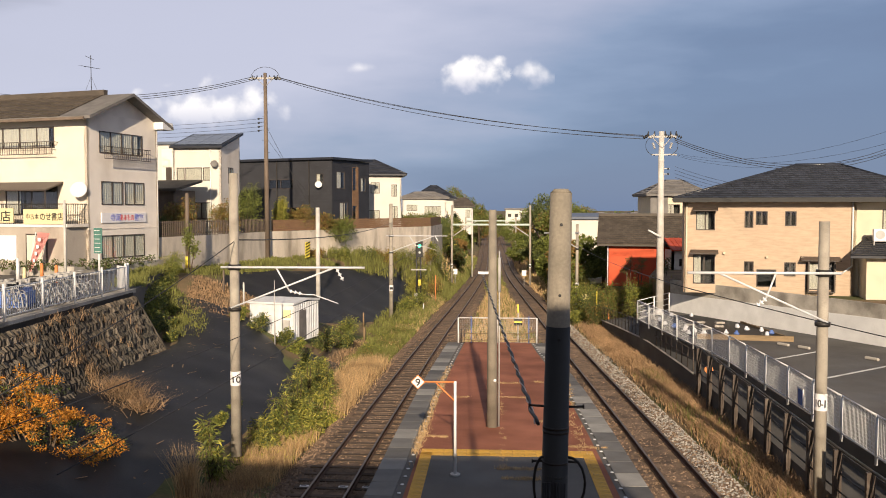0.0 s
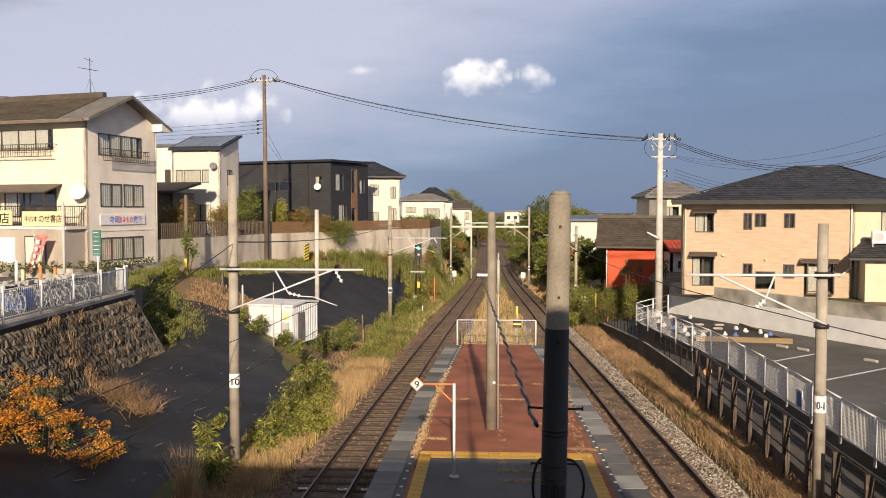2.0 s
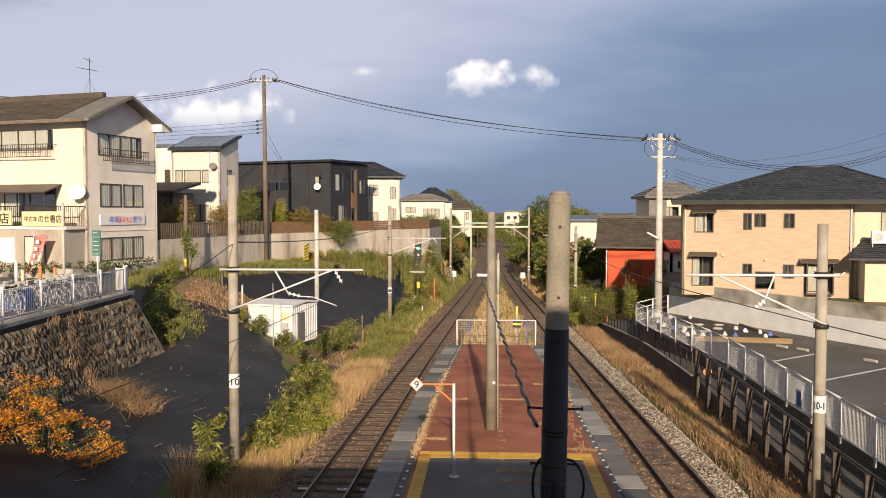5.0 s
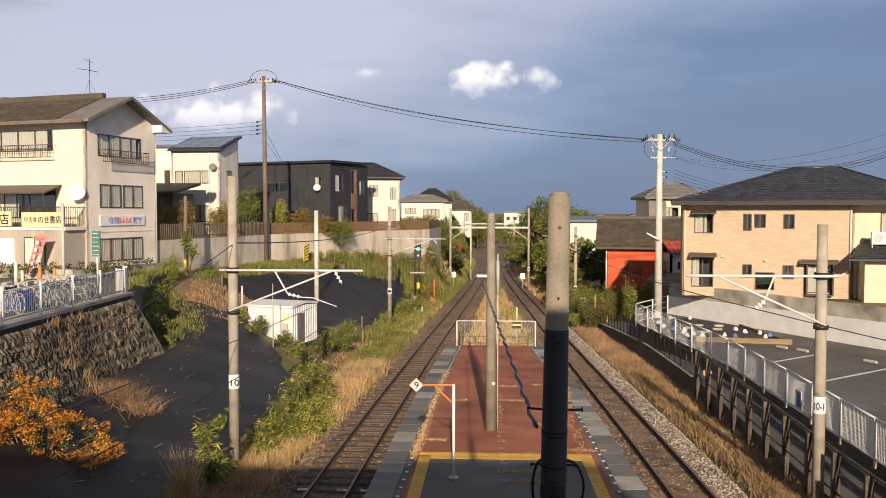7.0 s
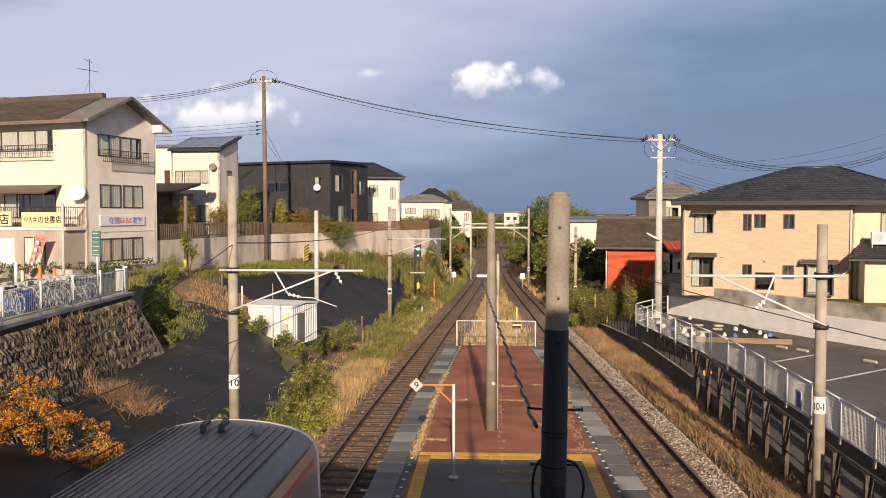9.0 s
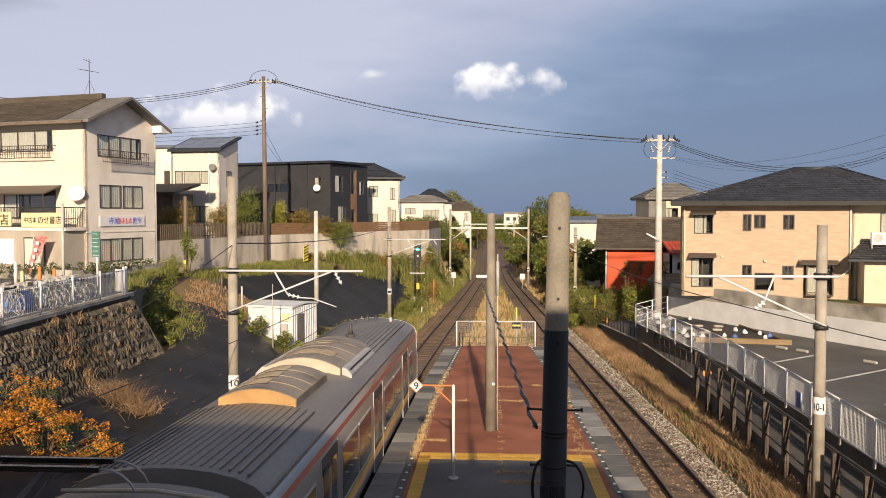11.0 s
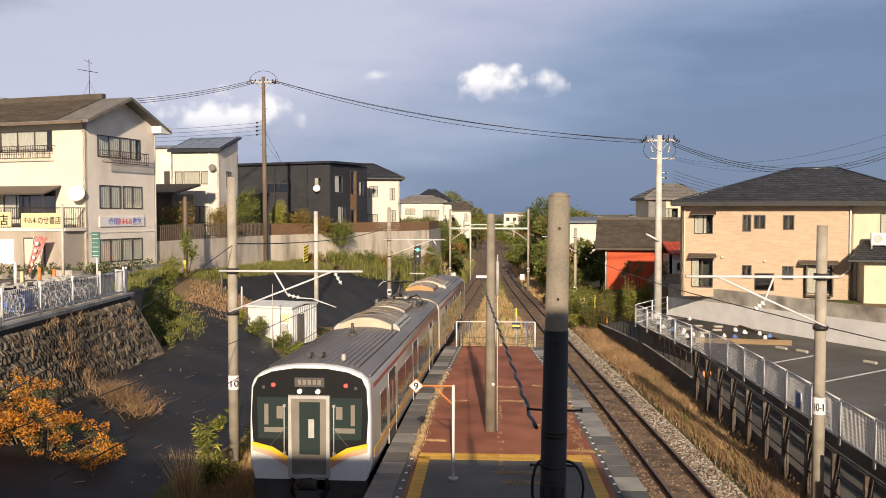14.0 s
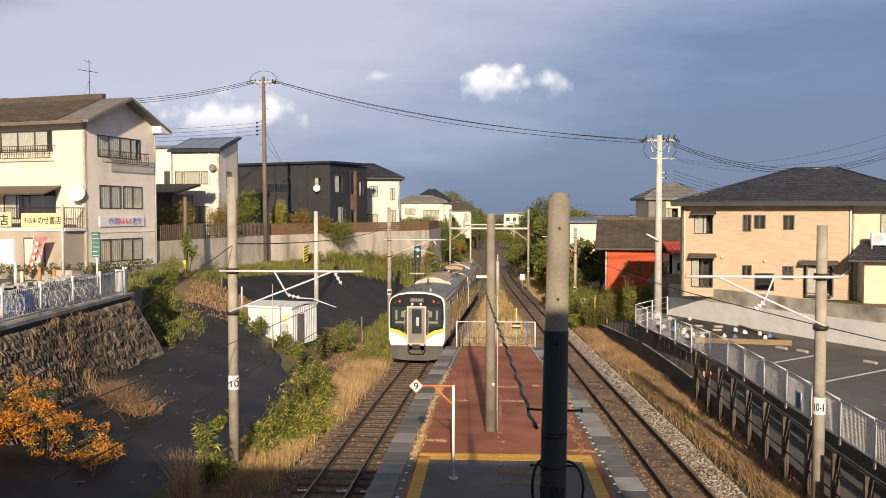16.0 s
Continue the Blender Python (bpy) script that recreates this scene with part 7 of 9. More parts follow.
def build_wall_fence():
    """Brown board fence standing on the long wall."""
    f = thing("board_fence", pose(0, 0, 5.18), "brown horizontal board fence on top of the concrete wall", "fence")
    pts = [(-16.9, 64.2), (-6.0, 84.1), (-5.6, 95)]
    for (x0, y0), (x1, y1) in zip(pts, pts[1:]):
        L = math.hypot(x1 - x0, y1 - y0)
        a = math.degrees(math.atan2(y1 - y0, x1 - x0))
        m = pose(x0, y0, 0, 0, 0, a)
        for k in range(5):
            part("board", boxes((0, L, 0.0, 0.03, 0.02 + 0.175 * k, 0.18 + 0.175 * k)), "brown_wood", f, at=m)
        x = 0.0
        while x < L:
            part("post", boxes((x, x + 0.08, 0.035, 0.1, 0, 0.95)), "brown_wood", f, at=m)
            x += 2.0
    f = thing("lath_fence", pose(0, 0, 5.18), "weathered grey-brown lath fence above the block wall", "fence")
    L, a = 14.6, math.degrees(math.atan2(14.4, 3.35))
    m = pose(-20.2, 49.6, 0, 0, 0, a)
    for z in (0.15, 0.85):
        part("rail", boxes((0, L, 0.05, 0.09, z, z + 0.07)), "pole_wood", f, at=m)
    bm = boxes((0.05, 0.12, 0.0, 0.03, 0.0, 1.0))
    me = mesh_of(bm, "pole_wood")
    for k in range(72):
        piece("lath", me, f, m @ pose(0.2 * k, 0, 0))
    # pilasters and a leaning striped board on the wall face
    b = thing("striped_board", pose(-14.9, 65.5, 3.1, 8, -7, 61), "yellow and black striped guard board leaning on the wall", "board")
    brd = part("board", boxes((0, 0.55, -0.35, -0.3, 0.0, 1.25)), "sign_yellow", b)
    for k in range(5):
        bm = bmesh.new()
        slab(bm, [(0.0, -0.36, 0.18 + 0.24 * k), (0.55, -0.36, 0.32 + 0.24 * k), (0.55, -0.352, 0.32 + 0.24 * k), (0.0, -0.352, 0.18 + 0.24 * k)], 0.1)
        part("stripe", bm, "black", brd)


build_wall_fence()


def build_signal():
    s = thing("railway_signal", pose(-6.1, 72, rail_z(72) - 0.2), "railway colour light signal on a lattice post, showing green", "signal")
    part("post", rods(((-0.25, 0, 0), (-0.25, 0, 5.6), 0.08), ((0.1, 0, 0), (0.1, 0, 5.0), 0.06)), "dark_steel", s)
    part("ladder", rods(*[((-0.25, 0, 0.4 * k), (0.1, 0, 0.4 * k), 0.02) for k in range(1, 12)], n=5), "dark_steel", s)
    hd = part("signal_head", boxes((-0.22, 0.28, -0.25, 0.0, 4.35, 5.7)), "black", s, "black signal backboard")
    part("green_light", rods(((0.03, -0.25, 5.3), (0.03, -0.29, 5.3), 0.13), n=14), "green_lamp", hd, "lit green lamp")
    part("lens", rods(((0.03, -0.25, 4.75), (0.03, -0.29, 4.75), 0.1), n=12), "galv", hd)
    part("bracket", boxes((-0.7, 0.6, -0.1, 0, 3.2, 3.3)), "galv", s)
    part("yellow_box", boxes((-0.1, 0.15, -0.25, -0.08, 1.9, 2.4)), "sign_yellow", s)
    part("cabinet", boxes((-0.45, -0.1, -0.25, 0.1, 0.4, 1.2)), "galv", s)
    rng = random.Random(4)
    # small line-side posts
    for x, y, h, m, lab in ((-5.1, 78, 2.6, "orange_paint", "slim orange line-side marker post"), (-15.4, 47.5, 1.3, "pole_wood", "short weathered stake on the bank"), (-14.6, 47.0, 1.0, "timber", "short pale stake on the bank"),
                            (-13.9, 46.4, 1.35, "pole_pale", "short pale stone stake on the bank"), (-8.4, 55, 1.0, "timber", "short wooden stake in the grass"), (-7.6, 50, 1.0, "timber", "short wooden stake in the grass"), (-5.6, 70, 0.7, "white_paint", "short white marker post"),
                            (-10.6, 40.5, 3.2, "galv", "thin grey metal stake near the hut"), (7.6, 60, 2.4, "sign_yellow", "yellow banded post at the path end"), (8.1, 57.5, 1.0, "orange_paint", "orange and white barrier post")):
        p = thing("marker_post", pose(x, y, gnd(x, y) - 0.05), lab, "post", "line-side posts")
        part("shaft", rods(((0, 0, 0), (0, 0, h), 0.07 if m in ("pole_wood", "timber", "pole_pale", "sign_yellow") else 0.04, 0.05 if m != "galv" else 0.015), ((0, 0, h), (0, 0, h + 0.03), 0.05 if m != "galv" else 0.015, 0.01), n=8), m, p)
    for x, y, hh in ((7.15, 63, 1.9), (-4.1, 98, 2.2), (4.0, 99, 2.0)):
        p = thing("marker_board", pose(x, y, gnd(x, y)), "small pale square board on a post", "sign", "line-side boards")
        part("post", rods(((0, 0, -0.1), (0, 0, hh), 0.03)), "galv", p)
        part("board", boxes((-0.26, 0.26, -0.06, -0.03, hh - 0.65, hh)), "sign_cream" if x > 6 else "sign_white", p)


build_signal()


# ---- car park side ----
def fence_x(y):
    return lerp([(10, 9.15), (20, 9.2), (26, 9.3), (34, 9.22), (40, 8.5), (45, 7.9)], y)


def build_car_park():
    f = thing("car_park_fence", pose(0, 0, 0.9), "white steel mesh fence along the car park edge", "fence")
    y = 14.0
    ys = []
    while y <= 45.2:
        ys.append(y)
        part("post", rods(((fence_x(y), y, -0.1), (fence_x(y), y, 1.12), 0.04)), "white_paint", f)
        y += 2.08
    bm = bmesh.new()
    for a, b in zip(ys, ys[1:]):
        for z in (1.1, 0.12):
            part("rail", rods(((fence_x(a), a, z), (fence_x(b), b, z), 0.025)), "white_paint", f)
        for k in range(9):
            rod(bm, (fence_x(a), a, 0.2 + 0.1 * k), (fence_x(b), b, 0.2 + 0.1 * k), 0.005, n=3)
        for k in range(26):
            t = k / 26
            yy = a + (b - a) * t
            xx = fence_x(a) + (fence_x(b) - fence_x(a)) * t
            rod(bm, (xx, yy, 0.12), (xx, yy, 1.1), 0.0055, n=3)
    tagged(part("mesh_panel", bm, "white_paint", f), kind="stuff")
    # fence along the far end
    f = thing("car_park_fence", pose(0, 0, 0.9), "white steel mesh fence at the far car park end", "fence")
    for k in range(3):
        x, y = 7.9 + 1.3 * k, 45.2 + 2.2 * k
        part("post", rods(((x, y, -0.1), (x, y, 1.12), 0.04)), "white_paint", f)
    for z in (1.1, 0.12, 0.45, 0.78):
        part("rail", rods(((7.9, 45.2, z), (10.5, 49.6, z), 0.02)), "white_paint", f)
    # painted bays
    bm = bmesh.new()
    park = bpy.data.objects["car_park"]
    for x0, y0, x1, y1 in ((11.3, 33.9, 14.2, 36.2), (11.9, 30.2, 15.6, 33.0), (12.4, 26.6, 16.5, 29.2), (10.6, 21.5, 18.5, 22.0), (10.4, 19.2, 18, 18.6), (10.3, 16.4, 18, 15.4)):
        n = Vector((-(y1 - y0), x1 - x0)).normalized() * 0.06
        part("bay_line", quad_prism([(x0 - n.x, y0 - n.y), (x1 - n.x, y1 - n.y), (x1 + n.x, y1 + n.y), (x0 + n.x, y0 + n.y)], 0.88, 0.906), "line_white", park, "worn white bay line")
    for x, y in ((15.2, 34.0), (13.5, 36.6), (16.6, 31.8), (15.9, 33.0), (12.9, 37.4), (17.2, 29.9)):
        w = thing("wheel_stop", pose(x, y, 0.9, 0, 0, -60), "low grey concrete wheel stop", "wheel stop", "wheel stops")
        bm = boxes((-0.3, 0.3, -0.07, 0.07, 0, 0.12))
        bmesh.ops.bevel(bm, geom=bm.edges, offset=0.03, segments=1, affect="EDGES")
        part("block", bm, "concrete", w)
    # covered plot with sand bags
    bm = bmesh.new()
    prism(bm, [(8.6, 45.6), (9.6, 39.3), (13.6, 38.6), (13.1, 44.0), (11.2, 47.6)], 0.88, 0.98)
    p = finish("covered_plot", bm, "sheet")
    tagged(p, "plot covered with black sheet and edged with planks", "ground cover", kind="structure")
    part("edge_plank", boxes((0, 4.2, -0.05, 0.05, 0.9, 1.14)), "timber", p, at=pose(9.6, 39.2, 0, 0, 0, -9))
    part("edge_plank", boxes((0, 5.6, -0.05, 0.05, 0.9, 1.08)), "timber", p, at=pose(13.65, 38.6, 0, 0, 0, 96))
    rng = random.Random(21)
    spots = [(9.0, 44.8), (8.95, 43.2), (9.2, 42.2), (9.5, 41.2), (9.8, 40.5), (10.1, 39.9), (11.2, 40.2), (11.6, 39.9), (12.9, 39.6), (12.5, 41.4), (12.3, 42.2), (13.1, 41.0), (13.3, 40.2), (11.1, 46.6), (10.0, 46.6), (9.4, 40.0), (9.7, 41.9)]
    for k, (x, y) in enumerate(spots):
        blue = k % 5 == 2
        b = thing("weight_bag", pose(x, y, 1.0, 0, 0, rng.uniform(0, 180)), "blue plastic weight bag on the black sheet" if blue else "white tied weight bag on the black sheet", "bag", "weight bags")
        bm = bmesh.new()
        bmesh.ops.create_uvsphere(bm, u_segments=10, v_segments=7, radius=0.125)
        for v in bm.verts:
            v.co.z = max(-0.07, v.co.z * 0.65) + 0.055 + (0.07 if v.co.z > 0.11 else 0)
            v.co += Vector((noise.noise(v.co * 6 + Vector((k, 0, 0))), noise.noise(v.co * 6 + Vector((0, k, 0))), 0)) * 0.06
        for f2 in bm.faces:
            f2.smooth = True
        part("sack", bm, "bag_blue" if blue else "bag_white", b)
    for k, (x, y, r) in enumerate(((10.2, 43.0, 0), (10.9, 44.0, 10), (11.5, 42.6, -8), (11.9, 43.9, 4), (10.6, 41.6, 0))):
        t = thing("flat_stone", pose(x, y, 0.98, 0, 0, r), "grey flat weight block on the sheet", "block", "weight blocks")
        bm = boxes((-0.25, 0.25, -0.16, 0.16, 0, 0.09))
        bmesh.ops.bevel(bm, geom=bm.edges, offset=0.04, segments=2, affect="EDGES")
        part("block", bm, "concrete", t)


def quad_prism(outline, z0, z1):
    bm = bmesh.new()
    prism(bm, outline, z0, z1)
    return bm


build_car_park()


def build_path():
    # sloping path between the railway and the car park
    edge = lambda y: lerp([(5, 8.35), (20, 8.35), (30, 8.45), (36, 8.5), (46, 8.1), (58, 7.55)], y)
    far = lambda y: lerp([(5, 9.36), (33, 9.36), (40, 8.95), (46, 9.1), (58, 9.6)], y)
    top = lambda y: lerp([(5, -0.08), (20, -0.08), (33, 0.05), (44, 0.05), (52, -0.35), (58, -0.7)], y)
    bm = bmesh.new()
    ys = [5 + 2 * k for k in range(27)]
    rows = []
    for y in ys:
        rows.append([bm.verts.new(p) for p in ((edge(y), y, top(y) - 1.2), (edge(y), y, top(y)), (far(y), y, top(y) + 0.32), (far(y), y, top(y) - 1.2))])
    for a, b in zip(rows, rows[1:]):
        for i in range(3):
            bm.faces.new((a[i], a[i + 1], b[i + 1], b[i]))
    p = finish("path", bm, "asphalt")
    tagged(p, "narrow dark asphalt path beside the railway", "path", kind="structure")
    # brown steel guard fence
    f = thing("guard_fence", pose(0, 0, 0), "brown steel guard fence with splayed posts beside the path", "fence")
    y = 13.2
    xs = lambda yy: edge(yy) - 0.12
    prev = None
    ends = []
    while y < 35.5:
        z = gnd(xs(y), y) - 0.1
        bm = bmesh.new()
        zt = top(y) + 1.28
        box(bm, xs(y) - 0.09, xs(y) - 0.03, y - 0.05, y + 0.05, z, zt)
        box(bm, xs(y) + 0.03, xs(y) + 0.09, y - 0.05, y + 0.05, z, zt)
        box(bm, xs(y) - 0.03, xs(y) + 0.03, y - 0.02, y + 0.02, z, zt)
        part("post", bm, "brown_steel", f)
        ends.append((xs(y), y, zt))
        y += 1.72
    for a, b in zip(ends, ends[1:]):
        for dz, dx, r in ((0.02, 0.06, 0.035), (-0.1, 0.12, 0.025), (-0.55, 0.05, 0.022), (-0.95, 0.0, 0.022)):
            part("rail", rods(((a[0] + dx, a[1], a[2] + dz), (b[0] + dx, b[1], b[2] + dz), r), n=6), "dark_steel", f)
    # thin railing further on
    g = thing("path_railing", pose(0, 0, 0), "thin dark steel railing along the path", "railing")
    y, ends = 35.5, []
    while y < 58:
        z = top(y) - 0.05
        part("post", rods(((edge(y) + 0.06, y, z), (edge(y) + 0.06, y, z + 0.95), 0.022), n=6), "brown_steel", g)
        ends.append((edge(y) + 0.06, y, z + 0.95))
        y += 0.95
    for a, b in zip(ends, ends[1:]):
        for dz in (0, -0.4):
            part("rail", rods(((a[0], a[1], a[2] + dz), (b[0], b[1], b[2] + dz), 0.018), n=5), "brown_steel", g)
    part("kerb", rods(*[((edge(a) - 0.05, a, top(a) + 0.03), (edge(a + 2) - 0.05, a + 2, top(a + 2) + 0.03), 0.05) for a in range(35, 57, 2)], n=4), "concrete", g)
    r = thing("handrail", pose(8.6, 47.5, 0.2), "white and orange sloping pipe handrail", "railing")
    part("rail", rods(((0, 0, 0.55), (1.1, 2.5, 1.05), 0.035), ((0, 0, 0.2), (1.1, 2.5, 0.7), 0.03)), "white_paint", r)
    part("post", rods(((0, 0, -0.3), (0, 0, 0.6), 0.035)), "white_paint", r)
    part("post", rods(((1.1, 2.5, 0), (1.1, 2.5, 1.1), 0.035)), "orange_paint", r)
    b = thing("red_marker", pose(8.6, 33.2, 0.2), "small red and white roadside marker", "sign")
    part("board", rods(((0, -0.02, 0.4), (0, 0.02, 0.4), 0.17), n=14), "orange_paint", b)
    part("post", rods(((0, 0.03, -0.4), (0, 0.03, 0.4), 0.03)), "galv", b)


build_path()


def build_small_marks():
    n = thing("fence_notice", pose(9.2, 25.0, 1.1), "small blue and white notice tied to the mesh fence", "sign")
    part("board", boxes((-0.07, -0.05, -0.24, 0.24, 0.0, 0.55)), "sign_white", n)
    part("panel", boxes((-0.078, -0.071, -0.2, 0.12, 0.06, 0.5)), "bag_blue", n, "blue printed panel")
    for dx in (-0.78, 0.28, 0.92):
        p = thing("track_marker", pose(left_x(22.0) + dx, 22.0, rail_z(22.0) - 0.15), "small white plate fixed beside the rail", "marker", "track markers")
        part("plate", boxes((-0.13, 0.13, -0.06, 0.06, 0, 0.02)), "sign_white", p)
        part("marking", boxes((-0.09, 0.05, -0.02, 0.02, 0.021, 0.024)), "number", p)


build_small_marks()


# ---- planting ----
def strip_spots(rng, n, y0, y1, xa, xb, bias=None):
    out = []
    while len(out) < n:
        y = rng.uniform(y0, y1)
        x = rng.uniform(xa(y), xb(y))
        if bias and rng.random() > bias(x, y):
            continue
        out.append((x, y, gnd(x, y), rng.uniform(0.6, 1.2)))
    return out


def patchy(s, k=0.0):
    return lambda x, y: 0.25 + 0.9 * step(-0.25 + k, 0.25 + k, noise.noise((x * 0.45 + s, y * 0.35, s)))


def build_grass():
    rng = random.Random(2)
    def field(name, n, y0, y1, xa, xb, h, m, label, width=0.012, per=7, bias=None, lean=0.35, spread=0.12):
        v, f = blades(rng, strip_spots(rng, n, y0, y1, xa, xb, bias), h, width, lean, per, spread)
        tagged(raw_mesh(name, v, f, m), label, "grass", kind="stuff")
    lx, rx = left_x, right_x
    field("golden_grass", 1900, 30, 42, lambda y: lx(y) - 3.1, lambda y: lx(y) - 1.45, 0.74, "grass_dry", "tall golden dry grass beside the track", 0.009, 11, patchy(1, -0.25))
    field("golden_grass", 420, 30, 40, lambda y: lx(y) - 3.0, lambda y: lx(y) - 1.6, 0.55, "grass_brown", "tall brown dry grass beside the track", 0.009, 9, patchy(12, 0.0))
    field("golden_grass", 620, 22.5, 29, lambda y: lx(y) - 3.3, lambda y: lx(y) - 1.9, 0.40, "grass_dry", "golden dry grass beside the track", 0.008, 10, patchy(2, -0.25), 0.5)
    field("golden_grass", 260, 20, 24, lambda y: lx(y) - 3.6, lambda y: lx(y) - 2.3, 0.32, "grass_brown", "short brown dry grass beside the track", 0.008, 9, patchy(22, -0.1), 0.6)
    field("green_weeds", 260, 24, 33, lambda y: lx(y) - 3.6, lambda y: lx(y) - 1.9, 0.32, "leaf_lime", "yellow-green weeds beside the track", 0.016, 8, patchy(5, 0.1), 0.7)
    field("green_weeds", 1100, 38, 56, lambda y: lx(y) - 3.6, lambda y: lx(y) - 1.8, 0.45, "grass_green", "green and yellow weeds beside the track", 0.014, 8, patchy(7, -0.2))
    field("bank_straw", 420, 38, 50, lambda y: lx(y) - 4.6, lambda y: lx(y) - 2.4, 0.22, "grass_brown", "short brown straw on bare soil of the bank", 0.012, 8, patchy(25, -0.1), 0.9)
    field("bank_grass", 2600, 50, 98, lambda y: max(lx(y) - 5.0, -8), lambda y: lx(y) - 2.0, 0.42, "grass_green", "green grass along the railway bank", 0.018, 7, patchy(9, -0.2))
    field("bank_grass", 700, 47, 98, lambda y: lx(y) - 3.4, lambda y: lx(y) - 1.9, 0.40, "grass_dry", "dry yellow grass along the railway bank", 0.014, 7, patchy(14, 0.1))
    field("wall_grass", 1400, 50, 68, lambda y: wall_foot(y) + 0.2, lambda y: wall_foot(y) + 2.6, 0.28, "grass_green", "rough green grass below the concrete wall", 0.018, 7, patchy(3, -0.2))
    field("wall_grass", 520, 37, 48, lambda y: wall_foot(y) - 0.8, lambda y: wall_foot(y) + 0.7, 0.22, "grass_green", "rough green grass at the street corner", 0.018, 7, patchy(8, -0.2))
    field("reeds", 900, 69, 92, lambda y: wall_foot(y) + 0.4, lambda y: min(wall_foot(y) + 3.4, lx(y) - 2.4), 0.9, "grass_green", "tall green reeds below the concrete wall", 0.018, 8, patchy(6, -0.2), 0.25)
    field("dry_strip", 760, 41.5, 49.5, lambda y: lerp([(41, -15.6), (49, -17.6)], y), lambda y: -12.9, 0.16, "grass_brown", "short brown grass between the sheets", 0.016, 7, patchy(4, 0))
    field("dead_weeds", 2600, 17, 60, lambda y: rx(y) + 2.2, lambda y: min(8.25, rx(y) + 3.3), 0.34, "weed_brown", "heaps of dead reddish-brown weeds along the path fence", 0.010, 12, patchy(11, -0.1), 1.3, 0.2)
    field("shoulder_grass", 1300, 17, 62, lambda y: rx(y) + 2.0, lambda y: min(8.3, rx(y) + 3.5), 0.22, "grass_brown", "short dry brown grass along the path fence", 0.010, 8, patchy(13, -0.1), 0.9)
    field("shoulder_grass", 380, 17, 62, lambda y: rx(y) + 1.9, lambda y: min(8.3, rx(y) + 2.9), 0.28, "grass_dry", "dry yellow grass along the path fence", 0.010, 8, patchy(17, 0.15), 0.6)
    field("shoulder_grass", 120, 17, 40, lambda y: rx(y) + 2.0, lambda y: rx(y) + 2.9, 0.4, "grass_green", "green weeds along the path fence", 0.016, 8, patchy(19, 0.2))
    field("middle_grass", 1500, 43, 100, lambda y: lx(y) + 1.8, lambda y: rx(y) - 1.7, 0.5, "grass_dry", "dry grass between the two tracks", 0.016, 7, patchy(23, -0.1))
    field("middle_grass", 900, 43, 130, lambda y: lx(y) + 1.7, lambda y: rx(y) - 1.6, 0.5, "grass_green", "green grass between the two tracks", 0.018, 7, patchy(27, 0))
    field("far_grass", 1500, 60, 130, lambda y: rx(y) + 1.8, lambda y: rx(y) + 6.0, 0.6, "grass_green", "green grass along the far embankment", 0.03, 7, patchy(31, -0.1))
    field("far_grass", 1400, 95, 170, lambda y: lx(y) - 9.0, lambda y: lx(y) - 2.0, 0.6, "grass_dry", "yellowing grass along the far embankment", 0.035, 7, patchy(35, -0.1))
    field("far_grass", 1500, 66, 165, lambda y: rx(y) + 1.5, lambda y: rx(y) + 3.4, 0.7, "grass_dry", "pale dry grass close along the far line", 0.03, 8, patchy(51, -0.2))
    field("far_grass", 1500, 80, 165, lambda y: lx(y) - 3.2, lambda y: lx(y) - 1.6, 0.7, "grass_green", "green grass close along the far line", 0.03, 8, patchy(53, -0.2))
    field("far_grass", 900, 90, 180, lambda y: lx(y) + 1.3, lambda y: rx(y) - 1.3, 0.5, "grass_green", "low grass between the far tracks", 0.03, 8, patchy(57, -0.1))
    field("trackside_weeds", 420, 20, 60, lambda y: rx(y) - 0.45, lambda y: rx(y) + 0.45, 0.10, "grass_dry", "sparse dry weeds between the rails", 0.008, 6, patchy(41, 0.1), 0.9)
    edge = lambda y: lerp([(37.5, -15.9), (41.5, -17.6), (46.5, -18.7), (49.3, -19.0)], y)
    spots = []
    for k in range(420):
        y = rng.uniform(36.5, 49)
        spots.append((edge(y) - rng.uniform(-0.05, 1.1), y, 3.42, rng.uniform(0.5, 1.2)))
    tagged(raw_mesh("verge_grass", *blades(rng, spots, 0.3, 0.016, 0.6, 8, 0.15), "grass_green"), "rough green grass on the street verge", "grass", kind="stuff")
    v, f = blades(rng, [(x, y, rail_z(y) + PLAT, k) for x, y, k in platform_cracks(rng)], 0.07, 0.005, 1.3, 9, 0.05)
    tagged(raw_mesh("platform_weeds", v, f, "grass_dry"), "dry weeds in the joints of the platform paving", "grass", kind="stuff")


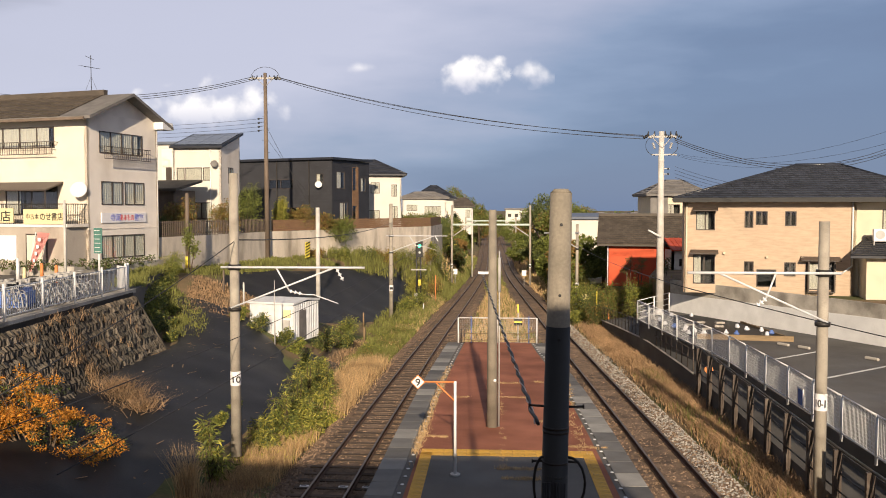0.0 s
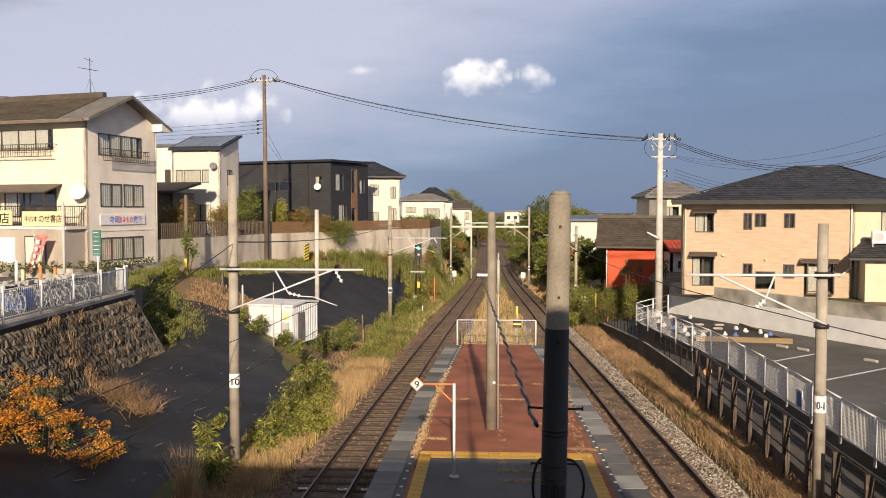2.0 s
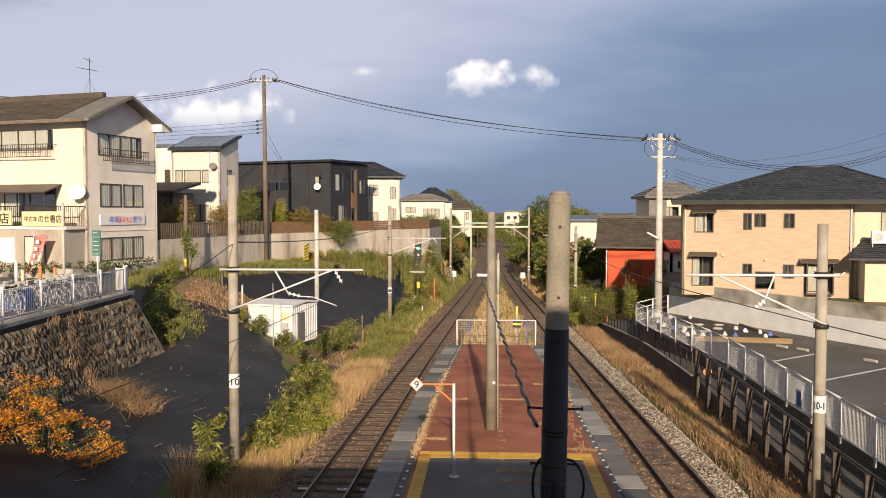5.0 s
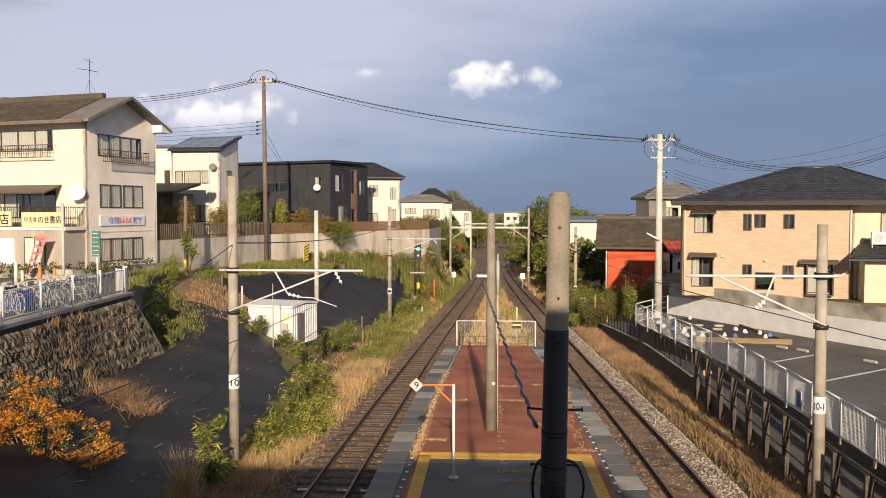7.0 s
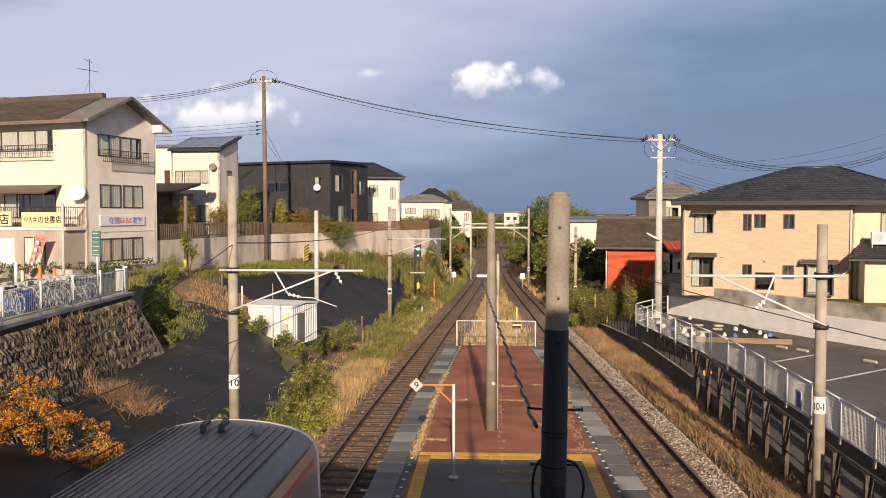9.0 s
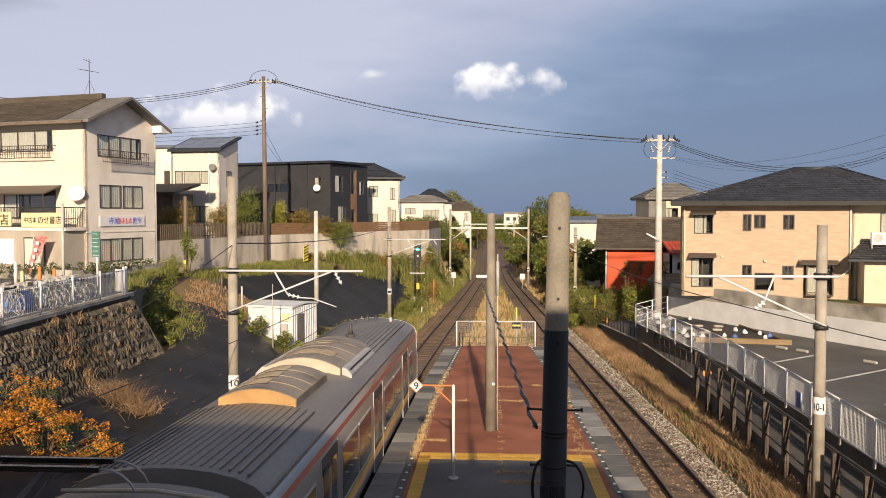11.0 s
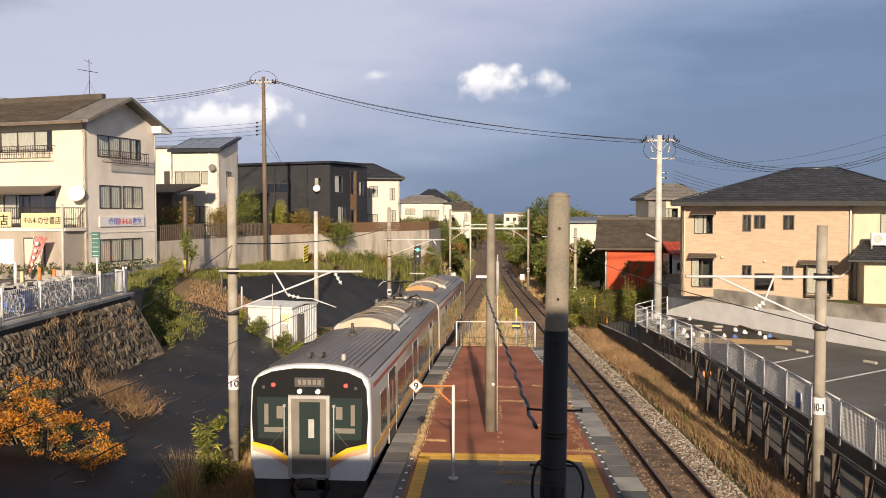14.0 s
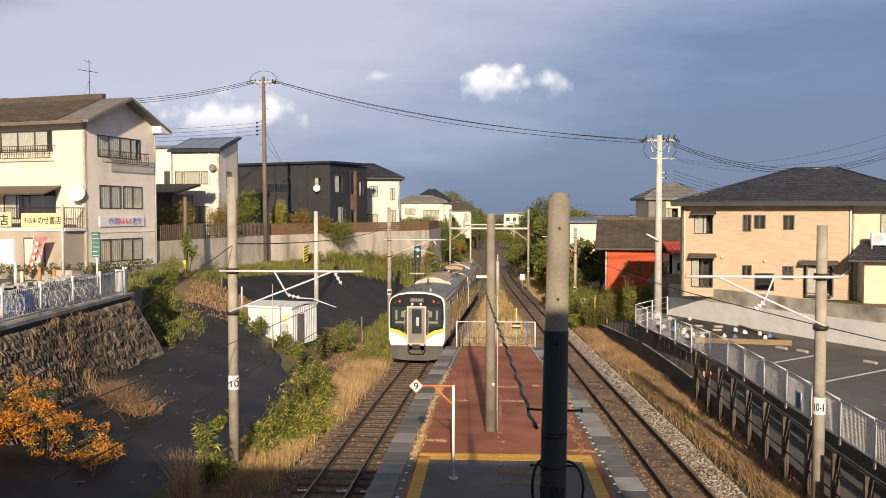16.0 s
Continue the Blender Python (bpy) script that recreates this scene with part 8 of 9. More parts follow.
def platform_cracks(rng):
    out = []
    ex = lambda y: lerp([(18, -1.95), (30, -1.8), (44, -1.4)], y)
    for k in range(230):
        y = rng.choice((rng.gauss(31, 2.0), rng.gauss(26, 2.2), rng.gauss(23, 1.0)))
        if y > 19:
            out.append((ex(y) + abs(rng.gauss(0, 0.10)) - 0.1, y, rng.uniform(0.5, 1.3)))
    for yy, x0, x1, n in ((23.2, -1.9, -1.2, 45), (28.7, -1.2, -0.7, 14), (28.7, 0.4, 1.3, 22), (31.3, 0.2, 1.2, 34), (31.6, 1.7, 2.8, 40), (25.2, 1.4, 2.6, 28), (22.3, 2.1, 3.2, 34), (20.2, 0.2, 1.3, 60), (19.4, 0.3, 1.4, 60)):
        for k in range(n):
            out.append((rng.uniform(x0, x1), yy + rng.gauss(0, 0.05), rng.uniform(0.4, 0.9)))
    for k in range(150):
        y = rng.choice((rng.gauss(33, 1.6), rng.gauss(30.5, 1.2), rng.gauss(24, 2.0)))
        out.append((lerp([(20, 2.5), (26, 2.55), (30, 2.85), (34, 2.75), (42, 2.4)], y) + rng.gauss(0, 0.08), y, rng.uniform(0.5, 1.2)))
    for k in range(60):
        y = rng.uniform(20, 30)
        out.append((0.35 + rng.gauss(0, 0.05), y, 0.5))
    return out


build_grass()


def build_bushes():
    ro = random.Random(61)
    lobes = [(ro.uniform(-2.6, 2.0), ro.uniform(-0.9, 0.9), 0, 0, 0, 0) for _ in range(64)]
    lobes = [(x, y, max(0.25, 2.5 - 0.15 * (x + 2.0) ** 2 - ro.uniform(0, 1.5)), ro.uniform(0.18, 0.36), ro.uniform(0.18, 0.36), ro.uniform(0.12, 0.24)) for x, y, *_ in lobes]
    bush("orange_bush", (-12.0, 21.6, 0.2), lobes, 10500, 0.066, "leaf_orange", "low bush in bright orange autumn leaf", "bush", 34, 0.5, 0.1, 0.45, None, 3)
    bush("green_undergrowth", (-12.2, 21.9, 0.15), [(x, y + 0.25, max(0.2, z - 0.3), a * 1.2, b * 1.2, c * 1.2) for x, y, z, a, b, c in lobes], 7000, 0.075, "leaf_dark", "dark green undergrowth among orange branches", "bush", 20, 0.5, 0.1, 0.2, None, 6)
    rng = random.Random(77)
    for k, (x, y, h, r, per) in enumerate(((-7.55, 20.3, 1.55, 0.2, 420), (-7.2, 19.2, 0.7, 0.5, 200), (-6.4, 20.6, 0.5, 0.6, 200))):
        v, f = blades(rng, [(x, y, gnd(x, y), 1.0)], h, 0.008, 0.36, per, r * 0.6)
        tagged(raw_mesh("dry_tuft", v, f, "grass_dry"), "tuft of dry brown reed grass", "grass", "dry tufts")
    for k, (x, y) in enumerate(((-11.9, 26.4), (-11.2, 26.0), (-12.5, 27.0))):
        v, f = blades(rng, [(x, y, gnd(x, y) + 0.1, 1.0)], 0.36, 0.008, 3.0, 420, 0.32)
        tagged(raw_mesh("straw_tuft", v, f, "grass_brown"), "heap of bent dry straw at the wall foot", "grass", "dry tufts")
    bush("bamboo_grass", (-7.7, 22.7, gnd(-7.7, 22.7)), [(-0.1, 0, 1.0, 0.36, 0.35, 0.7), (0.1, 0, 0.5, 0.45, 0.4, 0.5), (-0.25, 0.1, 1.5, 0.25, 0.25, 0.4)], 900, 0.2, "leaf_green", "leafy green bamboo grass at the mast foot", "bush", 9, 0.2, 0.35, 0.2, ("leaf_lime", 0.3), 5)
    # leafy tangle between the sheet and the dry grass
    for k, (x, y, w, tall) in enumerate(((-7.3, 26.2, 0.55, 0.8), (-7.0, 27.6, 0.7, 1.25), (-6.5, 28.7, 0.7, 0.95), (-6.9, 29.4, 0.7, 1.6), (-6.1, 30.2, 0.6, 0.9), (-6.9, 31.0, 0.65, 1.7), (-6.4, 32.2, 0.6, 1.35), (-7.0, 33.2, 0.55, 1.5), (-7.2, 35.4, 0.5, 1.2), (-8.3, 37.2, 0.5, 1.0))):
        bush("weed_bush", (x, y, gnd(x, y)), [(0, 0, 0.4 * tall, w, w, 0.5 * tall), (-0.3 * w, 0.3, 0.75 * tall, 0.7 * w, 0.7 * w, 0.5 * tall), (0.4 * w, -0.3, 0.35 * tall, 0.8 * w, 0.8 * w, 0.4 * tall), (0.1 * w, 0.1, 1.05 * tall, 0.4 * w, 0.4 * w, 0.35 * tall)], 1700, 0.17, "leaf_green" if k % 3 else "leaf_dark", "tangled green and yellow weeds beside the track", "bush", 14, 0.17, 0.55, 0.1, ("leaf_lime", 0.35 if k % 2 else 0.8), 50 + k, "trackside bushes")
    for k, (x, y, w, tall) in enumerate(((-6.6, 41.5, 0.8, 0.7), (-6.3, 43.5, 0.9, 0.75), (-6.6, 46.0, 0.9, 0.7), (-6.0, 48.2, 0.8, 0.6), (-6.4, 51.0, 0.9, 0.6), (-6.0, 54.5, 0.9, 0.6), (-5.8, 58.5, 0.8, 0.55))):
        bush("weed_bush", (x, y, gnd(x, y)), [(0, 0, 0.4 * tall, w, 1.3 * w, 0.6 * tall), (-0.4 * w, 0.5, 0.5 * tall, 0.7 * w, 0.8 * w, 0.6 * tall)], 1500, 0.12, "leaf_green", "low yellowing weeds on the railway bank", "bush", 8, 0.2, 0.2, 0.1, ("leaf_autumn" if k % 2 else "leaf_lime", 0.3), 70 + k, "trackside bushes")
    for x, y, s, m in ((-10.4, 41.2, 0.55, "leaf_dark"), (-11.8, 41.6, 0.6, "leaf_dark"), (-12.9, 42.0, 0.5, "leaf_green"), (-8.9, 44.2, 0.8, "leaf_dark"), (-8.6, 48.5, 0.95, "leaf_green"), (-8.2, 46.4, 0.6, "leaf_dark"), (-9.6, 40.6, 0.5, "leaf_green"), (-14.2, 36.2, 0.3, "leaf_dark"), (-15.0, 38.2, 0.3, "leaf_dark"), (-16.0, 41.0, 0.3, "leaf_green"), (-18.6, 47.5, 0.7, "leaf_green"),
                       (-19.2, 49.0, 0.9, "leaf_green"), (-6.9, 66.5, 0.8, "leaf_green"), (-6.3, 70.5, 1.0, "leaf_green"), (-6.8, 75, 1.3, "leaf_lime"), (-5.6, 80, 1.2, "leaf_autumn"), (-6.0, 86, 1.4, "leaf_green"), (-9.2, 29.3, 0.22, "leaf_green"), (-9.1, 27.3, 0.26, "leaf_green")):
        bush("shrub", (x, y, gnd(x, y)), [(0, 0, 0.6 * s, 0.9 * s, 0.9 * s, 0.7 * s), (0.4 * s, 0.2, 1.0 * s, 0.6 * s, 0.6 * s, 0.6 * s)], int(900 + 1100 * s), 0.10, m, "green shrub growing on the railway bank", "bush", 6, 0.4, 0.2, 0.25, ("leaf_lime", 0.25), int(abs(x * 37 + y * 11)), "bank shrubs")
    # creeping green growth down the street edge
    for k, (x, y, z) in enumerate(((-15.3, 37.2, 2.0), (-15.9, 38.6, 2.3), (-16.5, 40.0, 2.5), (-17.1, 41.4, 2.6), (-17.6, 43.0, 2.8), (-18.1, 44.8, 2.9), (-18.4, 46.6, 3.0))):
        bush("creeper", (x, y, z - 0.5), [(0, 0, 0.4, 0.4, 0.85, 0.42), (0.25, 0.2, 0.05, 0.35, 0.7, 0.35)], 1100, 0.1, "leaf_green" if k % 2 else "leaf_dark", "creeping green growth over the terrace edge", "bush", 6, 0.45, 0.2, 0.2, ("leaf_lime", 0.2), 170 + k, "creepers")
    # overgrowth between the long wall and the line
    for k, (x, y, s2) in enumerate(((-12.6, 70, 0.8), (-11.0, 73, 0.9), (-9.6, 75.5, 1.0), (-8.6, 78, 1.1), (-7.6, 80.5, 1.1), (-6.6, 83, 1.0), (-5.8, 88.5, 1.1), (-5.2, 92, 1.2), (-14.2, 67.5, 0.6))):
        bush("overgrowth", (x, y, gnd(x, y)), [(0, 0, 0.5 * s2, 1.1 * s2, 1.1 * s2, 0.7 * s2), (0.5 * s2, 0.3, 0.9 * s2, 0.7 * s2, 0.7 * s2, 0.6 * s2), (-0.6 * s2, 0, 0.8 * s2, 0.6 * s2, 0.6 * s2, 0.6 * s2)], 1800, 0.13, ("leaf_green", "leaf_dark", "leaf_autumn")[k % 3], "tangled overgrowth below the concrete wall", "bush", 7, 0.3, 0.2, 0.25, ("leaf_lime", 0.25), 190 + k, "overgrowth")
    # bushes before the red house
    for k, (x, y, s, h) in enumerate(((7.6, 62, 1.0, 1.9), (8.7, 58.6, 1.1, 2.6), (10.2, 57.6, 1.1, 2.5), (7.0, 67, 1.2, 2.2), (7.2, 65, 1.2, 2.4), (6.6, 73, 1.3, 2.6), (7.6, 76, 1.5, 3.2), (11.4, 56.6, 1.0, 2.3), (12.6, 55.8, 0.9, 2.0), (7.4, 57.8, 0.8, 1.6), (6.6, 60.5, 0.7, 0.8))):
        bush("dark_bush", (x, y, gnd(x, y)), [(0, 0, 0.5 * h, s, s, 0.55 * h), (-0.5 * s, 0.2, 0.8 * h, 0.6 * s, 0.7 * s, 0.4 * h), (0.5 * s, -0.2, 0.75 * h, 0.7 * s, 0.6 * s, 0.4 * h)], 3000, 0.13, "leaf_green" if k % 3 else "leaf_dark", "wild olive-green bush near the red house", "bush", 8, 0.35, 0.15, 0.3, ("leaf_autumn" if k % 2 else "leaf_lime", 0.3), 90 + k, "dark bushes")
    # garden shrubs above the long wall
    for k, (x, y, z, r, h, m) in enumerate(((-20.6, 54.5, 5.0, 1.3, 2.4, "leaf_autumn"), (-21.4, 53.0, 4.6, 1.1, 1.6, "leaf_dark"), (-18.9, 58.5, 5.0, 1.2, 2.3, "leaf_autumn"), (-18.4, 62.5, 5.0, 1.25, 3.4, "leaf_green"), (-16.8, 66.3, 5.0, 0.65, 2.6, "leaf_lime"), (-15.6, 68.2, 5.0, 1.2, 2.0, "leaf_autumn"), (-14.2, 69.8, 5.0, 1.2, 1.4, "leaf_autumn"),
                                            (-12.6, 70.5, 4.2, 1.3, 1.9, "leaf_green"), (-8.6, 88, 5.0, 1.4, 1.3, "leaf_green"), (-7.0, 92, 5.0, 1.5, 1.4, "leaf_green"), (-5.9, 97, 3.0, 1.8, 2.6, "leaf_dark"))):
        bush("garden_shrub", (x, y, z), [(0, 0, 0.45 * h, r, r, 0.5 * h), (0.3 * r, 0, 0.75 * h, 0.65 * r, 0.7 * r, 0.4 * h), (-0.4 * r, 0.1, 0.6 * h, 0.6 * r, 0.6 * r, 0.4 * h)], 2600, 0.13, m, "rounded garden shrub above the concrete wall", "bush", 7, 0.5, 0.1, 0.35, ("leaf_green", 0.4), 120 + k, "garden shrubs")
    # a vine on the rusty post
    bush("vine", (-18.5, 50.3, 3.0), [(0.05, -0.1, 2.2, 0.35, 0.35, 1.0), (0.4, -0.1, 1.5, 0.35, 0.3, 0.6)], 500, 0.16, "leaf_green", "green climbing vine on the post", "plant", 4, 0.6, 0.3, 0.2, None, 140)
    # two clipped pines by the red wall
    for k, (x, y) in enumerate(((9.6, 59.0), (10.4, 58.8), (12.1, 58.5))):
        bush("clipped_pine", (x, y, 1.4), [(0, 0, 1.5, 0.4, 0.4, 0.22), (0.15, 0, 1.95, 0.3, 0.3, 0.2), (-0.25, 0, 1.2, 0.3, 0.3, 0.18)], 450, 0.16, "leaf_dark", "small clipped pine before the red wall", "tree", 4, 0.2, 0.0, 0.2, None, 150 + k, "clipped pines")


build_bushes()


def build_trees():
    rng = random.Random(31)
    for k, (x, y, h, r, m) in enumerate(((-9.0, 200, 10.6, 4.2, "leaf_green"), (-5.4, 212, 11.4, 3.8, "leaf_green"), (-12.5, 205, 10.4, 4.0, "leaf_autumn"), (-2.9, 222, 11.8, 3.2, "leaf_green"), (7.3, 78, 5.9, 1.7, "leaf_autumn"), (9.0, 80, 6.0, 1.8, "leaf_green"), (6.5, 72.5, 4.4, 1.4, "leaf_green"), (10.6, 79, 5.4, 1.6, "leaf_green"), (-5.0, 134, 3.4, 1.7, "leaf_green"), (-5.8, 138, 4.2, 2.0, "leaf_dark"), (-7.8, 136, 4.0, 2.0, "leaf_green"), (-4.6, 156, 4.6, 2.0, "leaf_green"), (-5.2, 110, 3.4, 2.0, "leaf_dark"), (-4.6, 116, 3.2, 1.6, "leaf_dark"), (-7.2, 104, 3.6, 2.2, "leaf_dark"), (-5.0, 124, 3.4, 1.8, "leaf_autumn"), (-7.0, 132, 3.6, 2.2, "leaf_dark"),
                                         (6.8, 108, 11.3, 2.6, "leaf_dark"), (8.4, 104, 10.3, 2.8, "leaf_green"), (5.9, 116, 10.4, 2.2, "leaf_dark"), (10.4, 112, 10.6, 3.0, "leaf_green"), (13.6, 125, 10.2, 3.0, "leaf_green"), (7.4, 86, 5.5, 2.0, "leaf_autumn"), (6.6, 94, 6.0, 1.9, "leaf_green"), (17.5, 150, 10, 3.4, "leaf_green"), (4.9, 140, 6.0, 2.2, "leaf_green"), (-5.5, 250, 7.0, 3.4, "leaf_green"), (-1.0, 268, 6.6, 3.2, "leaf_autumn"), (3.4, 275, 6.8, 3.4, "leaf_green"), (7.6, 262, 7.0, 3.4, "leaf_green"), (11.5, 255, 7.4, 3.6, "leaf_dark"), (5.8, 225, 6.2, 2.8, "leaf_green"), (8.8, 205, 6.4, 3.0, "leaf_autumn"), (-3.8, 235, 6.0, 2.6, "leaf_dark"))):
        tree((x, y, gnd(x, y) - 0.2), h, r, m, "leafy green tree beside the distant railway", 200 + k, 6000, 0.23, 0.2, 0.15, "distant trees", ("leaf_autumn" if k % 3 == 0 else "leaf_green", 0.2))
    for k in range(26):
        left = k % 2 == 0
        y = 84 + 3.6 * k
        x = (left_x(y) - 4.2 - rng.uniform(0, 2.2)) if left else (right_x(y) + 3.6 + rng.uniform(0, 2.5))
        s = rng.uniform(0.9, 1.7) * (1 + k / 40)
        bush("line_shrub", (x, y, gnd(x, y)), [(0, 0, 0.7 * s, s, s, 0.8 * s), (0.4 * s, 0, 1.3 * s, 0.7 * s, 0.7 * s, 0.6 * s), (-0.5 * s, 0.2, 1.0 * s, 0.6 * s, 0.6 * s, 0.6 * s)], 1500, 0.2, rng.choice(("leaf_green", "leaf_dark", "leaf_autumn", "leaf_green")), "overgrown shrub along the far railway line", "bush", 6, 0.5, 0.1, 0.3, ("leaf_lime", 0.3), 300 + k, "line-side shrubs")
    # woods and town on the skyline
    v, f = [], []
    for k in range(260):
        x, y = rng.uniform(-420, 420), rng.uniform(230, 520)
        if abs(x - 2) < 4:
            continue
        h = rng.uniform(5, 8)
        vv, ff = leaf_cloud(rng, [(x, y, -2 + h * 0.5, rng.uniform(4, 8), 4, h * 0.55)], 130, 1.5, 0.7, 0, 0.5)
        n = len(v)
        v += vv
        f += [tuple(i + n for i in q) for q in ff]
    tagged(raw_mesh("far_woods", v, f, "leaf_dark"), "low dark woods along the horizon", "woods", kind="stuff")
    for k, (x, y, w, h) in enumerate(((5.5, 300, 5, 9.6), (11, 330, 7, 9.2), (9, 420, 9, 9.8), (-36, 260, 7, 13), (36, 330, 8, 8.2), (60, 360, 10, 8.0))):
        b = thing("far_building", pose(x, y, -2.9), "pale distant town building on the skyline", "building", "distant buildings")
        part("wall", boxes((0, w, 0, 8, 0, h)), "render_white", b)
        part("roof", boxes((-0.4, w + 0.4, -0.4, 8.4, h, h + 0.5)), "roof_slate", b)
        for q in range(int(w / 2.4)):
            for zz in range(int(h / 3)):
                part("window", boxes((0.8 + 2.4 * q, 2.0 + 2.4 * q, -0.05, 0, 1.0 + 3 * zz, 2.2 + 3 * zz)), "room_dark", b)


build_trees()


# ---- sleepers, stones, platform pieces ----
def build_pieces():
    rng = random.Random(9)
    sl = []
    for k in range(4):
        bm = boxes((-1.05 - rng.uniform(0, 0.05), 1.05 + rng.uniform(0, 0.05), -0.1, 0.1, -0.14, 0.0))
        bmesh.ops.bevel(bm, geom=bm.edges, offset=0.012, segments=1, affect="EDGES")
        sl.append(mesh_of(bm, "sleeper"))
    for fx, bed in ((left_x, left_track), (right_x, right_track)):
        y, n = 14.0, 0
        while y < 125:
            a = math.degrees(math.atan2(fx(y + 1) - fx(y - 1), 2))
            piece("sleeper", rng.choice(sl), bed, pose(fx(y), y, rail_z(y) - (0.148 if bed is left_track else 0.182), -1.1, rng.uniform(-0.4, 0.4), -a + rng.uniform(-0.5, 0.5)))
            y += 0.66
    # loose ballast
    def stones(n, y0, y1, xa, xb, zf, m, label, s0, s1):
        v, f = [], []
        for _ in range(n):
            y = y0 + (y1 - y0) * rng.random() ** 1.4
            x = rng.uniform(xa(y), xb(y))
            s = rng.uniform(s0, s1)
            c = Vector((x, y, zf(x, y) + s * 0.25))
            p = [c + Vector((rng.uniform(0.6, 1) * s * a, rng.uniform(0.6, 1) * s * b, rng.uniform(0.4, 0.8) * s * d)) for a, b, d in ((1, 0, 0), (-1, 0, 0), (0, 1, 0), (0, -1, 0), (0.2, 0.1, 1), (0, 0, -1))]
            k = len(v)
            v += [tuple(q) for q in p]
            f += [(k, k + 2, k + 4), (k + 2, k + 1, k + 4), (k + 1, k + 3, k + 4), (k + 3, k, k + 4), (k + 2, k, k + 5), (k + 1, k + 2, k + 5), (k + 3, k + 1, k + 5), (k, k + 3, k + 5)]
        return v, f
    bedz = lambda fx: (lambda x, y: rail_z(y) - 0.19 - 0.35 * max(0, abs(x - fx(y)) - 1.45) / 0.5)
    for fx, bed, m2 in ((left_x, left_track, "stone_brown"), (right_x, right_track, "stone_brown")):
        v, f = stones(9000, 17, 75, lambda y: fx(y) - 1.7, lambda y: fx(y) + 1.7, bedz(fx), m2, "", 0.03, 0.06)
        tagged(raw_mesh("ballast_stones", v, f, m2, bed, "brown rust-stained ballast"), kind="stuff")
    v, f = stones(6500, 17, 62, lambda y: right_x(y) + 0.75, lambda y: right_x(y) + 2.15, lambda x, y: max(bedz(right_x)(x, y), gnd(x, y)), "stone", "", 0.03, 0.06)
    tagged(raw_mesh("ballast_stones", v, f, "stone", right_track, "pale fresh ballast stones"), kind="stuff")
    v, f = stones(2500, 17, 45, lambda y: left_x(y) - 2.6, lambda y: left_x(y) - 1.2, lambda x, y: max(bedz(left_x)(x, y), gnd(x, y)), "stone", "", 0.03, 0.06)
    tagged(raw_mesh("ballast_stones", v, f, "stone_brown", left_track, "brown ballast on the shoulder"), kind="stuff")
    # platform edge slabs
    L, R = flip(PLAT_L), flip(PLAT_R)
    for pts, sgn, wd in ((L, 1, 0.62), (R, -1, 0.6)):
        y = 14.0
        while y < 42:
            yy = y + 0.99
            x = lerp(pts, y + 0.5)
            a = math.degrees(math.atan2(lerp(pts, y + 1) - lerp(pts, y), 1))
            light = rng.random() < 0.22
            x0, x1 = sorted((0, sgn * wd))
            bm = boxes((x0, x1, -0.49, 0.49, -0.05, 0.0))
            me = mesh_of(bm, "slab_pale" if light else "edge_slab")
            piece("edge_slab", me, platform, pose(x, y + 0.5, rail_z(y + 0.5) + PLAT + 0.004, -1.09, 0, -a))
            y += 1.0
    # white dots along the safe line
    bm = rods(((0, 0, 0), (0, 0, 0.012), 0.045), n=10)
    dot = mesh_of(bm, "white_paint")
    for pts, off in ((L, 0.74), (R, -0.64)):
        y = 14.5
        while y < 42:
            piece("safety_dot", dot, platform, pose(lerp(pts, y) + off, y, rail_z(y) + PLAT - 0.002, -1.09))
            y += 0.62
    bm = bmesh.new()
    prism(bm, [(-1.5, 14), (2.4, 14), (2.4, 21.45), (-1.5, 21.45)], lambda x, y: rail_z(y) + PLAT - 0.02, lambda x, y: rail_z(y) + PLAT + 0.004)
    part("asphalt_patch", bm, "asphalt", platform, "dark worn asphalt surfacing")
    # yellow tactile tiles, in a U
    bm = boxes((-0.147, 0.147, -0.147, 0.147, -0.02, 0.008), *[(-0.11 + 0.055 * k - 0.01, -0.11 + 0.055 * k + 0.01, -0.12, 0.12, 0.008, 0.013) for k in range(5)])
    tile = mesh_of(bm, "tactile")
    cells = [(-1.65 + 0.3 * k, 21.75) for k in range(14)] + [(-1.65, 21.75 - 0.3 * k) for k in range(1, 14)] + [(2.55, 21.75 - 0.3 * k) for k in range(0, 14)]
    for x, y in cells:
        for d in (0, 0.3) if y == 21.75 and -1.7 < x < 2.5 else (0,):
            piece("tactile_tile", tile, platform, pose(x, y - d, rail_z(y - d) + PLAT + 0.004, -1.09))


M["slab_pale"] = mat("slab_pale", (0.27, 0.26, 0.235), 0.75, 0.15, 1.5, 50, 0.15, objvar=0.15)
build_pieces()


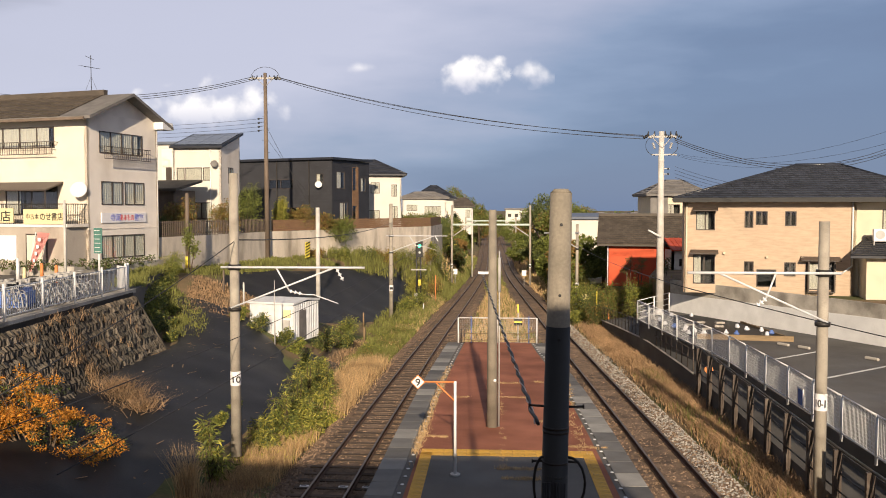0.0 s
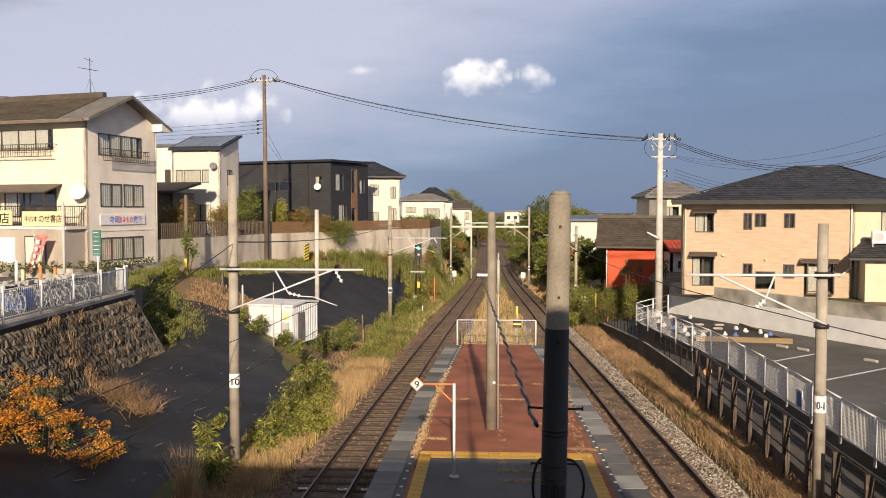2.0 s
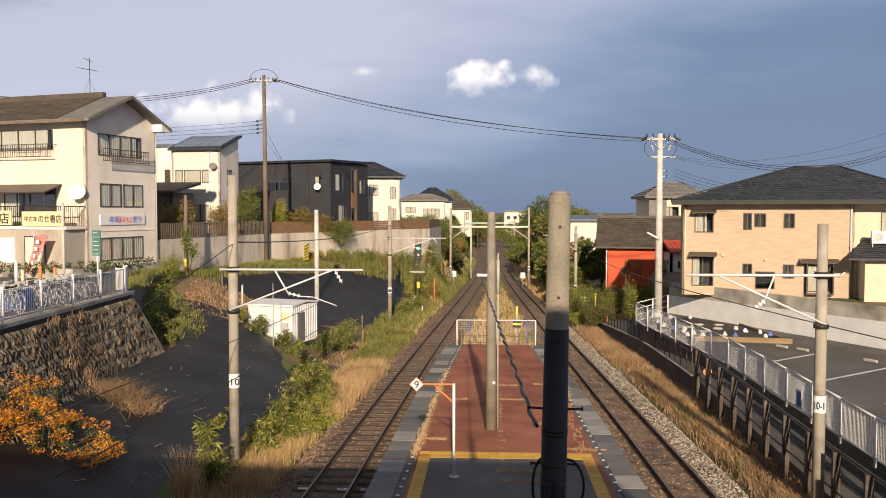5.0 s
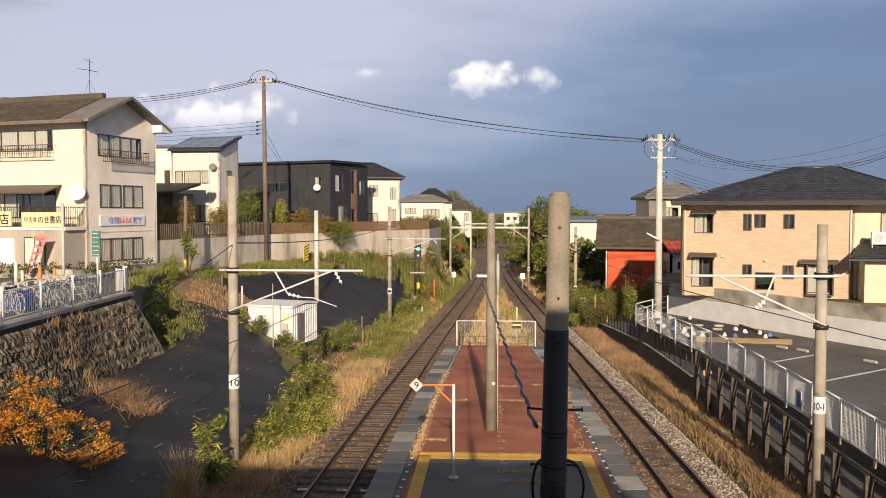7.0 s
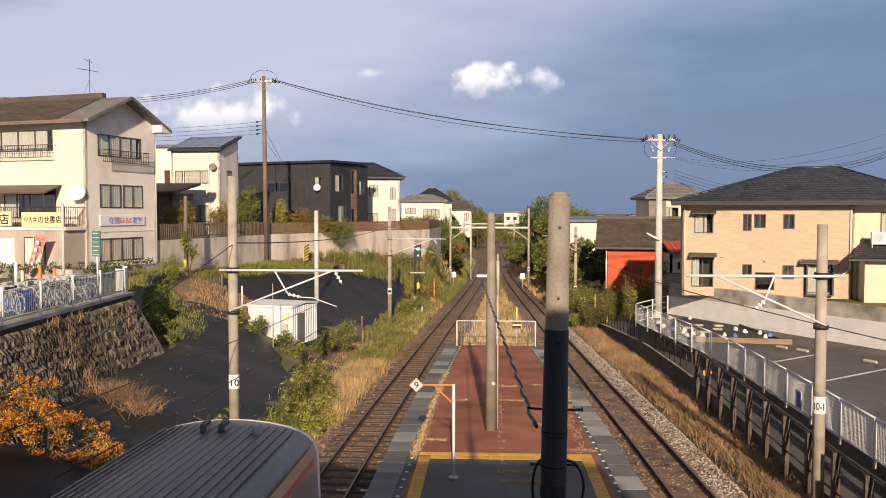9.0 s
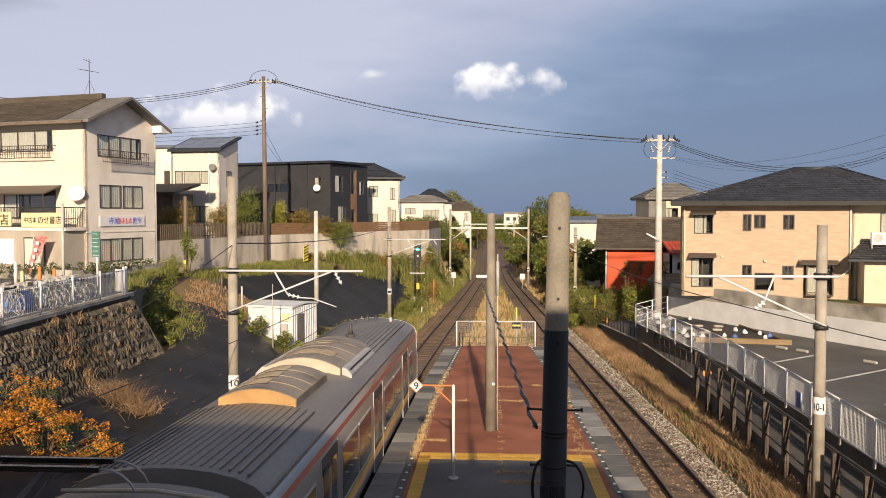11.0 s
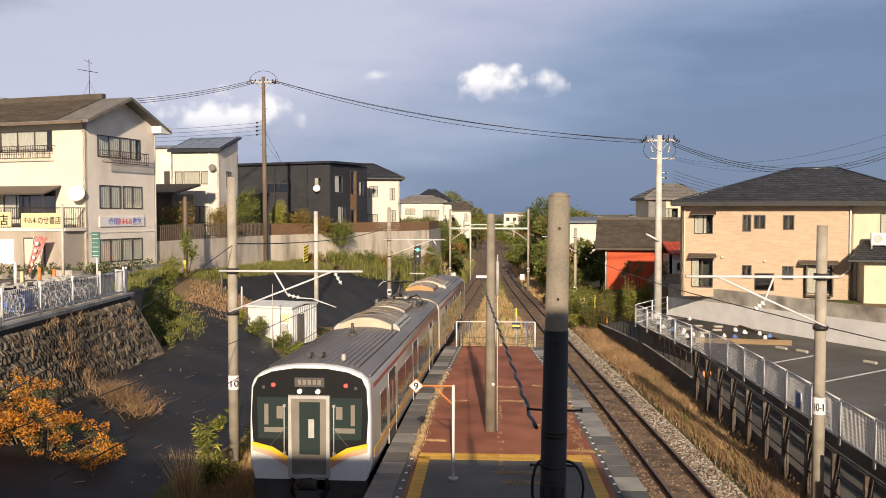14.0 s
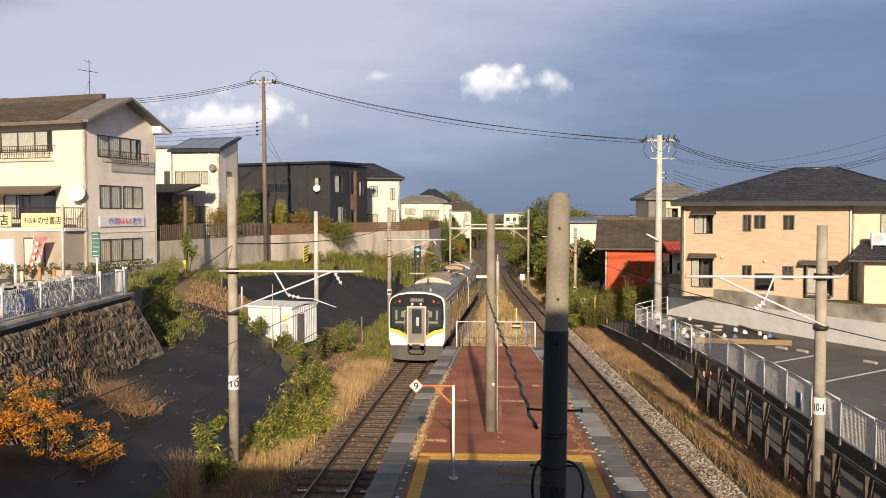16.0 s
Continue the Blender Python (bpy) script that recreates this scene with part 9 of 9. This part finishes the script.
# ---- clouds ----
def cloud_material(name, seed, soft=0.35, bright=0.95):
    m = bpy.data.materials.new(name)
    m.use_nodes = True
    nt = m.node_tree
    nt.nodes.remove(nt.nodes["Principled BSDF"])
    N, K = nt.nodes.new, nt.links.new
    co, ln = N("ShaderNodeTexCoord"), N("ShaderNodeVectorMath")
    mp = N("ShaderNodeMapping")
    mp.inputs["Location"].default_value = (0, 0, 0)
    K(co.outputs["Generated"], mp.inputs[0])
    sub = N("ShaderNodeVectorMath")
    sub.operation = "SUBTRACT"
    K(mp.outputs[0], sub.inputs[0])
    sub.inputs[1].default_value = (0.5, 0.5, 0.42)
    fl = N("ShaderNodeVectorMath")
    fl.operation = "MULTIPLY"
    K(sub.outputs[0], fl.inputs[0])
    fl.inputs[1].default_value = (2.0, 0.0, 2.0)
    ln.operation = "LENGTH"
    K(fl.outputs[0], ln.inputs[0])
    n = N("ShaderNodeTexNoise")
    n.inputs["Scale"].default_value, n.inputs["Detail"].default_value, n.inputs["Roughness"].default_value = 0.024, 4.5, 0.45
    sh = N("ShaderNodeVectorMath")
    K(co.outputs["Object"], sh.inputs[0])
    sh.inputs[1].default_value = (seed * 91.0, 0, 0)
    K(sh.outputs[0], n.inputs["Vector"])
    a = N("ShaderNodeMath")
    a.operation = "MULTIPLY_ADD"
    K(n.outputs[0], a.inputs[0])
    a.inputs[1].default_value = 2.2
    a.inputs[2].default_value = -0.22
    b = N("ShaderNodeMath")
    b.operation = "SUBTRACT"
    K(a.outputs[0], b.inputs[0])
    K(ln.outputs["Value"], b.inputs[1])
    f = N("ShaderNodeMapRange")
    f.interpolation_type = "SMOOTHSTEP"
    f.inputs["From Min"].default_value, f.inputs["From Max"].default_value = 0.0, soft * 2
    K(b.outputs[0], f.inputs["Value"])
    f.inputs["To Max"].default_value = bright
    sep = N("ShaderNodeSeparateXYZ")
    K(co.outputs["Generated"], sep.inputs[0])
    # card glows by itself; sunlit top and grey underside are in this ramp
    ramp = N("ShaderNodeValToRGB")
    e = ramp.color_ramp.elements
    e[0].position, e[0].color = 0.15, (0.50, 0.51, 0.60, 1)
    e[1].position, e[1].color = 0.55, (0.92, 0.88, 0.86, 1)
    K(sep.outputs["Z"], ramp.inputs[0])
    em, tr, mx = N("ShaderNodeEmission"), N("ShaderNodeBsdfTransparent"), N("ShaderNodeMixShader")
    em.inputs["Strength"].default_value = 1.0
    K(ramp.outputs[0], em.inputs[0])
    K(f.outputs[0], mx.inputs[0]), K(tr.outputs[0], mx.inputs[1]), K(em.outputs[0], mx.inputs[2])
    K(mx.outputs[0], nt.nodes["Material Output"].inputs[0])
    return m


CLOUDS = []
for k, (x, z, w, h, soft, br) in enumerate(((-12, 246, 160, 80, 0.35, 0.92), (90, 250, 78, 72, 0.45, 0.8), (-490, 194, 330, 110, 0.42, 0.9), (-215, 256, 70, 24, 0.6, 0.5))):
    bm = bmesh.new()
    vs = [bm.verts.new(p) for p in ((-w / 2, 0, -h / 2), (w / 2, 0, -h / 2), (w / 2, 0, h / 2), (-w / 2, 0, h / 2))]
    bm.faces.new(vs)
    c = finish("cloud", bm, cloud_material("cloud", k + 1, soft, br))
    c.location = (x, 1500, z)
    tagged(c, "small sunlit white cumulus cloud drifting over the sea", "cloud", kind="structure")
    c.visible_shadow = False
    CLOUDS.append((c, x, z))


def motions():
    for car, ahead in ((rear_car, 9.9), (front_car, 29.95)):
        rows = []
        for i in range(33):
            t = i * 0.5
            y = tail_y(t) + ahead
            y0, y1 = y - 6.9, y + 6.9
            x0, x1, z0, z1 = left_x(y0), left_x(y1), rail_z(y0), rail_z(y1)
            rows.append((t, pose((x0 + x1) / 2, y, (z0 + z1) / 2, math.degrees(math.atan2(z1 - z0, 13.8)), 0, -math.degrees(math.atan2(x1 - x0, 13.8)))))
        walk(car, rows)
    for c, x, z in CLOUDS:
        walk(c, [(0.0, pose(x - 16, 1500, z + 3.5)), (16.0, pose(x + 20.5, 1500, z - 4.1))])


motions()
